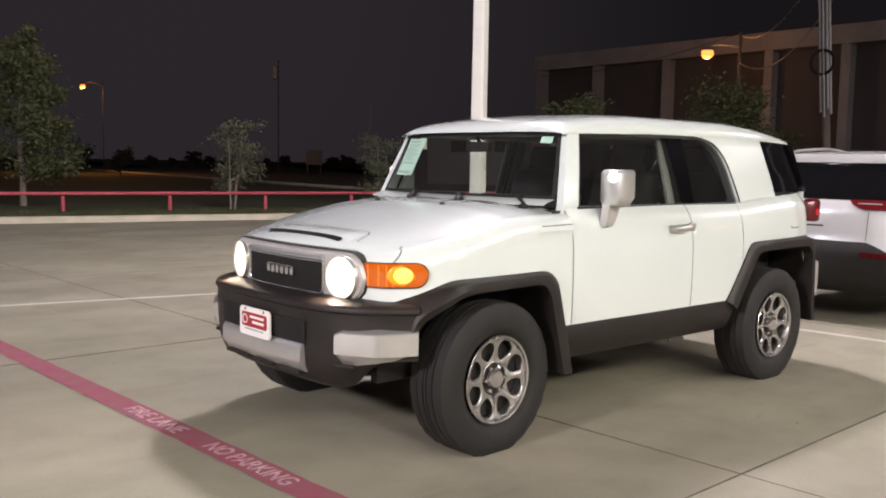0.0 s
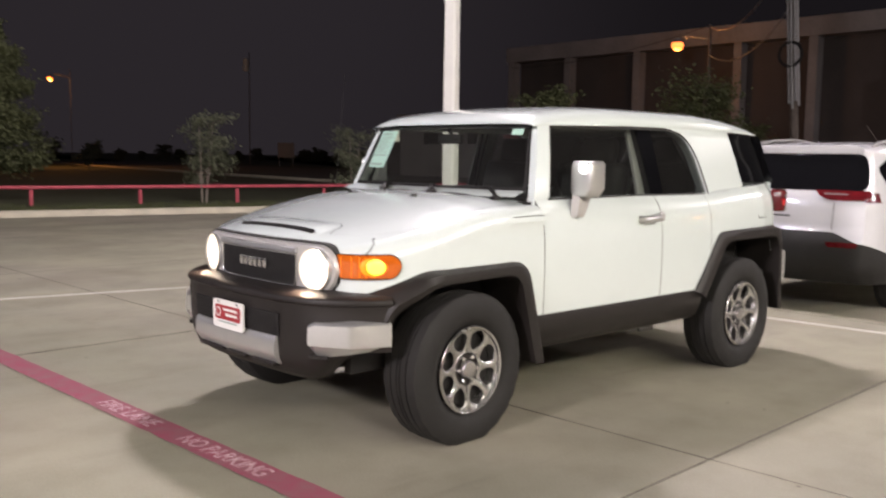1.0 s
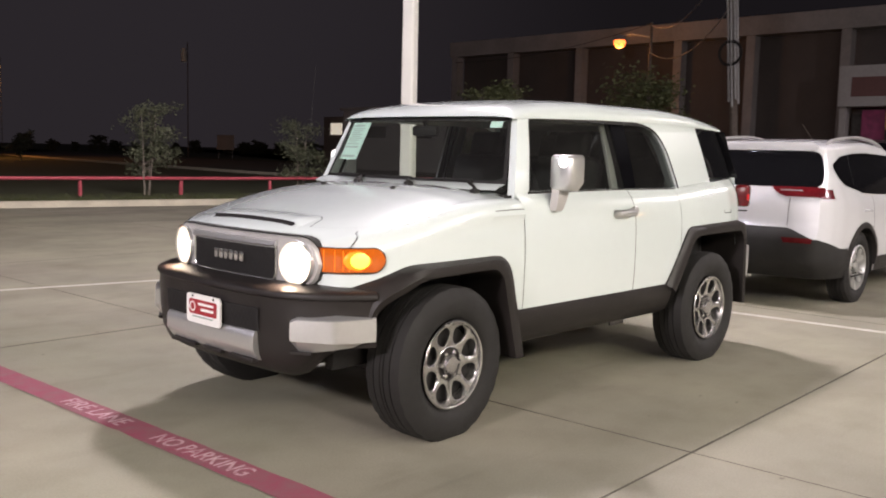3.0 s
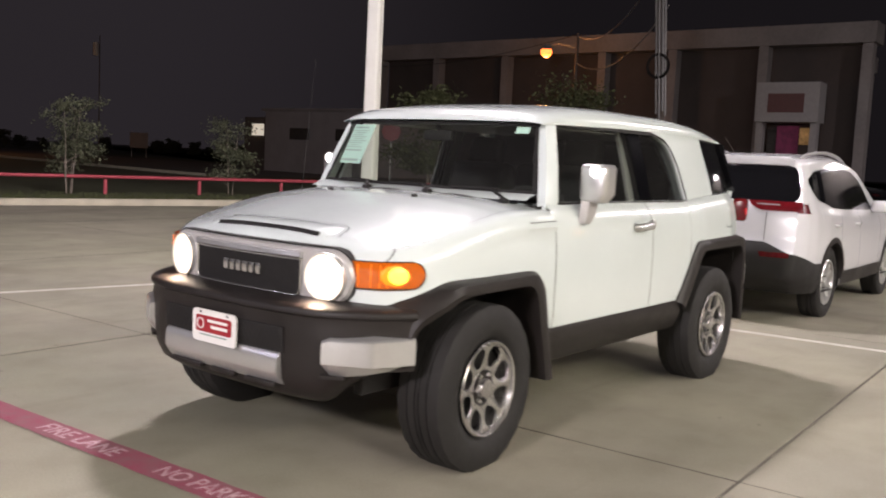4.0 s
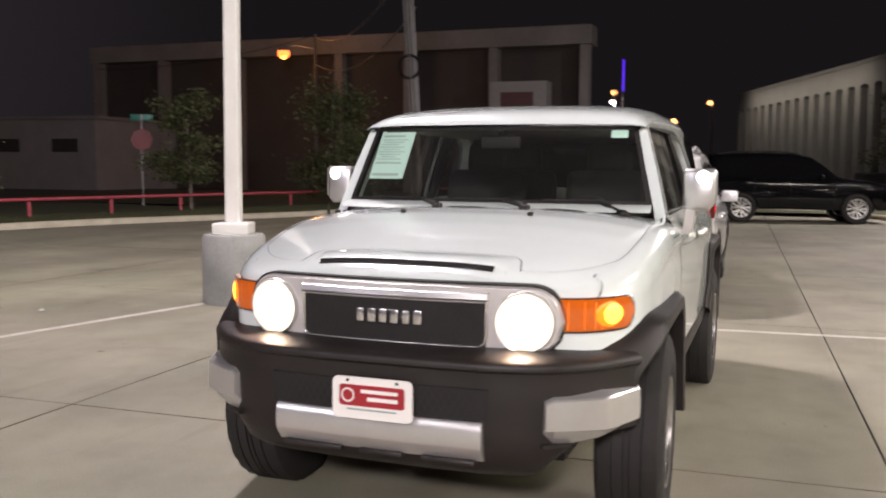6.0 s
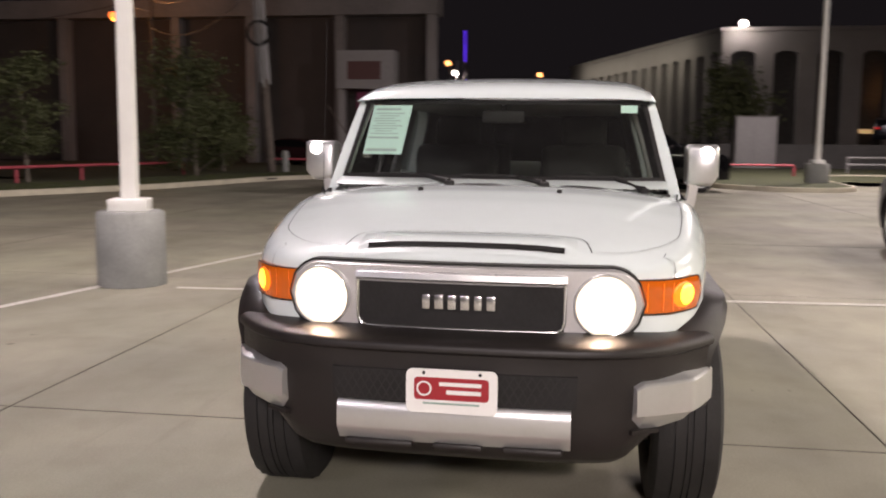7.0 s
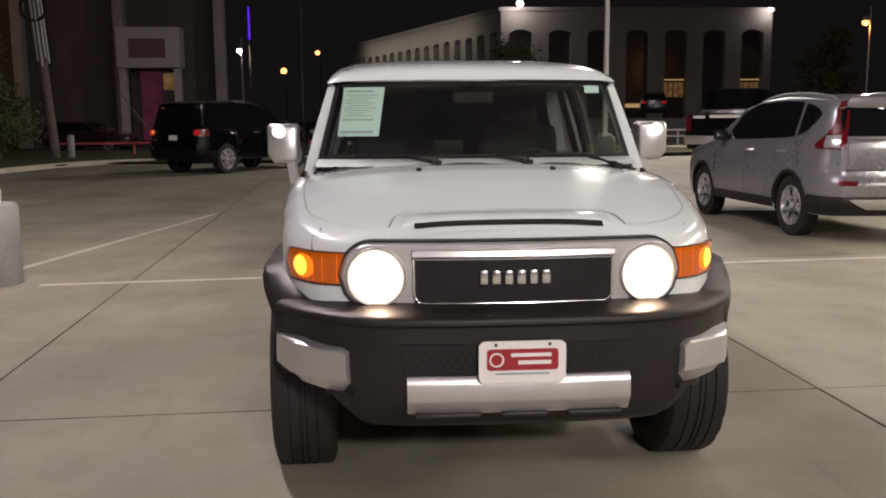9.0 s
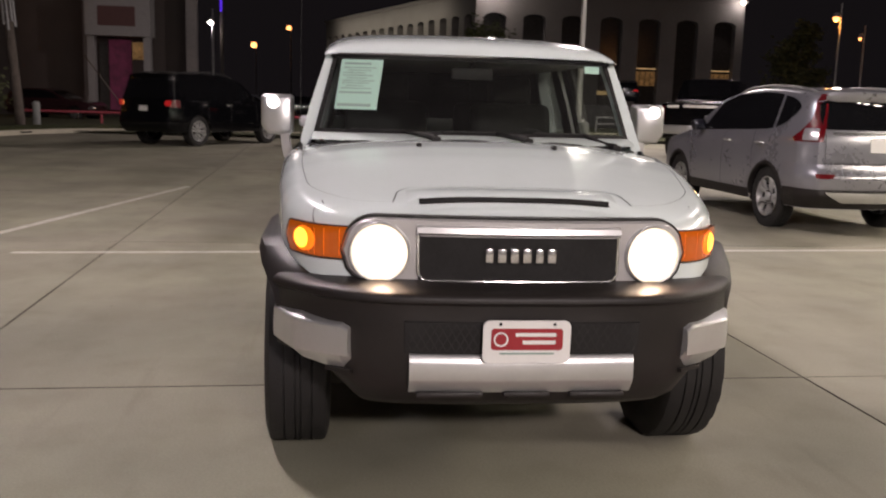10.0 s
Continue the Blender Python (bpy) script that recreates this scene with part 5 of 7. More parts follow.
st = part("window_sticker", screen_patch(0.647, 0.444, 1.397, 1.638, 0.004), "paper", suv, "pale green price sheet on the windscreen")
for y0, y1, z, h in [(0.63, 0.50, 1.618, 0.010)] + [(0.63 - 0.02 * (k % 3 == 1), 0.475 + 0.012 * ((k * 7) % 5), 1.598 - 0.0125 * k, 0.0045) for k in range(9)] + [(0.635, 0.48, 1.478, 0.009), (0.635, 0.475, 1.418, 0.014)]:
    part("print_bar", screen_patch(y0, y1, z - h / 2, z + h / 2, 0.006), "print", st)
part("permit_sticker", screen_patch(-0.565, -0.645, 1.605, 1.642, 0.004, 0.0), "paper", suv, "small pale green permit sticker")

# cabin
bm = bmesh.new()
capped(bm, [[(x, y, z) for x, z in ((0.62, 1.02), (0.60, 1.19), (0.64, 1.235), (0.80, 1.232), (0.94, 1.18), (1.0, 1.08), (0.96, 0.95), (0.7, 0.9))] for y in np.linspace(-0.76, 0.76, 9)])
part("dashboard", bm, "cabin_dark", suv)
bm = bmesh.new()
box(bm, (1.9, 0, 0.62), (2.9, 1.66, 0.06), 0.01)
part("cabin_floor", bm, "cabin_dark", suv)
for s in (1, -1):
    for x in (1.42, 2.25):
        bm = bmesh.new()
        box(bm, (x, s * 0.38, 0.86), (0.52, 0.50, 0.18), 0.06, seg=3)
        seat = part("seat", bm, "cabin_dark", suv)
        bm = bmesh.new()
        box(bm, (x + 0.27, s * 0.38, 1.16), (0.16, 0.50, 0.58), 0.06, rot=(0, 14, 0), seg=3)
        part("backrest", bm, "cabin_dark", seat)
        bm = bmesh.new()
        box(bm, (x + 0.36, s * 0.38, 1.52), (0.10, 0.27, 0.19), 0.04, rot=(0, 14, 0), seg=3)
        part("headrest", bm, "cabin_dark", seat)
    side_panel("pillar_trim", [(1.24, 1.655), (1.68, 1.67)], [(1.24, 1.725), (1.68, 1.735)], s, "pillar_cloth", -0.05, 0.02)
    side_panel("pillar_trim", [(1.24, 1.77), (1.68, 1.775)], [(1.24, 1.86), (1.68, 1.86)], s, "pillar_cloth", -0.05, 0.02)
    side_panel("pillar_trim", [(1.24, 2.45), (1.68, 2.2)], [(1.24, 3.0), (1.68, 2.8)], s, "cabin", -0.09, 0.0)
    bm = bmesh.new()
    sheet(bm, [[(x, s * 0.83, z) for x in (0.52, 2.4)] for z in (0.65, 1.23)])
    part("door_card", bm, "cabin_dark", suv)
bm = bmesh.new()
pts = [(1.06 + 0.07 * math.sin(a), -0.38 + 0.185 * math.cos(a), 1.13 + 0.17 * math.sin(a)) for a in np.linspace(0, 2 * math.pi, 25)]
rod(bm, pts, 0.016, 8)
rod(bm, [(1.06, -0.56, 1.13), (1.04, -0.38, 1.11), (1.06, -0.20, 1.13)], 0.02, 8)
part("steering_wheel", bm, "cabin_dark", suv)
bm = bmesh.new()
box(bm, (0.74, 0.0, 1.585), (0.035, 0.21, 0.062), 0.015)
rod(bm, [(0.76, 0, 1.60), (0.73, 0, 1.645)], 0.012, 8)
part("rear_view_mirror", bm, "dark", suv)

# tail
bm = bmesh.new()
rows = []
for z in np.linspace(0.60, 1.31, 10):
    rows.append([(3.44 + 0.02 * math.cos(y / 0.76 * 1.5), y, z) for y in np.linspace(-0.76, 0.76, 9)])
sheet(bm, rows)
part("back_door", bm, "paint", suv)
bm = bmesh.new()
sheet(bm, [[(3.44 - (z - 1.31) * 0.40, y * (1 - (z - 1.31) * 0.22), z) for y in np.linspace(-0.78, 0.78, 7)] for z in (1.31, 1.45, 1.66)])
part("back_glass", bm, "dark_glass", suv)
for s in (1, -1):
    bm = bmesh.new()
    box(bm, (3.415, s * 0.845, 1.175), (0.10, 0.11, 0.17), 0.025, rot=(0, 0, s * -14), seg=3)
    t = part("tail_lamp", bm, "red_lens", suv, "red tail lamp")
    bm = bmesh.new()
    box(bm, (3.40, s * 0.899, 1.165), (0.05, 0.012, 0.05), 0.005, rot=(0, 0, s * -14))
    part("lit_bulb", bm, "red_lit", t)
bm = bmesh.new()
line = [(3.38, -0.93), (3.44, -0.91), (3.52, -0.82), (3.545, -0.6), (3.55, 0), (3.545, 0.6), (3.52, 0.82), (3.44, 0.91), (3.38, 0.93)]
capped(bm, [[(x + o * (1 if abs(y) < 0.85 else 0.4), y, z) for o, z in ((-0.1, 0.80), (0.0, 0.79), (0.02, 0.76), (0.02, 0.62), (-0.02, 0.56), (-0.1, 0.55))] for x, y in dense(rounded(line, 0.1), 0.08)])
part("rear_bumper", bm, "silver", suv, "satin silver rear bumper")

# underbody: frame rails, axles, dampers
for s in (1, -1):
    bm = bmesh.new()
    box(bm, (1.35, s * 0.45, 0.45), (4.0, 0.09, 0.13), 0.02)
    part("frame_rail", bm, "dark", suv)
    bm = bmesh.new()
    rod(bm, [(0.02, s * 0.70, 0.34), (0.05, s * 0.42, 0.42)], 0.035, 8)
    rod(bm, [(0.05, s * 0.58, 0.40), (0.08, s * 0.52, 0.85)], 0.04, 10)
    part("front_arm", bm, "dark", suv)
    bm = bmesh.new()
    rod(bm, [(1.75, s * 0.66, 0.36), (2.66, s * 0.60, 0.36)], 0.028, 8)
    link = part("trailing_link", bm, "conduit", suv)
    bm = bmesh.new()
    box(bm, (2.03, s * 0.625, 0.335), (0.17, 0.018, 0.075), 0.006)
    rod(bm, [(2.06, s * 0.612, 0.335), (2.06, s * 0.642, 0.335)], 0.02, 10)
    part("link_bracket", bm, "conduit", link)
    bm = bmesh.new()
    rod(bm, [(2.40, s * 0.63, 0.352), (2.44, s * 0.63, 0.362), (2.47, s * 0.63, 0.352)], 0.016, 8)
    part("link_bush", bm, "silver", link, "bare metal link bush")
bm = bmesh.new()
rod(bm, [(2.69, -0.70, 0.385), (2.69, 0.70, 0.385)], 0.05, 10)
bmesh.ops.create_uvsphere(bm, u_segments=16, v_segments=10, radius=0.16, matrix=Matrix.Translation((2.69, 0.1, 0.385)))
part("rear_axle", bm, "dark", suv)
bm = bmesh.new()
box(bm, (0.35, 0, 0.47), (1.9, 0.9, 0.14), 0.04)
box(bm, (1.9, 0.1, 0.47), (1.2, 0.8, 0.12), 0.04)
part("underbody", bm, "dark", suv)

for x, yw, st in ((0.026, 0.818, 2.0), (2.745, 0.832, 0.0)):
    for s in (-1, 1):
        wheel(suv, "wheel", (x, s * yw, 0.382), 0.392, 0.229, 0.266, s, 8, st, "alloy", 1.0, "chunky black tyre on a silver eight-hole alloy wheel")

# ---- other vehicles ----
class Car:
    """A vehicle body lofted from tables along its length: front at -x, front axle at 0. x past xr is drawn out to the tail line."""

    def __init__(self, d):
        self.d = d

    def __getitem__(self, k):
        return self.d[k]

    def w(self, x):
        return ip(x, self["plan"])

    def y(self, x, z):
        b = ip(x, self["belt"])
        if z <= b - 0.10:
            lo = self["low"]
            return self.w(x) - 0.045 * max(0.0, 1 - (z - lo) / 0.28) ** 2 - 0.012 * max(0.0, (z - 0.6) / max(0.1, b - 0.7)) ** 2
        if z <= b:
            return self.w(x) - 0.012 - 0.038 * ((z - b + 0.10) / 0.10) ** 1.5
        return self.w(x) - 0.05 - self["tumble"] * (z - b)

    def low(self, x):
        z = self["low"]
        for a in (0.0, self["wb"]):
            r = self["arch"]
            if abs(x - a) < r:
                z = max(z, self["wheel"] + math.sqrt(r * r - (x - a) ** 2) * self.d.get("flat", 0.96))
        return z

    def warp(self, x, z):
        xr, xe = self["xr"], self["xe"]
        return x if x <= xr else xr + (ip(z, self["tail"]) - xr) * (x - xr) / (xe - xr)

    def ring(self, x):
        b, top, z0 = ip(x, self["belt"]), ip(x, self["top"]), self.low(x)
        pts = [(self.y(x, z0 + (b - z0) * k / 12), z0 + (b - z0) * k / 12) for k in range(13)]
        ze = b + max(0.0, top - b - 0.085)
        for k in range(1, 7):
            z = b + (ze - b) * k / 6
            pts.append((self.y(x, z), z))
        ye = pts[-1][0]
        for k in range(1, 9):
            a = k / 8 * math.pi / 2
            yy = ye * math.cos(a) ** 0.55
            pts.append((yy if k < 8 else 0.0, ze + (top - ze) * math.sin(a) ** 0.75))
        return pts

    def tail_point(self, y, z, off=0.0):
        w = self.y(self["xe"], z)
        return (ip(z, self["tail"]) + self["bulge"] * (1 - min(1.0, abs(y) / w) ** 2.2) + off, y, z)


def car_body(t, c, paint):
    xs = sorted(set([round(x, 4) for x in np.linspace(-c["fo"], c["xe"], 74)] + [round(a + s * c["arch"] * k, 4) for a in (0, c["wb"]) for s in (1, -1) for k in (0.999, 0.97, 0.9, 0.75)]))
    rows = []
    for x in xs:
        r = c.ring(x)
        rows.append([(c.warp(x, z), -y, z) for y, z in r] + [(c.warp(x, z), y, z) for y, z in reversed(r[:-1])])
    bm = bmesh.new()
    sheet(bm, rows)
    last = c.ring(xs[-1])
    cap = []
    for y, z in last:
        if y < 0.02:
            continue
        cap.append([c.tail_point(q * y, z) if abs(q) < 1 else (c.warp(xs[-1], z), q * y, z) for q in np.linspace(-1, 1, 13)])
    sheet(bm, cap)
    first = c.ring(xs[0])
    sheet(bm, [[(-c["fo"] - 0.06 * (1 - q * q), q * y, z) for q in np.linspace(-1, 1, 9)] for y, z in first if y > 0.02])
    return part("body", bm, paint, t)


def car_window(t, c, name, table, mat, off=0.005):
    """Side panes on both flanks: rows of x, lower z, upper z."""
    out = []
    for s in (1, -1):
        bm = bmesh.new()
        rows = []
        x0, x1 = table[0][0], table[-1][0]
        for x in np.linspace(x0, x1, 24):
            lo, hi = ip(x, [(r[0], r[1]) for r in table]), ip(x, [(r[0], r[2]) for r in table])
            rows.append([(c.warp(x, lo + (hi - lo) * k / 5), s * (c.y(x, lo + (hi - lo) * k / 5) + off), lo + (hi - lo) * k / 5) for k in range(6)])
        sheet(bm, rows)
        out.append(part(name, bm, mat, t))
    return out


def tail_patch(t, c, name, rows, mat, off=0.006, parent=None, label=""):
    """A panel on the tail: rows of z, y from, y to."""
    bm = bmesh.new()
    sheet(bm, [[c.tail_point(y, z, off) for y in np.linspace(a, b, 13)] for z, a, b in rows])
    return part(name, bm, mat, parent or t, label)


def screen_patch_car(t, c, x0, x1, mat, inset=0.07):
    bm = bmesh.new()
    rows = []
    for x in np.linspace(x0, x1, 12):
        top, b = ip(x, c["top"]), ip(x, c["belt"])
        ye = c.y(x, max(b, top - 0.085)) - inset
        rows.append([(x - 0.004, y, top + 0.006 - (0.05 * (y / (ye + inset)) ** 4)) for y in np.linspace(-ye, ye, 13)])
    sheet(bm, rows)
    part("windscreen", bm, mat, t)


def cladding(t, c, x0, x1, z0, z1, s, off=0.008, mat="trim"):
    bm = bmesh.new()
    rows = []
    for x in np.linspace(x0, x1, 26):
        lo = max(z0, c.low(x))
        rows.append([(c.warp(x, lo + (z1 - lo) * k / 4), s * (c.y(x, lo + (z1 - lo) * k / 4) + off), lo + (z1 - lo) * k / 4) for k in range(5)] if lo < z1 - 0.005 else [(c.warp(x, z1), s * (c.y(x, z1) + off * 0.2), z1 - 0.001 * k) for k in range(5)])
    sheet(bm, rows)
    part("sill_cladding", bm, mat, t)


def arch_lip(t, c, a, s, width=0.06, mat="trim", off=0.012):
    bm = bmesh.new()
    r = c["arch"]
    fl = c.d.get("flat", 0.96)
    rows = []
    for k in range(25):
        q = math.pi * k / 24
        row = []
        for rr, o in ((r + width, off * 0.4), (r + width * 0.6, off), (r, off), (r - 0.01, -0.10)):
            x, z = a - rr * math.cos(q), max(c["low"], c["wheel"] + rr * math.sin(q) * fl)
            row.append((c.warp(x, z), s * (c.y(x, z) + o), z))
        rows.append(row)
    sheet(bm, rows)
    part("arch_lip", bm, mat, t)


def wheels_of(t, c, R, r, w, spokes, rim="alloy"):
    for x in (0.0, c["wb"]):
        for s in (1, -1):
            yy = c.w(x) - 0.035 - w / 2
            bm = bmesh.new()
            lathe(bm, [(0.0, -s * 0.16), (c["arch"] - 0.01, -s * 0.16), (c["arch"] - 0.01, s * (w / 2 + 0.0))], 28, "y", (x, s * yy, c["wheel"]))
            for v in bm.verts:
                v.co.z = max(v.co.z, c["low"] - 0.02)
            part("wheel_well", bm, "dark", t)
            wheel(t, "wheel", (x, s * yy, R), R, r, w, s, spokes, 0, rim, 1.12, "black tyre on a bright alloy wheel")


def mirror_pair(t, c, x, z, paint):
    for s in (1, -1):
        bm = bmesh.new()
        box(bm, (x, s * (c.y(x, z) + 0.10), z + 0.06), (0.11, 0.20, 0.14), 0.035, seg=3)
        rod(bm, [(x, s * (c.y(x, z) - 0.01), z + 0.02), (x, s * (c.y(x, z) + 0.06), z + 0.04)], 0.025, 6)
        part("door_mirror", bm, paint, t)


def handles(t, c, xs, z, mat):
    for x in xs:
        for s in (1, -1):
            bm = bmesh.new()
            y = c.y(x, z)
            rod(bm, [(x - 0.09, s * (y - 0.004), z), (x - 0.07, s * (y + 0.022), z), (x + 0.07, s * (y + 0.022), z), (x + 0.09, s * (y - 0.004), z)], 0.013, 8)
            part("door_handle", bm, mat, t)


def gaps(t, c, lines):
    for x, z0, z1 in lines:
        for s in (1, -1):
            part("panel_gap", ribbon(bmesh.new(), [(c.warp(x, z), s * (c.y(x, z) + 0.002), z) for z in np.linspace(z0, z1, 10)], (0, s, 0), 0.008), "seam", t)


def roof_rails(t, c, x0, x1, mat, r=0.018, rise=0.055):
    for s in (1, -1):
        bm = bmesh.new()
        pts = []
        for k in range(13):
            x = x0 + (x1 - x0) * k / 12
            top = ip(x, c["top"])
            pts.append((x, s * (c.y(x, top - 0.085) - 0.10), top - 0.035 + rise * math.sin(math.pi * k / 12) ** 0.35))
        rod(bm, pts, r, 8)
        part("roof_rail", bm, mat, t)


def rear_bumper(t, c, z0, z1, mat, depth=0.035, x_from=None, dip=1.0):
    """A bumper skin swept round the tail from arch to arch."""
    bm = bmesh.new()
    xa = x_from or c["wb"] + c["arch"] + 0.03
    rows = []
    for k in range(9):
        z = z0 + (z1 - z0) * k / 8
        o = depth * math.sin(math.pi * (0.12 + 0.76 * k / 8))
        side, tail = [], []
        for x in np.linspace(xa, c["xe"], 10):
            h = z0 + (z - z0) * (dip + 0.5 * (1 - dip) * max(0.0, (x - xa - 0.15) / (c["xe"] - xa - 0.15)))
            side.append((c.warp(x, h), c.y(x, h) + o * 0.6, h))
        for q in np.linspace(0.96, -0.96, 25):
            h = z0 + (z - z0) * (1 - 0.5 * (1 - dip) * max(0.0, (abs(q) - 0.66) / 0.30))
            tail.append(c.tail_point(q * c.y(c["xe"], h), h, o))
        rows.append(side + tail + [(x, -y, zz) for x, y, zz in reversed(side)])
    sheet(bm, rows)
    return part("rear_bumper", bm, mat, t)


# white compact suv with its tail to the wagon
jeep = thing("compact_suv", "white compact suv with black cladding and slim red tail lamps, parked", "car")
cj = Car(dict(wb=2.70, fo=0.90, xr=3.05, xe=3.62, low=0.30, wheel=0.37, arch=0.42, tumble=0.30, bulge=0.07, flat=0.98,
              plan=[(-0.90, 0.62), (-0.8, 0.76), (-0.6, 0.86), (-0.3, 0.905), (0.2, 0.915), (2.9, 0.92), (3.3, 0.90), (3.5, 0.86), (3.62, 0.79)],
              belt=[(-0.9, 0.72), (-0.6, 0.93), (0.2, 1.03), (1.0, 1.05), (3.0, 1.13), (3.62, 1.16)],
              top=[(-0.9, 0.80), (-0.75, 0.95), (-0.4, 1.03), (0.3, 1.11), (0.5, 1.15), (0.9, 1.38), (1.25, 1.58), (1.7, 1.67), (2.2, 1.695), (2.8, 1.675), (3.62, 1.62)],
              tail=[(0.30, 3.50), (0.45, 3.66), (0.72, 3.67), (0.80, 3.63), (1.0, 3.61), (1.14, 3.585), (1.54, 3.38), (1.60, 3.40), (1.64, 3.40)]))
car_body(jeep, cj, "jeep_paint")
car_window(jeep, cj, "side_glass", [(0.95, 1.10, 1.13), (1.25, 1.10, 1.42), (1.6, 1.105, 1.53), (2.3, 1.12, 1.55), (2.72, 1.14, 1.54), (2.80, 1.16, 1.535)], "dark_glass")
car_window(jeep, cj, "quarter_glass", [(2.80, 1.16, 1.535), (3.15, 1.22, 1.50), (3.3, 1.30, 1.46), (3.38, 1.38, 1.43)], "dark_glass")
screen_patch_car(jeep, cj, 0.52, 1.25, "dark_glass")
tail_patch(jeep, cj, "back_glass", [(1.195, -0.72, 0.72), (1.22, -0.755, 0.755), (1.26, -0.77, 0.77), (1.32, -0.765, 0.765), (1.42, -0.735, 0.735), (1.50, -0.695, 0.695), (1.535, -0.66, 0.66), (1.55, -0.60, 0.60)], "dark_glass")
tail_patch(jeep, cj, "spoiler", [(1.555, -0.65, 0.65), (1.60, -0.67, 0.67), (1.635, -0.60, 0.60)], "jeep_paint", 0.03)
for s in (1, -1):
    l = tail_patch(jeep, cj, "tail_lamp", [(1.105, s * 0.46, s * 0.835), (1.12, s * 0.41, s * 0.83), (1.155, s * 0.345, s * 0.825), (1.185, s * 0.32, s * 0.815), (1.20, s * 0.30, s * 0.81)], "red_lens", 0.014, label="slim red tail lamp")
    # pale strip painted in for a highlight on the red lens
    tail_patch(jeep, cj, "lamp_highlight", [(1.160, s * 0.40, s * 0.62), (1.172, s * 0.39, s * 0.60)], "clear_lens", 0.017, l)
    tail_patch(jeep, cj, "reflector", [(0.66, s * 0.50, s * 0.76), (0.71, s * 0.48, s * 0.77)], "red_lens", 0.05)
    bm = bmesh.new()
    sheet(bm, [[(cj.warp(x, z), s * (cj.y(x, z) + 0.006), z) for x in np.linspace(3.44, 3.62, 6)] for z in (1.09, 1.13, 1.18)])
    part("tail_lamp_side", bm, "red_lens", jeep)
    cladding(jeep, cj, 0.40, 2.30, 0.30, 0.46, s)
    arch_lip(jeep, cj, 0.0, s)
    arch_lip(jeep, cj, 2.70, s)
rear_bumper(jeep, cj, 0.295, 0.80, "rubber", dip=0.60)
tail_patch(jeep, cj, "tailgate_handle", [(0.93, -0.09, 0.09), (0.945, -0.09, 0.09)], "dark", 0.012)
tail_patch(jeep, cj, "badge", [(0.855, -0.62, -0.45), (0.875, -0.62, -0.45)], "chrome", 0.010)
part("tailgate_gap", ribbon(bmesh.new(), [cj.tail_point(-0.50, z, 0.008) for z in np.linspace(0.82, 1.09, 6)], (1, 0, 0), 0.006), "seam", jeep)
part("tailgate_gap", ribbon(bmesh.new(), [cj.tail_point(0.50, z, 0.008) for z in np.linspace(0.82, 1.09, 6)], (1, 0, 0), 0.006), "seam", jeep)
roof_rails(jeep, cj, 1.35, 3.15, "conduit")
mirror_pair(jeep, cj, 0.92, 1.08, "jeep_paint")
handles(jeep, cj, (1.75, 2.62), 0.96, "jeep_paint")
gaps(jeep, cj, ((0.62, 0.45, 1.02), (1.62, 0.45, 1.08), (2.42, 0.70, 1.1)))
wheels_of(jeep, cj, 0.365, 0.235, 0.225, 5, "silver")
jeep.matrix_world = pose(9.13, 0.165, 0, 0, 0, 180.5)

# silver compact suv
crv = thing("compact_suv", "silver compact suv with tall red tail lamps and roof rails, parked", "car")
cc = Car(dict(wb=2.62, fo=0.90, xr=2.95, xe=3.55, low=0.30, wheel=0.355, arch=0.40, tumble=0.32, bulge=0.08, flat=0.98,
              plan=[(-0.90, 0.60), (-0.8, 0.74), (-0.6, 0.84), (-0.3, 0.89), (0.2, 0.905), (2.9, 0.91), (3.3, 0.885), (3.45, 0.84), (3.55, 0.77)],
              belt=[(-0.9, 0.72), (-0.6, 0.91), (0.2, 1.03), (1.0, 1.07), (3.0, 1.16), (3.55, 1.18)],
              top=[(-0.9, 0.80), (-0.75, 0.92), (-0.4, 1.01), (0.1, 1.09), (0.3, 1.13), (0.7, 1.36), (1.05, 1.545), (1.5, 1.635), (2.0, 1.665), (2.6, 1.655), (3.55, 1.60)],
              tail=[(0.30, 3.42), (0.45, 3.56), (0.66, 3.58), (0.74, 3.53), (1.0, 3.52), (1.12, 3.50), (1.48, 3.32), (1.54, 3.36), (1.60, 3.36)]))
car_body(crv, cc, "silver_paint")
car_window(crv, cc, "side_glass", [(0.68, 1.09, 1.12), (1.05, 1.10, 1.46), (1.45, 1.115, 1.565), (2.2, 1.14, 1.585), (2.52, 1.155, 1.575), (2.63, 1.17, 1.56)], "dark_glass")
car_window(crv, cc, "quarter_glass", [(2.69, 1.18, 1.55), (2.85, 1.22, 1.53), (3.05, 1.33, 1.48), (3.16, 1.41, 1.43)], "dark_glass")
screen_patch_car(crv, cc, 0.32, 1.05, "dark_glass")
tail_patch(crv, cc, "back_glass", [(1.18, -0.66, 0.66), (1.22, -0.70, 0.70), (1.34, -0.71, 0.71), (1.45, -0.68, 0.68), (1.495, -0.62, 0.62)], "dark_glass")
tail_patch(crv, cc, "spoiler", [(1.50, -0.62, 0.62), (1.545, -0.64, 0.64), (1.59, -0.58, 0.58)], "silver_paint", 0.03)
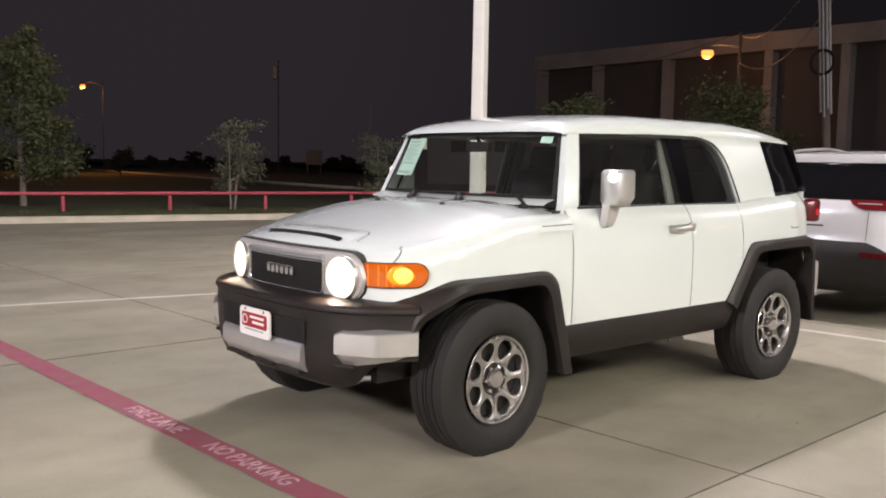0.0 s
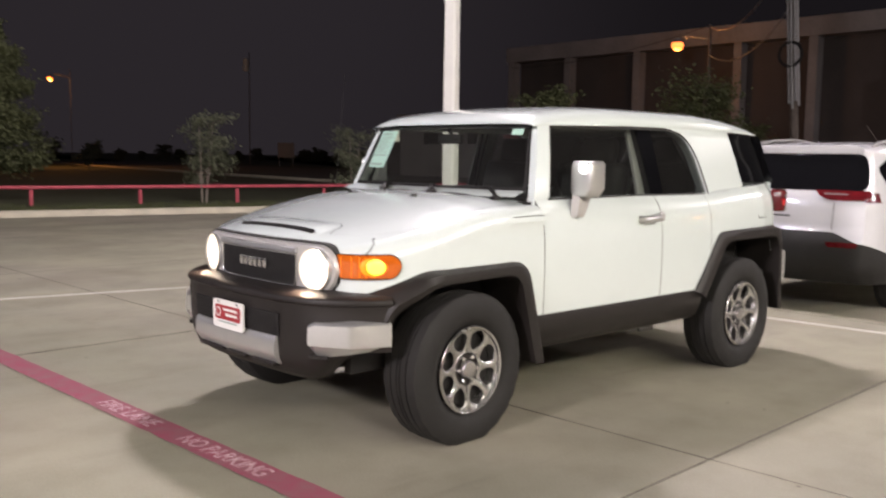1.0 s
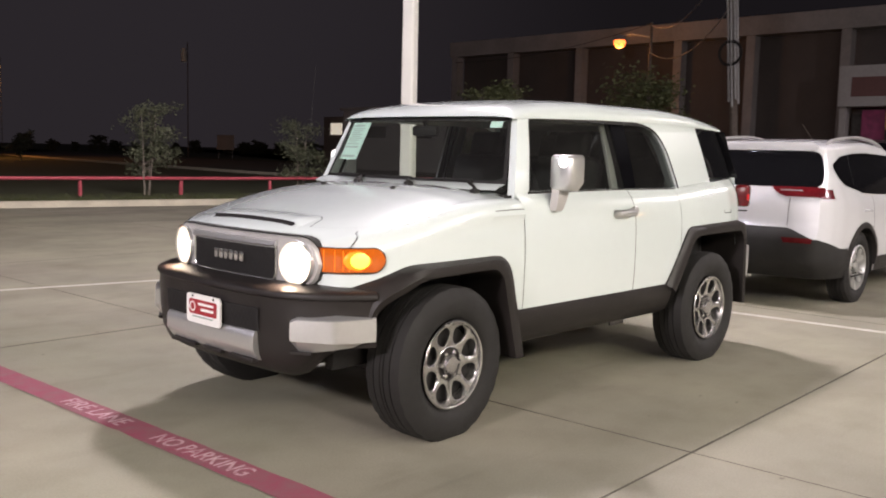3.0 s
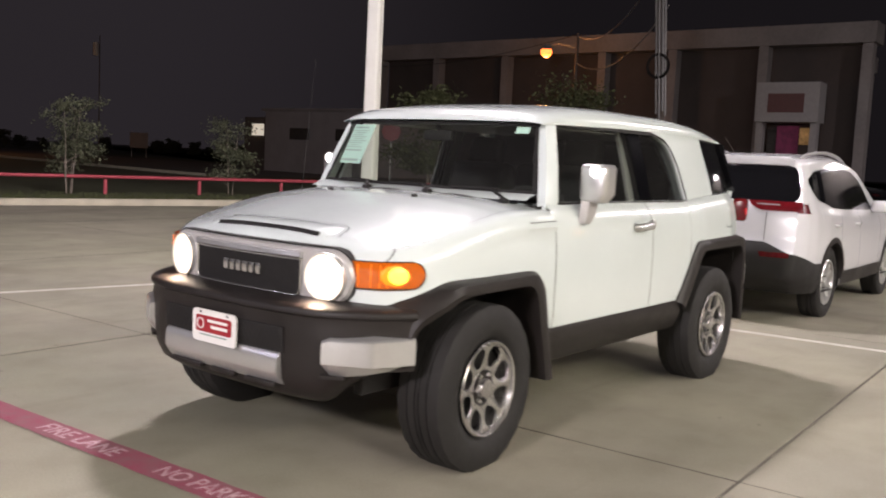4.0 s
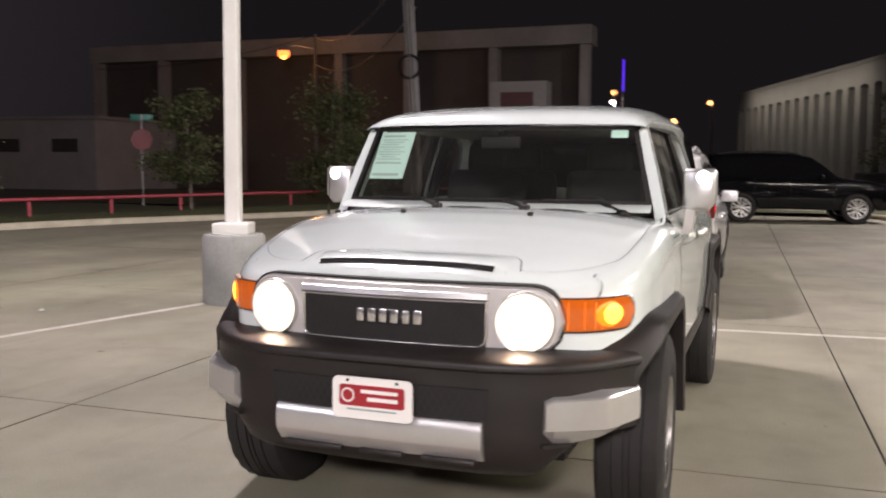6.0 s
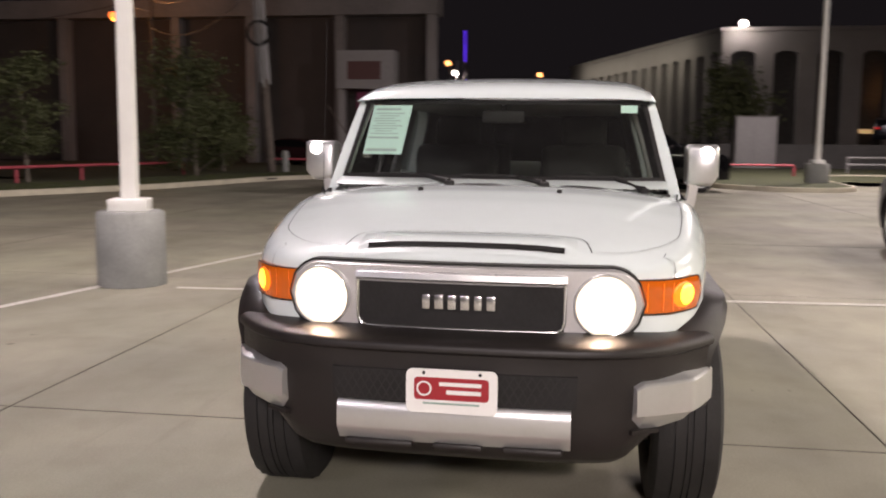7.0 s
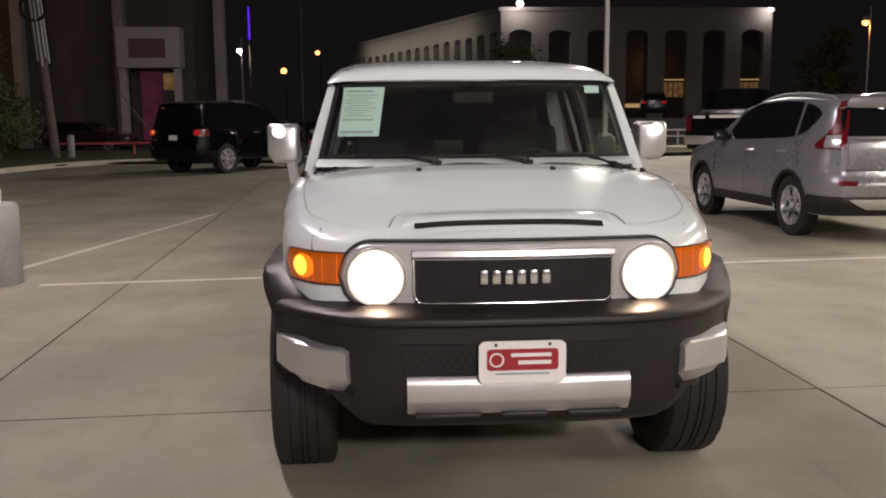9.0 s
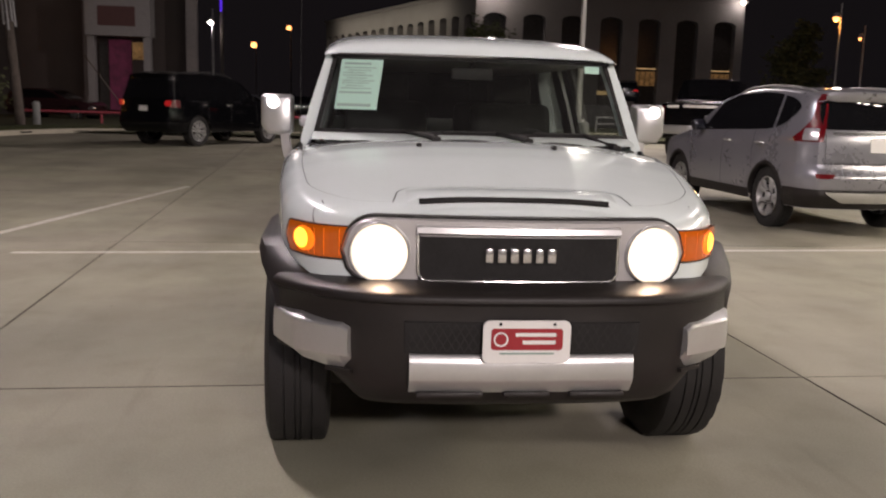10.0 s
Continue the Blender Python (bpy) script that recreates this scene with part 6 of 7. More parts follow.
for s in (1, -1):
    bm = bmesh.new()
    rows = []
    for z in np.linspace(1.04, 1.565, 14):
        x0 = ip(z, [(1.04, 3.22), (1.065, 3.14), (1.17, 3.31), (1.28, 3.44), (1.38, 3.47), (1.565, 3.475)])
        rows.append([(cc.warp(x, z), s * (cc.y(x, z) + 0.010), z) for x in np.linspace(x0, 3.55, 6)] + [cc.tail_point(s * (cc.y(3.55, z) - d), z, 0.010) for d in (0.02, 0.05)])
    sheet(bm, rows)
    l = part("tail_lamp", bm, "red_lens", crv, "tall red tail lamp")
    bm = bmesh.new()
    sheet(bm, [[(cc.warp(x, z), s * (cc.y(x, z) + 0.014), z) for x in np.linspace(3.36, 3.55, 5)] for z in (1.055, 1.11, 1.16, 1.19)])
    part("clear_cluster", bm, "clear_lens", l)
    tail_patch(crv, cc, "reflector", [(0.65, s * 0.62, s * 0.82), (0.70, s * 0.60, s * 0.83)], "red_lens", 0.045)
    cladding(crv, cc, 0.38, 2.24, 0.30, 0.42, s)
    arch_lip(crv, cc, 0.0, s, 0.04)
    arch_lip(crv, cc, 2.62, s, 0.04)
rear_bumper(crv, cc, 0.53, 0.80, "silver_paint", 0.03)
rear_bumper(crv, cc, 0.31, 0.525, "trim", 0.03)
tail_patch(crv, cc, "skid_trim", [(0.38, -0.46, 0.46), (0.43, -0.58, 0.58), (0.47, -0.66, 0.66), (0.50, -0.70, 0.70)], "silver", 0.05)
tail_patch(crv, cc, "chrome_strip", [(1.13, -0.60, 0.60), (1.155, -0.60, 0.60)], "chrome", 0.014)
tail_patch(crv, cc, "number_plate", [(0.94, -0.16, 0.16), (1.09, -0.16, 0.16)], "plate_white", 0.012)
tail_patch(crv, cc, "badge_bar", [(1.045, 0.44, 0.62), (1.07, 0.44, 0.62)], "chrome", 0.010)
part("tailgate_gap", ribbon(bmesh.new(), [cc.tail_point(y, 0.815, 0.006) for y in np.linspace(-0.7, 0.7, 9)], (1, 0, 0), 0.008), "seam", crv)
for s in (1, -1):
    part("tailgate_gap", ribbon(bmesh.new(), [cc.tail_point(s * 0.685, z, 0.008) for z in np.linspace(0.74, 1.45, 9)], (1, 0, 0), 0.007), "seam", crv)
roof_rails(crv, cc, 1.3, 3.15, "silver", 0.016, 0.042)
mirror_pair(crv, cc, 0.72, 1.09, "dark_paint")
handles(crv, cc, (1.55, 2.42), 0.985, "silver")
gaps(crv, cc, ((0.45, 0.42, 1.03), (1.42, 0.42, 1.10), (2.24, 0.70, 1.14)))
wheels_of(crv, cc, 0.36, 0.235, 0.215, 5, "silver")
crv.matrix_world = pose(9.716, -5.395, 0, 0, 0, 183.3)
crv.scale = (1, 1, 1.06)

# large black suvs at the far side
big = thing("large_suv", "large black suv with red tail lamps, parked at the far kerb", "car", group="black suvs")
cb = Car(dict(wb=3.05, fo=0.92, xr=3.5, xe=4.08, low=0.36, wheel=0.39, arch=0.45, tumble=0.26, bulge=0.06, flat=0.98,
              plan=[(-0.92, 0.70), (-0.8, 0.84), (-0.6, 0.93), (-0.3, 0.975), (0.2, 0.985), (3.4, 0.985), (3.8, 0.965), (3.98, 0.92), (4.08, 0.85)],
              belt=[(-0.92, 0.85), (-0.6, 1.06), (0.3, 1.14), (1.0, 1.16), (4.08, 1.20)],
              top=[(-0.92, 0.95), (-0.75, 1.08), (-0.3, 1.15), (0.3, 1.22), (0.5, 1.27), (0.9, 1.58), (1.2, 1.78), (1.7, 1.88), (2.4, 1.90), (3.4, 1.88), (4.08, 1.85)],
              tail=[(0.36, 3.95), (0.5, 4.10), (0.75, 4.11), (0.85, 4.06), (1.2, 4.04), (1.7, 3.92), (1.8, 3.93), (1.85, 3.93)]))
car_body(big, cb, "black_paint")
car_window(big, cb, "side_glass", [(0.9, 1.2, 1.25), (1.25, 1.2, 1.62), (1.6, 1.21, 1.75), (2.7, 1.22, 1.77), (3.6, 1.25, 1.74), (3.8, 1.28, 1.68)], "dark_glass")
screen_patch_car(big, cb, 0.55, 1.2, "dark_glass")
tail_patch(big, cb, "back_glass", [(1.22, -0.74, 0.74), (1.4, -0.74, 0.74), (1.70, -0.68, 0.68)], "dark_glass")
for s in (1, -1):
    l = tail_patch(big, cb, "tail_lamp", [(1.03, s * 0.72, s * 0.90), (1.09, s * 0.69, s * 0.90), (1.17, s * 0.73, s * 0.90)], "red_lit", 0.014, label="glowing red tail lamp")
    bm = bmesh.new()
    sheet(bm, [[(cb.warp(x, z), s * (cb.y(x, z) + 0.01), z) for x in np.linspace(3.80, 4.08, 6)] for z in (1.0, 1.1, 1.19)])
    part("tail_lamp_side", bm, "red_lens", big)
rear_bumper(big, cb, 0.38, 0.80, "black_paint", 0.04)
tail_patch(big, cb, "number_plate", [(0.90, -0.15, 0.15), (1.03, -0.15, 0.15)], "plate_white", 0.012)
roof_rails(big, cb, 1.4, 3.7, "dark")
mirror_pair(big, cb, 0.95, 1.2, "black_paint")
handles(big, cb, (1.85, 2.85), 1.08, "chrome")
gaps(big, cb, ((0.62, 0.5, 1.14), (1.75, 0.5, 1.2), (2.7, 0.5, 1.2)))
wheels_of(big, cb, 0.40, 0.27, 0.26, 6, "silver")


def park(ob, c, x, y, heading, wheel_at=None, side=-1):
    """Stands a car so that its rear wheel on one side is at (x, y); heading: the way its nose points."""
    m = Matrix.Rotation(radians(heading + 180), 4, "Z")
    p = m @ Vector((c["wb"], side * c.w(c["wb"]), 0))
    return Matrix.Translation((x - p.x, y - p.y, 0)) @ m


big.matrix_world = park(big, cb, 22.0, 4.55, math.degrees(math.atan2(-0.53, 0.84)), side=1)
big2 = copy_thing(big, park(big, cb, 23.6, -0.55, -80, side=1))
for o in (big, big2):
    o.scale = (1.03, 1.03, 1.06)

# dark pickup by the far kerb
truck = thing("pickup_truck", "black pickup truck with a bright chrome rear bumper, parked", "car")
ct = Car(dict(wb=3.5, fo=0.92, xr=4.4, xe=4.72, low=0.45, wheel=0.41, arch=0.47, tumble=0.24, bulge=0.03, flat=0.98,
              plan=[(-0.92, 0.80), (-0.7, 0.93), (-0.3, 0.98), (4.4, 0.98), (4.65, 0.97), (4.72, 0.94)],
              belt=[(-0.92, 0.98), (-0.5, 1.12), (0.5, 1.2), (4.72, 1.24)],
              top=[(-0.92, 1.05), (-0.7, 1.17), (0.4, 1.27), (0.6, 1.32), (1.1, 1.72), (1.4, 1.86), (2.3, 1.90), (2.75, 1.86), (2.95, 1.30), (3.0, 1.26), (4.72, 1.27)],
              tail=[(0.45, 4.66), (0.6, 4.72), (1.27, 4.72)]))
car_body(truck, ct, "black_paint")
car_window(truck, ct, "side_glass", [(0.98, 1.26, 1.29), (1.3, 1.26, 1.62), (1.6, 1.26, 1.74), (2.5, 1.27, 1.77), (2.72, 1.28, 1.74)], "dark_glass")
screen_patch_car(truck, ct, 0.62, 1.4, "dark_glass")
# chrome strips coloured plain white, painting the lamps reflected in them
tail_patch(truck, ct, "tailgate_chrome_glint", [(1.16, -0.74, -0.42), (1.22, -0.74, -0.42)], "plate_white", 0.012)
tail_patch(truck, ct, "tailgate_trim_glint", [(1.17, -0.30, 0.62), (1.235, -0.30, 0.62)], "plate_white", 0.012)
tail_patch(truck, ct, "back_label", [(0.965, 0.30, 0.66), (1.00, 0.30, 0.66)], "silver", 0.012)
for s in (1, -1):
    tail_patch(truck, ct, "tail_lamp", [(0.86, s * 0.80, s * 0.94), (1.2, s * 0.80, s * 0.94)], "red_lens", 0.012, label="tall red tail lamp")
bm = bmesh.new()
box(bm, (4.82, 0, 0.66), (0.16, 1.90, 0.20), 0.04)
part("rear_bumper", bm, "silver", truck, "bright rear step bumper")
bm = bmesh.new()
box(bm, (3.22, 0, 1.26), (0.42, 1.66, 0.16), 0.015)
tool_box = part("tool_box", bm, "alloy", truck, "bright tread-plate tool box across the bed")
for k in (-1, 1):
    bm = bmesh.new()
    box(bm, (3.22, 0.415 * k, 1.352), (0.46, 0.81, 0.025), 0.008)
    part("lid", bm, "alloy", tool_box)
    bm = bmesh.new()
    box(bm, (3.437, 0.415 * k, 1.30), (0.014, 0.12, 0.06), 0.004)
    part("latch", bm, "chrome", tool_box)
bm = bmesh.new()
sheet(bm, [[(2.835 + 0.28 * (1.80 - z) + 0.012, y, z) for y in np.linspace(-0.60, 0.60, 9)] for z in (1.42, 1.55, 1.68, 1.78)])
part("back_glass", bm, "dark_glass", truck)
mirror_pair(truck, ct, 1.0, 1.25, "chrome")
wheels_of(truck, ct, 0.41, 0.25, 0.27, 6, "chrome")
truck.matrix_world = park(truck, ct, 23.5, -9.45, -33, side=-1)
truck.scale = (1.06, 1.06, 1.25)


def saloon(paint, label, m, lit=False):
    t = thing("parked_car", label, "car", group="far parked cars")
    c = Car(dict(wb=2.7, fo=0.9, xr=3.0, xe=3.65, low=0.30, wheel=0.34, arch=0.38, tumble=0.34, bulge=0.06, flat=0.98,
                 plan=[(-0.9, 0.62), (-0.7, 0.80), (-0.3, 0.89), (2.9, 0.90), (3.4, 0.87), (3.65, 0.76)],
                 belt=[(-0.9, 0.68), (-0.5, 0.86), (1.0, 0.98), (3.65, 1.04)],
                 top=[(-0.9, 0.75), (-0.6, 0.90), (0.4, 1.02), (1.2, 1.40), (1.7, 1.50), (2.6, 1.50), (3.1, 1.42), (3.65, 1.36)],
                 tail=[(0.30, 3.5), (0.5, 3.66), (0.8, 3.66), (1.05, 3.62), (1.40, 3.40)]))
    car_body(t, c, paint)
    car_window(t, c, "side_glass", [(0.8, 1.03, 1.06), (1.3, 1.04, 1.34), (1.8, 1.04, 1.42), (2.7, 1.06, 1.42), (3.2, 1.10, 1.32)], "dark_glass")
    screen_patch_car(t, c, 0.45, 1.2, "dark_glass")
    tail_patch(t, c, "back_glass", [(1.08, -0.66, 0.66), (1.34, -0.58, 0.58)], "dark_glass")
    for s in (1, -1):
        tail_patch(t, c, "tail_lamp", [(0.84, s * 0.50, s * 0.80), (0.96, s * 0.50, s * 0.80)], "red_lit" if lit else "red_lens", 0.012, label="red tail lamp")
    wheels_of(t, c, 0.33, 0.21, 0.21, 5, "chrome")
    t.matrix_world = m
    return t


saloon("dark_paint", "dark car with lit red tail lamps on the raised street", pose(58.7, -18.95, 1.45, 0, 0, 163), True).scale = (1, 1, 1.15)
saloon("silver_paint", "silver car far down the street", pose(60.0, 5.2, 0, 0, 0, 80))
saloon("dark_paint", "dark car far down the street", pose(58.0, 1.6, 0, 0, 0, 100))
saloon("maroon", "dim maroon car beyond the far railing", pose(41.5, 13.0, 0, 0, 0, 75))

# ---- trees ----
def tree(x, y, height, spread, trunks, bottom, leaves, size, mat, seed, label, taper=0.6):
    """Tapered trunk with limbs, and a crown of small leaves in clumps round the limbs' ends."""
    rng = random.Random(seed)
    t = thing("tree", label, "tree", pose(x, y, 0.12), group="verge trees")
    bm = bmesh.new()
    tips = []
    for k in range(trunks):
        a = rng.uniform(0, 6.28)
        lean = (0.12 if trunks > 1 else 0.03) * height
        base = Vector((0.08 * math.cos(a), 0.08 * math.sin(a), -0.1)) * (trunks > 1)
        top = Vector((lean * math.cos(a), lean * math.sin(a), height * rng.uniform(0.72, 0.9)))
        pts = [base + (top - base) * q + Vector((rng.uniform(-1, 1), rng.uniform(-1, 1), 0)) * 0.03 * height * q * (1 - q) for q in np.linspace(0, 1, 7)]
        rod(bm, pts, 0.022 * height / math.sqrt(trunks) * 0.75, 8, 0.25)
        for i in range(max(5, int(20 / trunks))):
            q = rng.uniform(bottom * 0.7, 0.95)
            p0 = base + (top - base) * q
            b = rng.uniform(0, 6.28)
            reach = spread * (1 - taper * max(0.0, q - bottom) / (1 - bottom)) * rng.uniform(0.45, 0.95)
            p1 = p0 + Vector((math.cos(b) * reach, math.sin(b) * reach, reach * rng.uniform(0.25, 0.7)))
            mid = (p0 + p1) / 2 + Vector((0, 0, 0.08 * reach))
            rod(bm, [p0, mid, p1], 0.006 * height * 0.7, 5, 0.3)
            tips += [p1, mid * 0.5 + p1 * 0.5, mid]
        tips.append(top)
    part("trunk", bm, "bark", t)
    verts, faces = [], []
    clumps = [(p + Vector((rng.gauss(0, 1), rng.gauss(0, 1), rng.gauss(0, 0.7))) * 0.13 * spread, rng.uniform(0.13, 0.30) * spread * (1 - max(0.0, taper - 0.6) * 1.5 * max(0.0, min(1.0, p.z / height)))) for p in tips for _ in range(2)]
    for i in range(leaves):
        c, r = rng.choice(clumps)
        d = Vector((rng.gauss(0, 1), rng.gauss(0, 1), rng.gauss(0, 0.75)))
        p = c + d * r * 0.62
        if p.z < bottom * height * 0.75:
            continue
        u = Vector((rng.gauss(0, 1), rng.gauss(0, 1), rng.gauss(0, 0.6))).normalized()
        v = u.cross(Vector((rng.gauss(0, 1), rng.gauss(0, 1), rng.gauss(0, 1)))).normalized()
        s = size * rng.uniform(0.6, 1.35)
        n = len(verts)
        verts += [p - u * s, p + v * s * 0.45 + u * s * 0.1, p + u * s, p - v * s * 0.45 + u * s * 0.1]
        faces.append((n, n + 1, n + 2, n + 3))
    me = bpy.data.meshes.new("crown")
    me.from_pydata([tuple(v) for v in verts], [], faces)
    me.materials.append(M[mat])
    ob = new("crown", me)
    ob.parent = t
    tagged(ob, kind="stuff")
    return t


tree(4.3, 21.6, 5.6, 1.75, 1, 0.12, 22000, 0.058, "leaf", 3, "broad leafy tree on the grass verge", 1.02)
tree(8.45, 17.75, 2.45, 0.85, 4, 0.27, 3000, 0.045, "leaf_grey", 5, "small crape myrtle with several thin stems", 0.35)
tree(13.1, 17.3, 2.25, 0.85, 3, 0.25, 2800, 0.045, "leaf_grey", 8, "small crape myrtle with several thin stems", 0.35)
tree(20.3, 15.9, 4.0, 1.3, 1, 0.26, 5000, 0.075, "leaf", 11, "leafy young tree on the verge", 0.5)
tree(26.3, 13.4, 4.2, 2.2, 2, 0.06, 8500, 0.08, "leaf", 14, "dense low tree bushy to the ground", 0.5)
tree(31.3, 14.6, 3.2, 1.2, 2, 0.06, 6000, 0.085, "leaf", 29, "dense dim shrubby tree beside the utility pole", 0.55)
tree(56.0, -9.0, 6.5, 2.8, 1, 0.2, 4000, 0.16, "leaf", 17, "dim tree before the arcaded building", 0.5)
tree(60.0, -32.0, 8.4, 2.6, 1, 0.12, 6000, 0.2, "leaf", 19, "tall dim tree beside the arcaded building", 0.7)
tree(-6.0, 24.5, 5.0, 2.0, 1, 0.2, 6000, 0.085, "leaf", 23, "broad leafy tree on the grass verge", 0.7)


# ---- street furniture ----
def street_lamp(x, y, z, lean, mat, power, color, size, label, pole_mat="wood", r=0.11):
    """A pole with an arm and a glowing head; lean: the arm's reach to the head."""
    t = thing("street_lamp", label, "street lamp", pose(x, y, 0), group="street lamps")
    bm = bmesh.new()
    rod(bm, [(0, 0, -0.1), (0, 0, z + 0.9)], r, 10, 0.7)
    part("pole", bm, pole_mat, t)
    bm = bmesh.new()
    rod(bm, dense([(0, 0, z + 0.1), (lean[0] * 0.6, lean[1] * 0.6, z + 0.35), (lean[0], lean[1], z + 0.25)], 0.4), 0.035, 6)
    part("arm", bm, "dark" if pole_mat == "dark" else "conduit", t)
    bm = bmesh.new()
    lathe(bm, [(0.0, 0.32), (size * 0.5, 0.30), (size * 0.9, 0.12), (size, 0.05), (0.0, 0.05)], 16, "z", (lean[0], lean[1], z))
    part("hood", bm, "conduit", t)
    bm = bmesh.new()
    bmesh.ops.create_uvsphere(bm, u_segments=16, v_segments=10, radius=size, matrix=Matrix.Translation((lean[0], lean[1], z - size * 0.25)) @ Matrix.Diagonal((1, 1, 0.95, 1)))
    part("bulb", bm, mat, t, "glowing lamp bulb")
    if power:
        lamp = bpy.data.lights.new("street_lamp_light", "POINT")
        lamp.energy, lamp.color, lamp.shadow_soft_size = power, color, size
        o = new("street_lamp_light", lamp)
        o.location = (x + lean[0], y + lean[1], z - size - 0.12)
    return t


SOD = (1.0, 0.42, 0.10)
street_lamp(41.7, 22.9, 7.94, (-0.2, 1.9), "sodium", 230, SOD, 0.34, "wooden street pole with a glowing orange sodium lamp")
street_lamp(28.4, 80.0, 7.96, (-1.8, 0.0), "sodium", 1300, SOD, 0.22, "far street lamp glowing orange", "dark", 0.03)
street_lamp(297.6, 29.0, 17.6, (0, 0.7), "sodium_far", 0, SOD, 1.0, "far street lamp glowing orange", "conduit", 0.2)
street_lamp(297.6, 17.9, 23.3, (0, 0.7), "sodium_far", 0, SOD, 0.8, "far street lamp glowing orange", "conduit", 0.3)
street_lamp(67.8, 10.6, 6.85, (0, 0.15), "lamp_white", 220, COOL, 0.21, "far street lamp glowing white", "conduit", 0.10)
street_lamp(291.7, 47.4, 26.7, (0, 0.7), "sodium_far", 0, SOD, 0.9, "far street lamp glowing orange", "conduit", 0.25)
street_lamp(50.0, -29.5, 7.15, (0, 0.3), "sodium_far", 150, SOD, 0.20, "street lamp glowing orange beyond the lot", "conduit", 0.06)
street_lamp(54.0, -33.5, 6.3, (0, 0.3), "sodium_far", 0, SOD, 0.10, "street lamp glowing orange beyond the lot", "conduit", 0.05)

# floodlights on the arcaded building
for x, y, z, s, e in ((70.6, -11.4, 10.7, 0.28, 220), (71.0, -32.5, 10.3, 0.18, 90)):
    t = thing("floodlight", "bright white floodlight on the building's eave", "floodlight")
    bm = bmesh.new()
    box(bm, (x + 0.4, y, z + 0.1), (0.6, s * 1.8, s * 1.2), 0.05)
    part("housing", bm, "conduit", t)
    bm = bmesh.new()
    bmesh.ops.create_uvsphere(bm, u_segments=16, v_segments=10, radius=s, matrix=Matrix.Translation((x, y, z)))
    part("lens", bm, "lamp_white", t)
    lamp = bpy.data.lights.new("floodlight_light", "POINT")
    lamp.energy, lamp.color, lamp.shadow_soft_size = e, COOL, s
    new("floodlight_light", lamp).location = (x - s - 0.3, y + 0.2, z - 0.2)

tower = thing("far_tower", "dark slim sign pylon with a tall blue neon strip", "building")
bm = bmesh.new()
box(bm, (68.4, 10.0, 5.1), (0.5, 0.22, 10.2), 0.05)
part("wall", bm, "infill", tower)
bm = bmesh.new()
box(bm, (68.0, 10.0, 8.85), (0.2, 0.12, 2.45), 0.04)
part("neon_strip", bm, "blue", tower, "tall blue neon strip")

ys = thing("lit_sign", "far yellow lit sign on a pole", "sign", pose(292.0, 49.8, 0))
bm = bmesh.new()
rod(bm, [(0, 0, -0.2), (0, 0, 14.2)], 0.25, 8)
part("pole", bm, "conduit", ys)
bm = bmesh.new()
box(bm, (0, 0, 15.4), (0.6, 5.2, 2.2), 0.15)
part("sign_box", bm, "yellow_sign", ys, "glowing yellow sign box")

# utility pole with conduits and a coil
up = thing("utility_pole", "weathered wooden utility pole with pale conduits and coiled cable", "utility pole", pose(31.0, 12.4, 0.1, -4.0, 0, 0))
bm = bmesh.new()
rod(bm, [(0, 0, -0.3), (0, 0, 12.5)], 0.17, 12, 0.75)
part("pole", bm, "wood", up)
for k, (dx, dy, z0) in enumerate(((-0.20, 0.10, 3.6), (-0.22, -0.04, 3.4), (-0.18, -0.17, 3.7), (-0.10, -0.25, 3.5))):
    bm = bmesh.new()
    rod(bm, [(dx, dy, z0), (dx, dy, 12.0)], 0.045, 8)
    part("conduit", bm, "conduit", up)
bm = bmesh.new()
for r in (0.42, 0.46, 0.50):
    rod(bm, [(-0.24, r * math.cos(a), 5.5 + r * math.sin(a)) for a in np.linspace(0, 2 * math.pi, 29)], 0.02, 5)
part("cable_coil", bm, "dark", up)


def wire(a, b, sag, r=0.018, name="overhead_wire", mat="dark"):
    bm = bmesh.new()
    rod(bm, [tuple(Vector(a).lerp(Vector(b), q) - Vector((0, 0, 4 * sag * q * (1 - q)))) for q in np.linspace(0, 1, 14)], r, 5)
    return tagged(part(name, bm, mat), "dark overhead wire slung between street poles", "cable", group="overhead wires")


wire((41.7, 22.9, 8.7), (31.0, 12.6, 10.4), 1.4, 0.03, mat="conduit")
wire((41.7, 22.9, 7.2), (31.0, 12.6, 8.0), 1.2, 0.03, mat="conduit")
wire((41.7, 22.9, 8.8), (46.4, 42.0, 8.0), 0.5)
bm = bmesh.new()
rod(bm, [(33.4, 8.7, 0.0), (33.4, 10.8, 2.9)], 0.022, 6)
tagged(part("guy_guard", bm, "wood"), "weathered slanting guard on a pole's guy wire", "cable guard")
bm = bmesh.new()
lathe(bm, [(0.0, -0.1), (0.13, -0.1), (0.13, 0.78), (0.10, 0.86), (0.0, 0.88)], 16, "z", (31.2, 11.9, 0.12))
tagged(part("bollard", bm, "pier"), "short pale grey post on the grass verge", "bollard")

sg = thing("street_sign", "green street name blades above a red stop sign on a post", "street sign", pose(21.35, 18.57, 0.1, 0, 0, 30))
bm = bmesh.new()
rod(bm, [(0, 0, -0.2), (0, 0, 3.1)], 0.035, 8)
part("post", bm, "conduit", sg)
bm = bmesh.new()
box(bm, (0, 0, 2.98), (0.03, 0.72, 0.22), 0.005)
part("name_blade", bm, "sign_green", sg)
bm = bmesh.new()
lathe(bm, [(0.0, -0.04), (0.36, -0.04), (0.36, -0.02), (0.0, -0.02)], 8, "x", (0, 0, 2.25))
part("stop_plate", bm, "sign_red", sg)

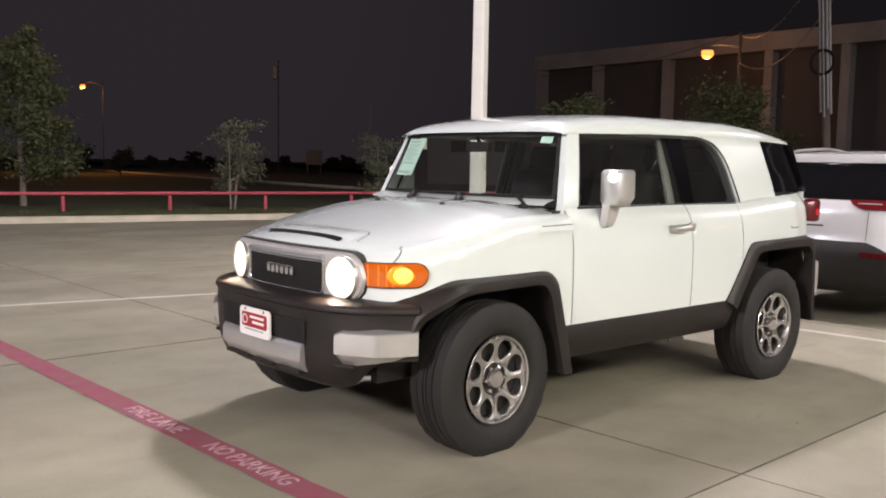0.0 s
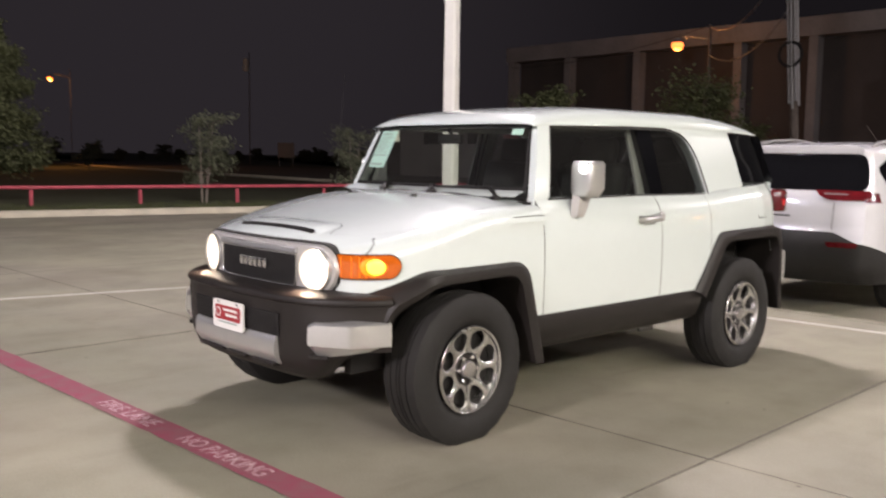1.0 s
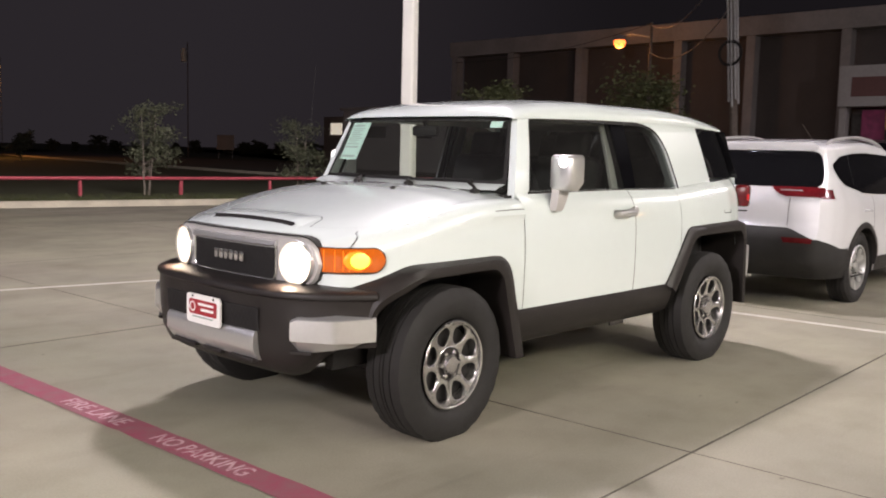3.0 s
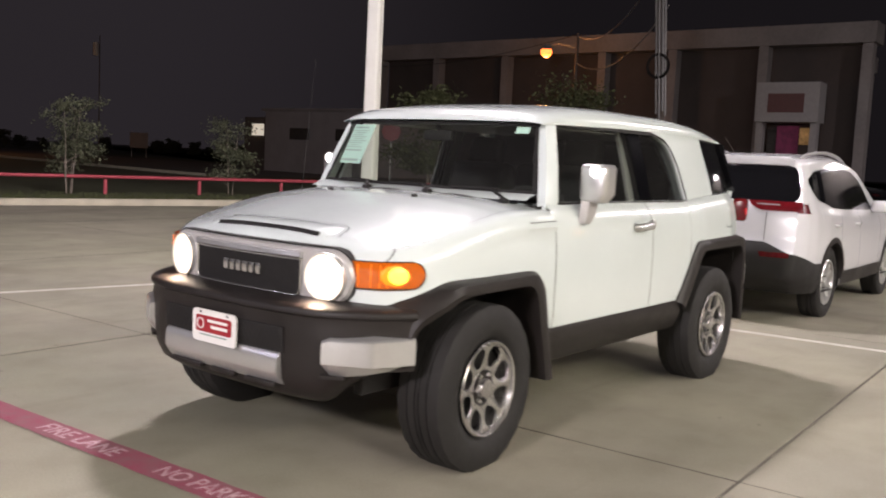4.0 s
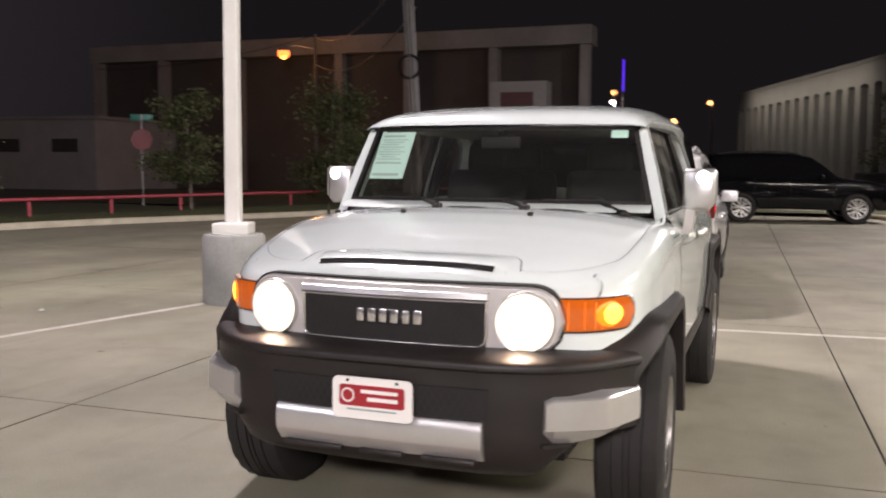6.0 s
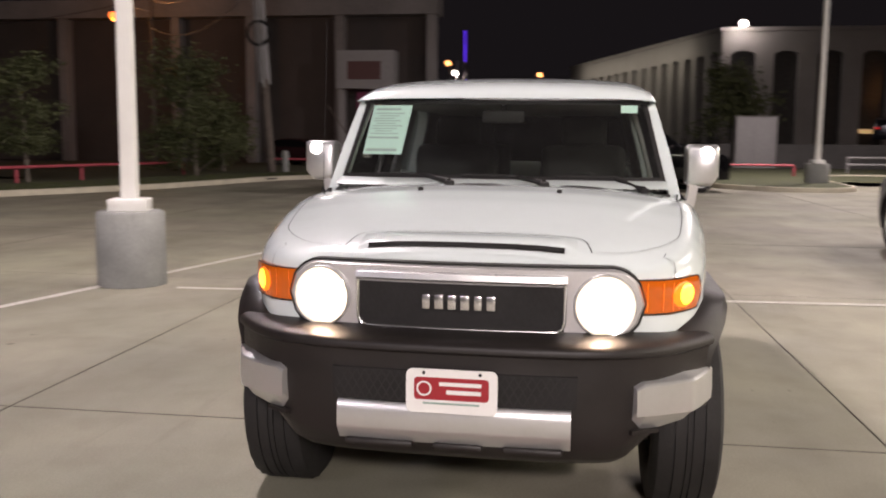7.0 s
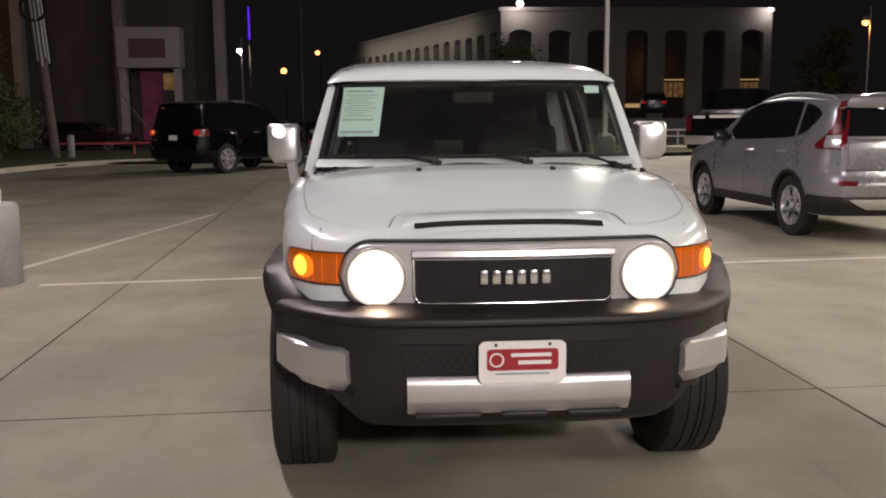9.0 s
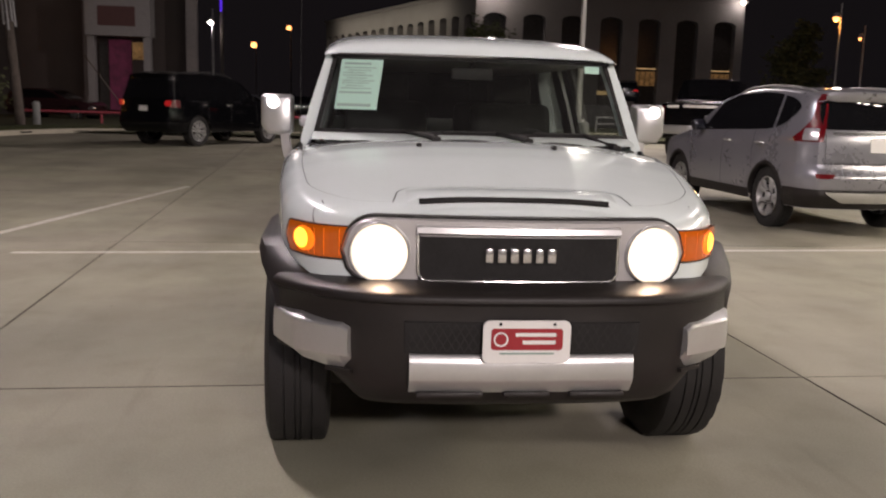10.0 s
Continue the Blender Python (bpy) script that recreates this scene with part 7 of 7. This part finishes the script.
for x, y, a in ((14.6, 14.46, -13.5), (27.2, 10.48, -18)):
    bm = bmesh.new()
    box(bm, (0, 0, 0.055), (2.6, 0.05, 0.10), 0.01)
    o = tagged(part("kerb_inlet", bm, "dark"), "dark drain slot in the kerb", "drain", kind="structure")
    o.matrix_world = pose(x, y, 0, 0, 0, a)

# cardboard-pale box and pale signs on the far lawn
for x, y, z, w, h, m in ((55.2, 85.8, 1.9, 2.0, 1.7, "facade"),):
    t = thing("sign_board", "small pale board standing on the far lawn", "sign", pose(x, y, 0.0, 0, 0, 40))
    bm = bmesh.new()
    box(bm, (0, 0, z), (0.06, w, h), 0.01)
    part("board", bm, m, t)
    for k in (-0.4, 0.4):
        bm = bmesh.new()
        rod(bm, [(0, k * w, -0.2), (0, k * w, z)], 0.03, 6)
        part("leg", bm, "conduit", t)

# raised street before the arcaded building, with its pale guard rail
bm = bmesh.new()
box(bm, (60.6, -24.0, 0.70), (20.6, 34.0, 1.5), 0.05)
tagged(part("raised_street", bm, "asphalt", smooth=False), "dim asphalt street raised behind a low wall", "road", kind="structure")
guard = thing("guard_rail", "pale two-bar steel guard rail beside the street", "railing", kind="structure")
for z in (0.54, 0.86):
    bm = bmesh.new()
    rod(bm, [(41.0, y, z) for y in np.linspace(-12.0, -34.0, 8)], 0.05, 8)
    part("rail_bar", bm, "conduit", guard)
for y in np.linspace(-12.0, -34.0, 9):
    bm = bmesh.new()
    rod(bm, [(41.0, y, -0.1), (41.0, y, 0.92)], 0.05, 8)
    part("post", bm, "conduit", guard)

cab = thing("utility_cabinet", "pale grey steel utility cabinet beside the street", "cabinet", pose(49.6, -9.2, 0))
bm = bmesh.new()
box(bm, (0, 0, 1.47), (1.0, 2.2, 2.94), 0.03)
part("body", bm, "board", cab)
for k in (-1, 1):
    bm = bmesh.new()
    box(bm, (-0.51, 0.53 * k, 1.52), (0.03, 1.0, 2.6), 0.01)
    part("door", bm, "board", cab)
bm = bmesh.new()
box(bm, (0, 0, 2.97), (1.1, 2.3, 0.07), 0.02)
part("lid", bm, "facade", cab)

# far street behind the lawn, its kerb, and the dark woods at the skyline
flat("far_street", [(24.0, 30.0), (34.9, 110.0), (60.0, 140.0), (44.0, 30.0)], 0.03, "asphalt", label="dim asphalt street beyond the lawn", category="road")
bm = bmesh.new()
box(bm, (0, 0, 0.08), (0.18, 80.0, 0.16), 0.02)
fk = tagged(part("kerb", bm, "kerb"), "pale kerb along the far street", "kerb", kind="structure")
fk.matrix_world = pose(29.4, 70.0, 0.02, 0, 0, -7.8)


def woods(points, per, label, seed, tall=(9, 17), leaf=0.55):
    """A ragged belt of far tree crowns on thin stems, as one mass of leaf clumps."""
    rng = random.Random(seed)
    verts, faces = [], []
    for x, y in points:
        h = rng.uniform(*tall)
        r = h * rng.uniform(0.28, 0.42)
        lumps = [(Vector((x + rng.gauss(0, r * 0.5), y + rng.gauss(0, r * 0.5), h * rng.uniform(0.22, 0.95))), r * rng.uniform(0.25, 0.5)) for _ in range(16)]
        for _ in range(per):
            c, q = rng.choice(lumps)
            p = c + Vector((rng.gauss(0, 1), rng.gauss(0, 1), rng.gauss(0, 0.8))) * q * 0.6
            p.z = max(0.3, p.z)
            u = Vector((rng.gauss(0, 1), rng.gauss(0, 1), rng.gauss(0, 0.6))).normalized()
            v = u.cross(Vector((rng.gauss(0, 1), rng.gauss(0, 1), rng.gauss(0, 1)))).normalized()
            s = leaf * rng.uniform(0.5, 1.3)
            n = len(verts)
            verts += [tuple(p - u * s), tuple(p + v * s * 0.5), tuple(p + u * s), tuple(p - v * s * 0.5)]
            faces.append((n, n + 1, n + 2, n + 3))
        n = len(verts)
        w = 0.02 * h
        verts += [(x - w, y, 0), (x + w, y, 0), (x + w, y, h * 0.8), (x - w, y, h * 0.8)]
        faces.append((n, n + 1, n + 2, n + 3))
    me = bpy.data.meshes.new("far_woods")
    me.from_pydata(verts, [], faces)
    me.materials.append(M["woods"])
    return tagged(new("far_woods", me), label, "trees", kind="stuff")


rw = random.Random(41)
woods([(-60 + 3.1 * k + rw.uniform(-3, 3), 132 + rw.uniform(-12, 14) - 0.12 * k) for k in range(56)], 800, "dark belt of trees at the far skyline", 43, (1.3, 2.8), 0.2)
woods([(66 + 2.1 * k + rw.uniform(-2, 2), 122 - 2.1 * k + rw.uniform(-5, 5)) for k in range(22)], 700, "dark belt of trees at the far skyline", 47, (1.3, 2.6), 0.2)
woods([(16 + 3.0 * k + rw.uniform(-1, 1), 66 + rw.uniform(-4, 4) - 1.0 * k) for k in range(4)], 500, "dark shrubs beside the far street", 53, (1.6, 3.0), 0.16)

# pole with a pale transformer beside the far street
tp = thing("utility_pole", "dim wooden pole with a pale transformer can", "utility pole", pose(59.0, 100.2, 0))
bm = bmesh.new()
rod(bm, [(0, 0, -0.2), (0, 0, 14.5)], 0.08, 8, 0.7)
part("pole", bm, "wood", tp)
bm = bmesh.new()
lathe(bm, [(0.0, 12.0), (0.34, 12.0), (0.36, 12.1), (0.36, 13.5), (0.28, 13.65), (0.0, 13.68)], 14, "z", (-0.52, 0, 0))
part("transformer", bm, "pole", tp, "pale transformer can")

# tufts of grass along the kerb and round the posts
def tufts(line, reach, count, tall, seed, label):
    rng = random.Random(seed)
    inner, outer = offset(line, 0.17), offset(line, 0.17 + reach)
    verts, faces = [], []
    for _ in range(count):
        k = rng.randrange(len(line) - 1)
        q, d = rng.random(), rng.random() ** 1.8
        a, b = Vector(inner[k]).lerp(Vector(inner[k + 1]), q), Vector(outer[k]).lerp(Vector(outer[k + 1]), q)
        p = a.lerp(b, d)
        w, h, an = rng.uniform(0.006, 0.014), tall * rng.uniform(0.4, 1.2), rng.uniform(0, 6.28)
        lx, ly = rng.gauss(0, 0.4) * h, rng.gauss(0, 0.4) * h
        n = len(verts)
        verts += [(p.x - w * math.cos(an), p.y - w * math.sin(an), 0.11), (p.x + w * math.cos(an), p.y + w * math.sin(an), 0.11), (p.x + lx, p.y + ly, 0.13 + h)]
        faces.append((n, n + 1, n + 2))
    me = bpy.data.meshes.new("grass_tufts")
    me.from_pydata(verts, [], faces)
    me.materials.append(M["blade"])
    return tagged(new("grass_tufts", me), label, "grass", kind="stuff")


near_kerb = even([p for p in dense(kerb_line, 0.3) if -14 < p[0] < 29.9 and p[1] > 2], 120)
tufts(near_kerb, 2.4, 26000, 0.085, 61, "uneven dim grass tufts behind the kerb")
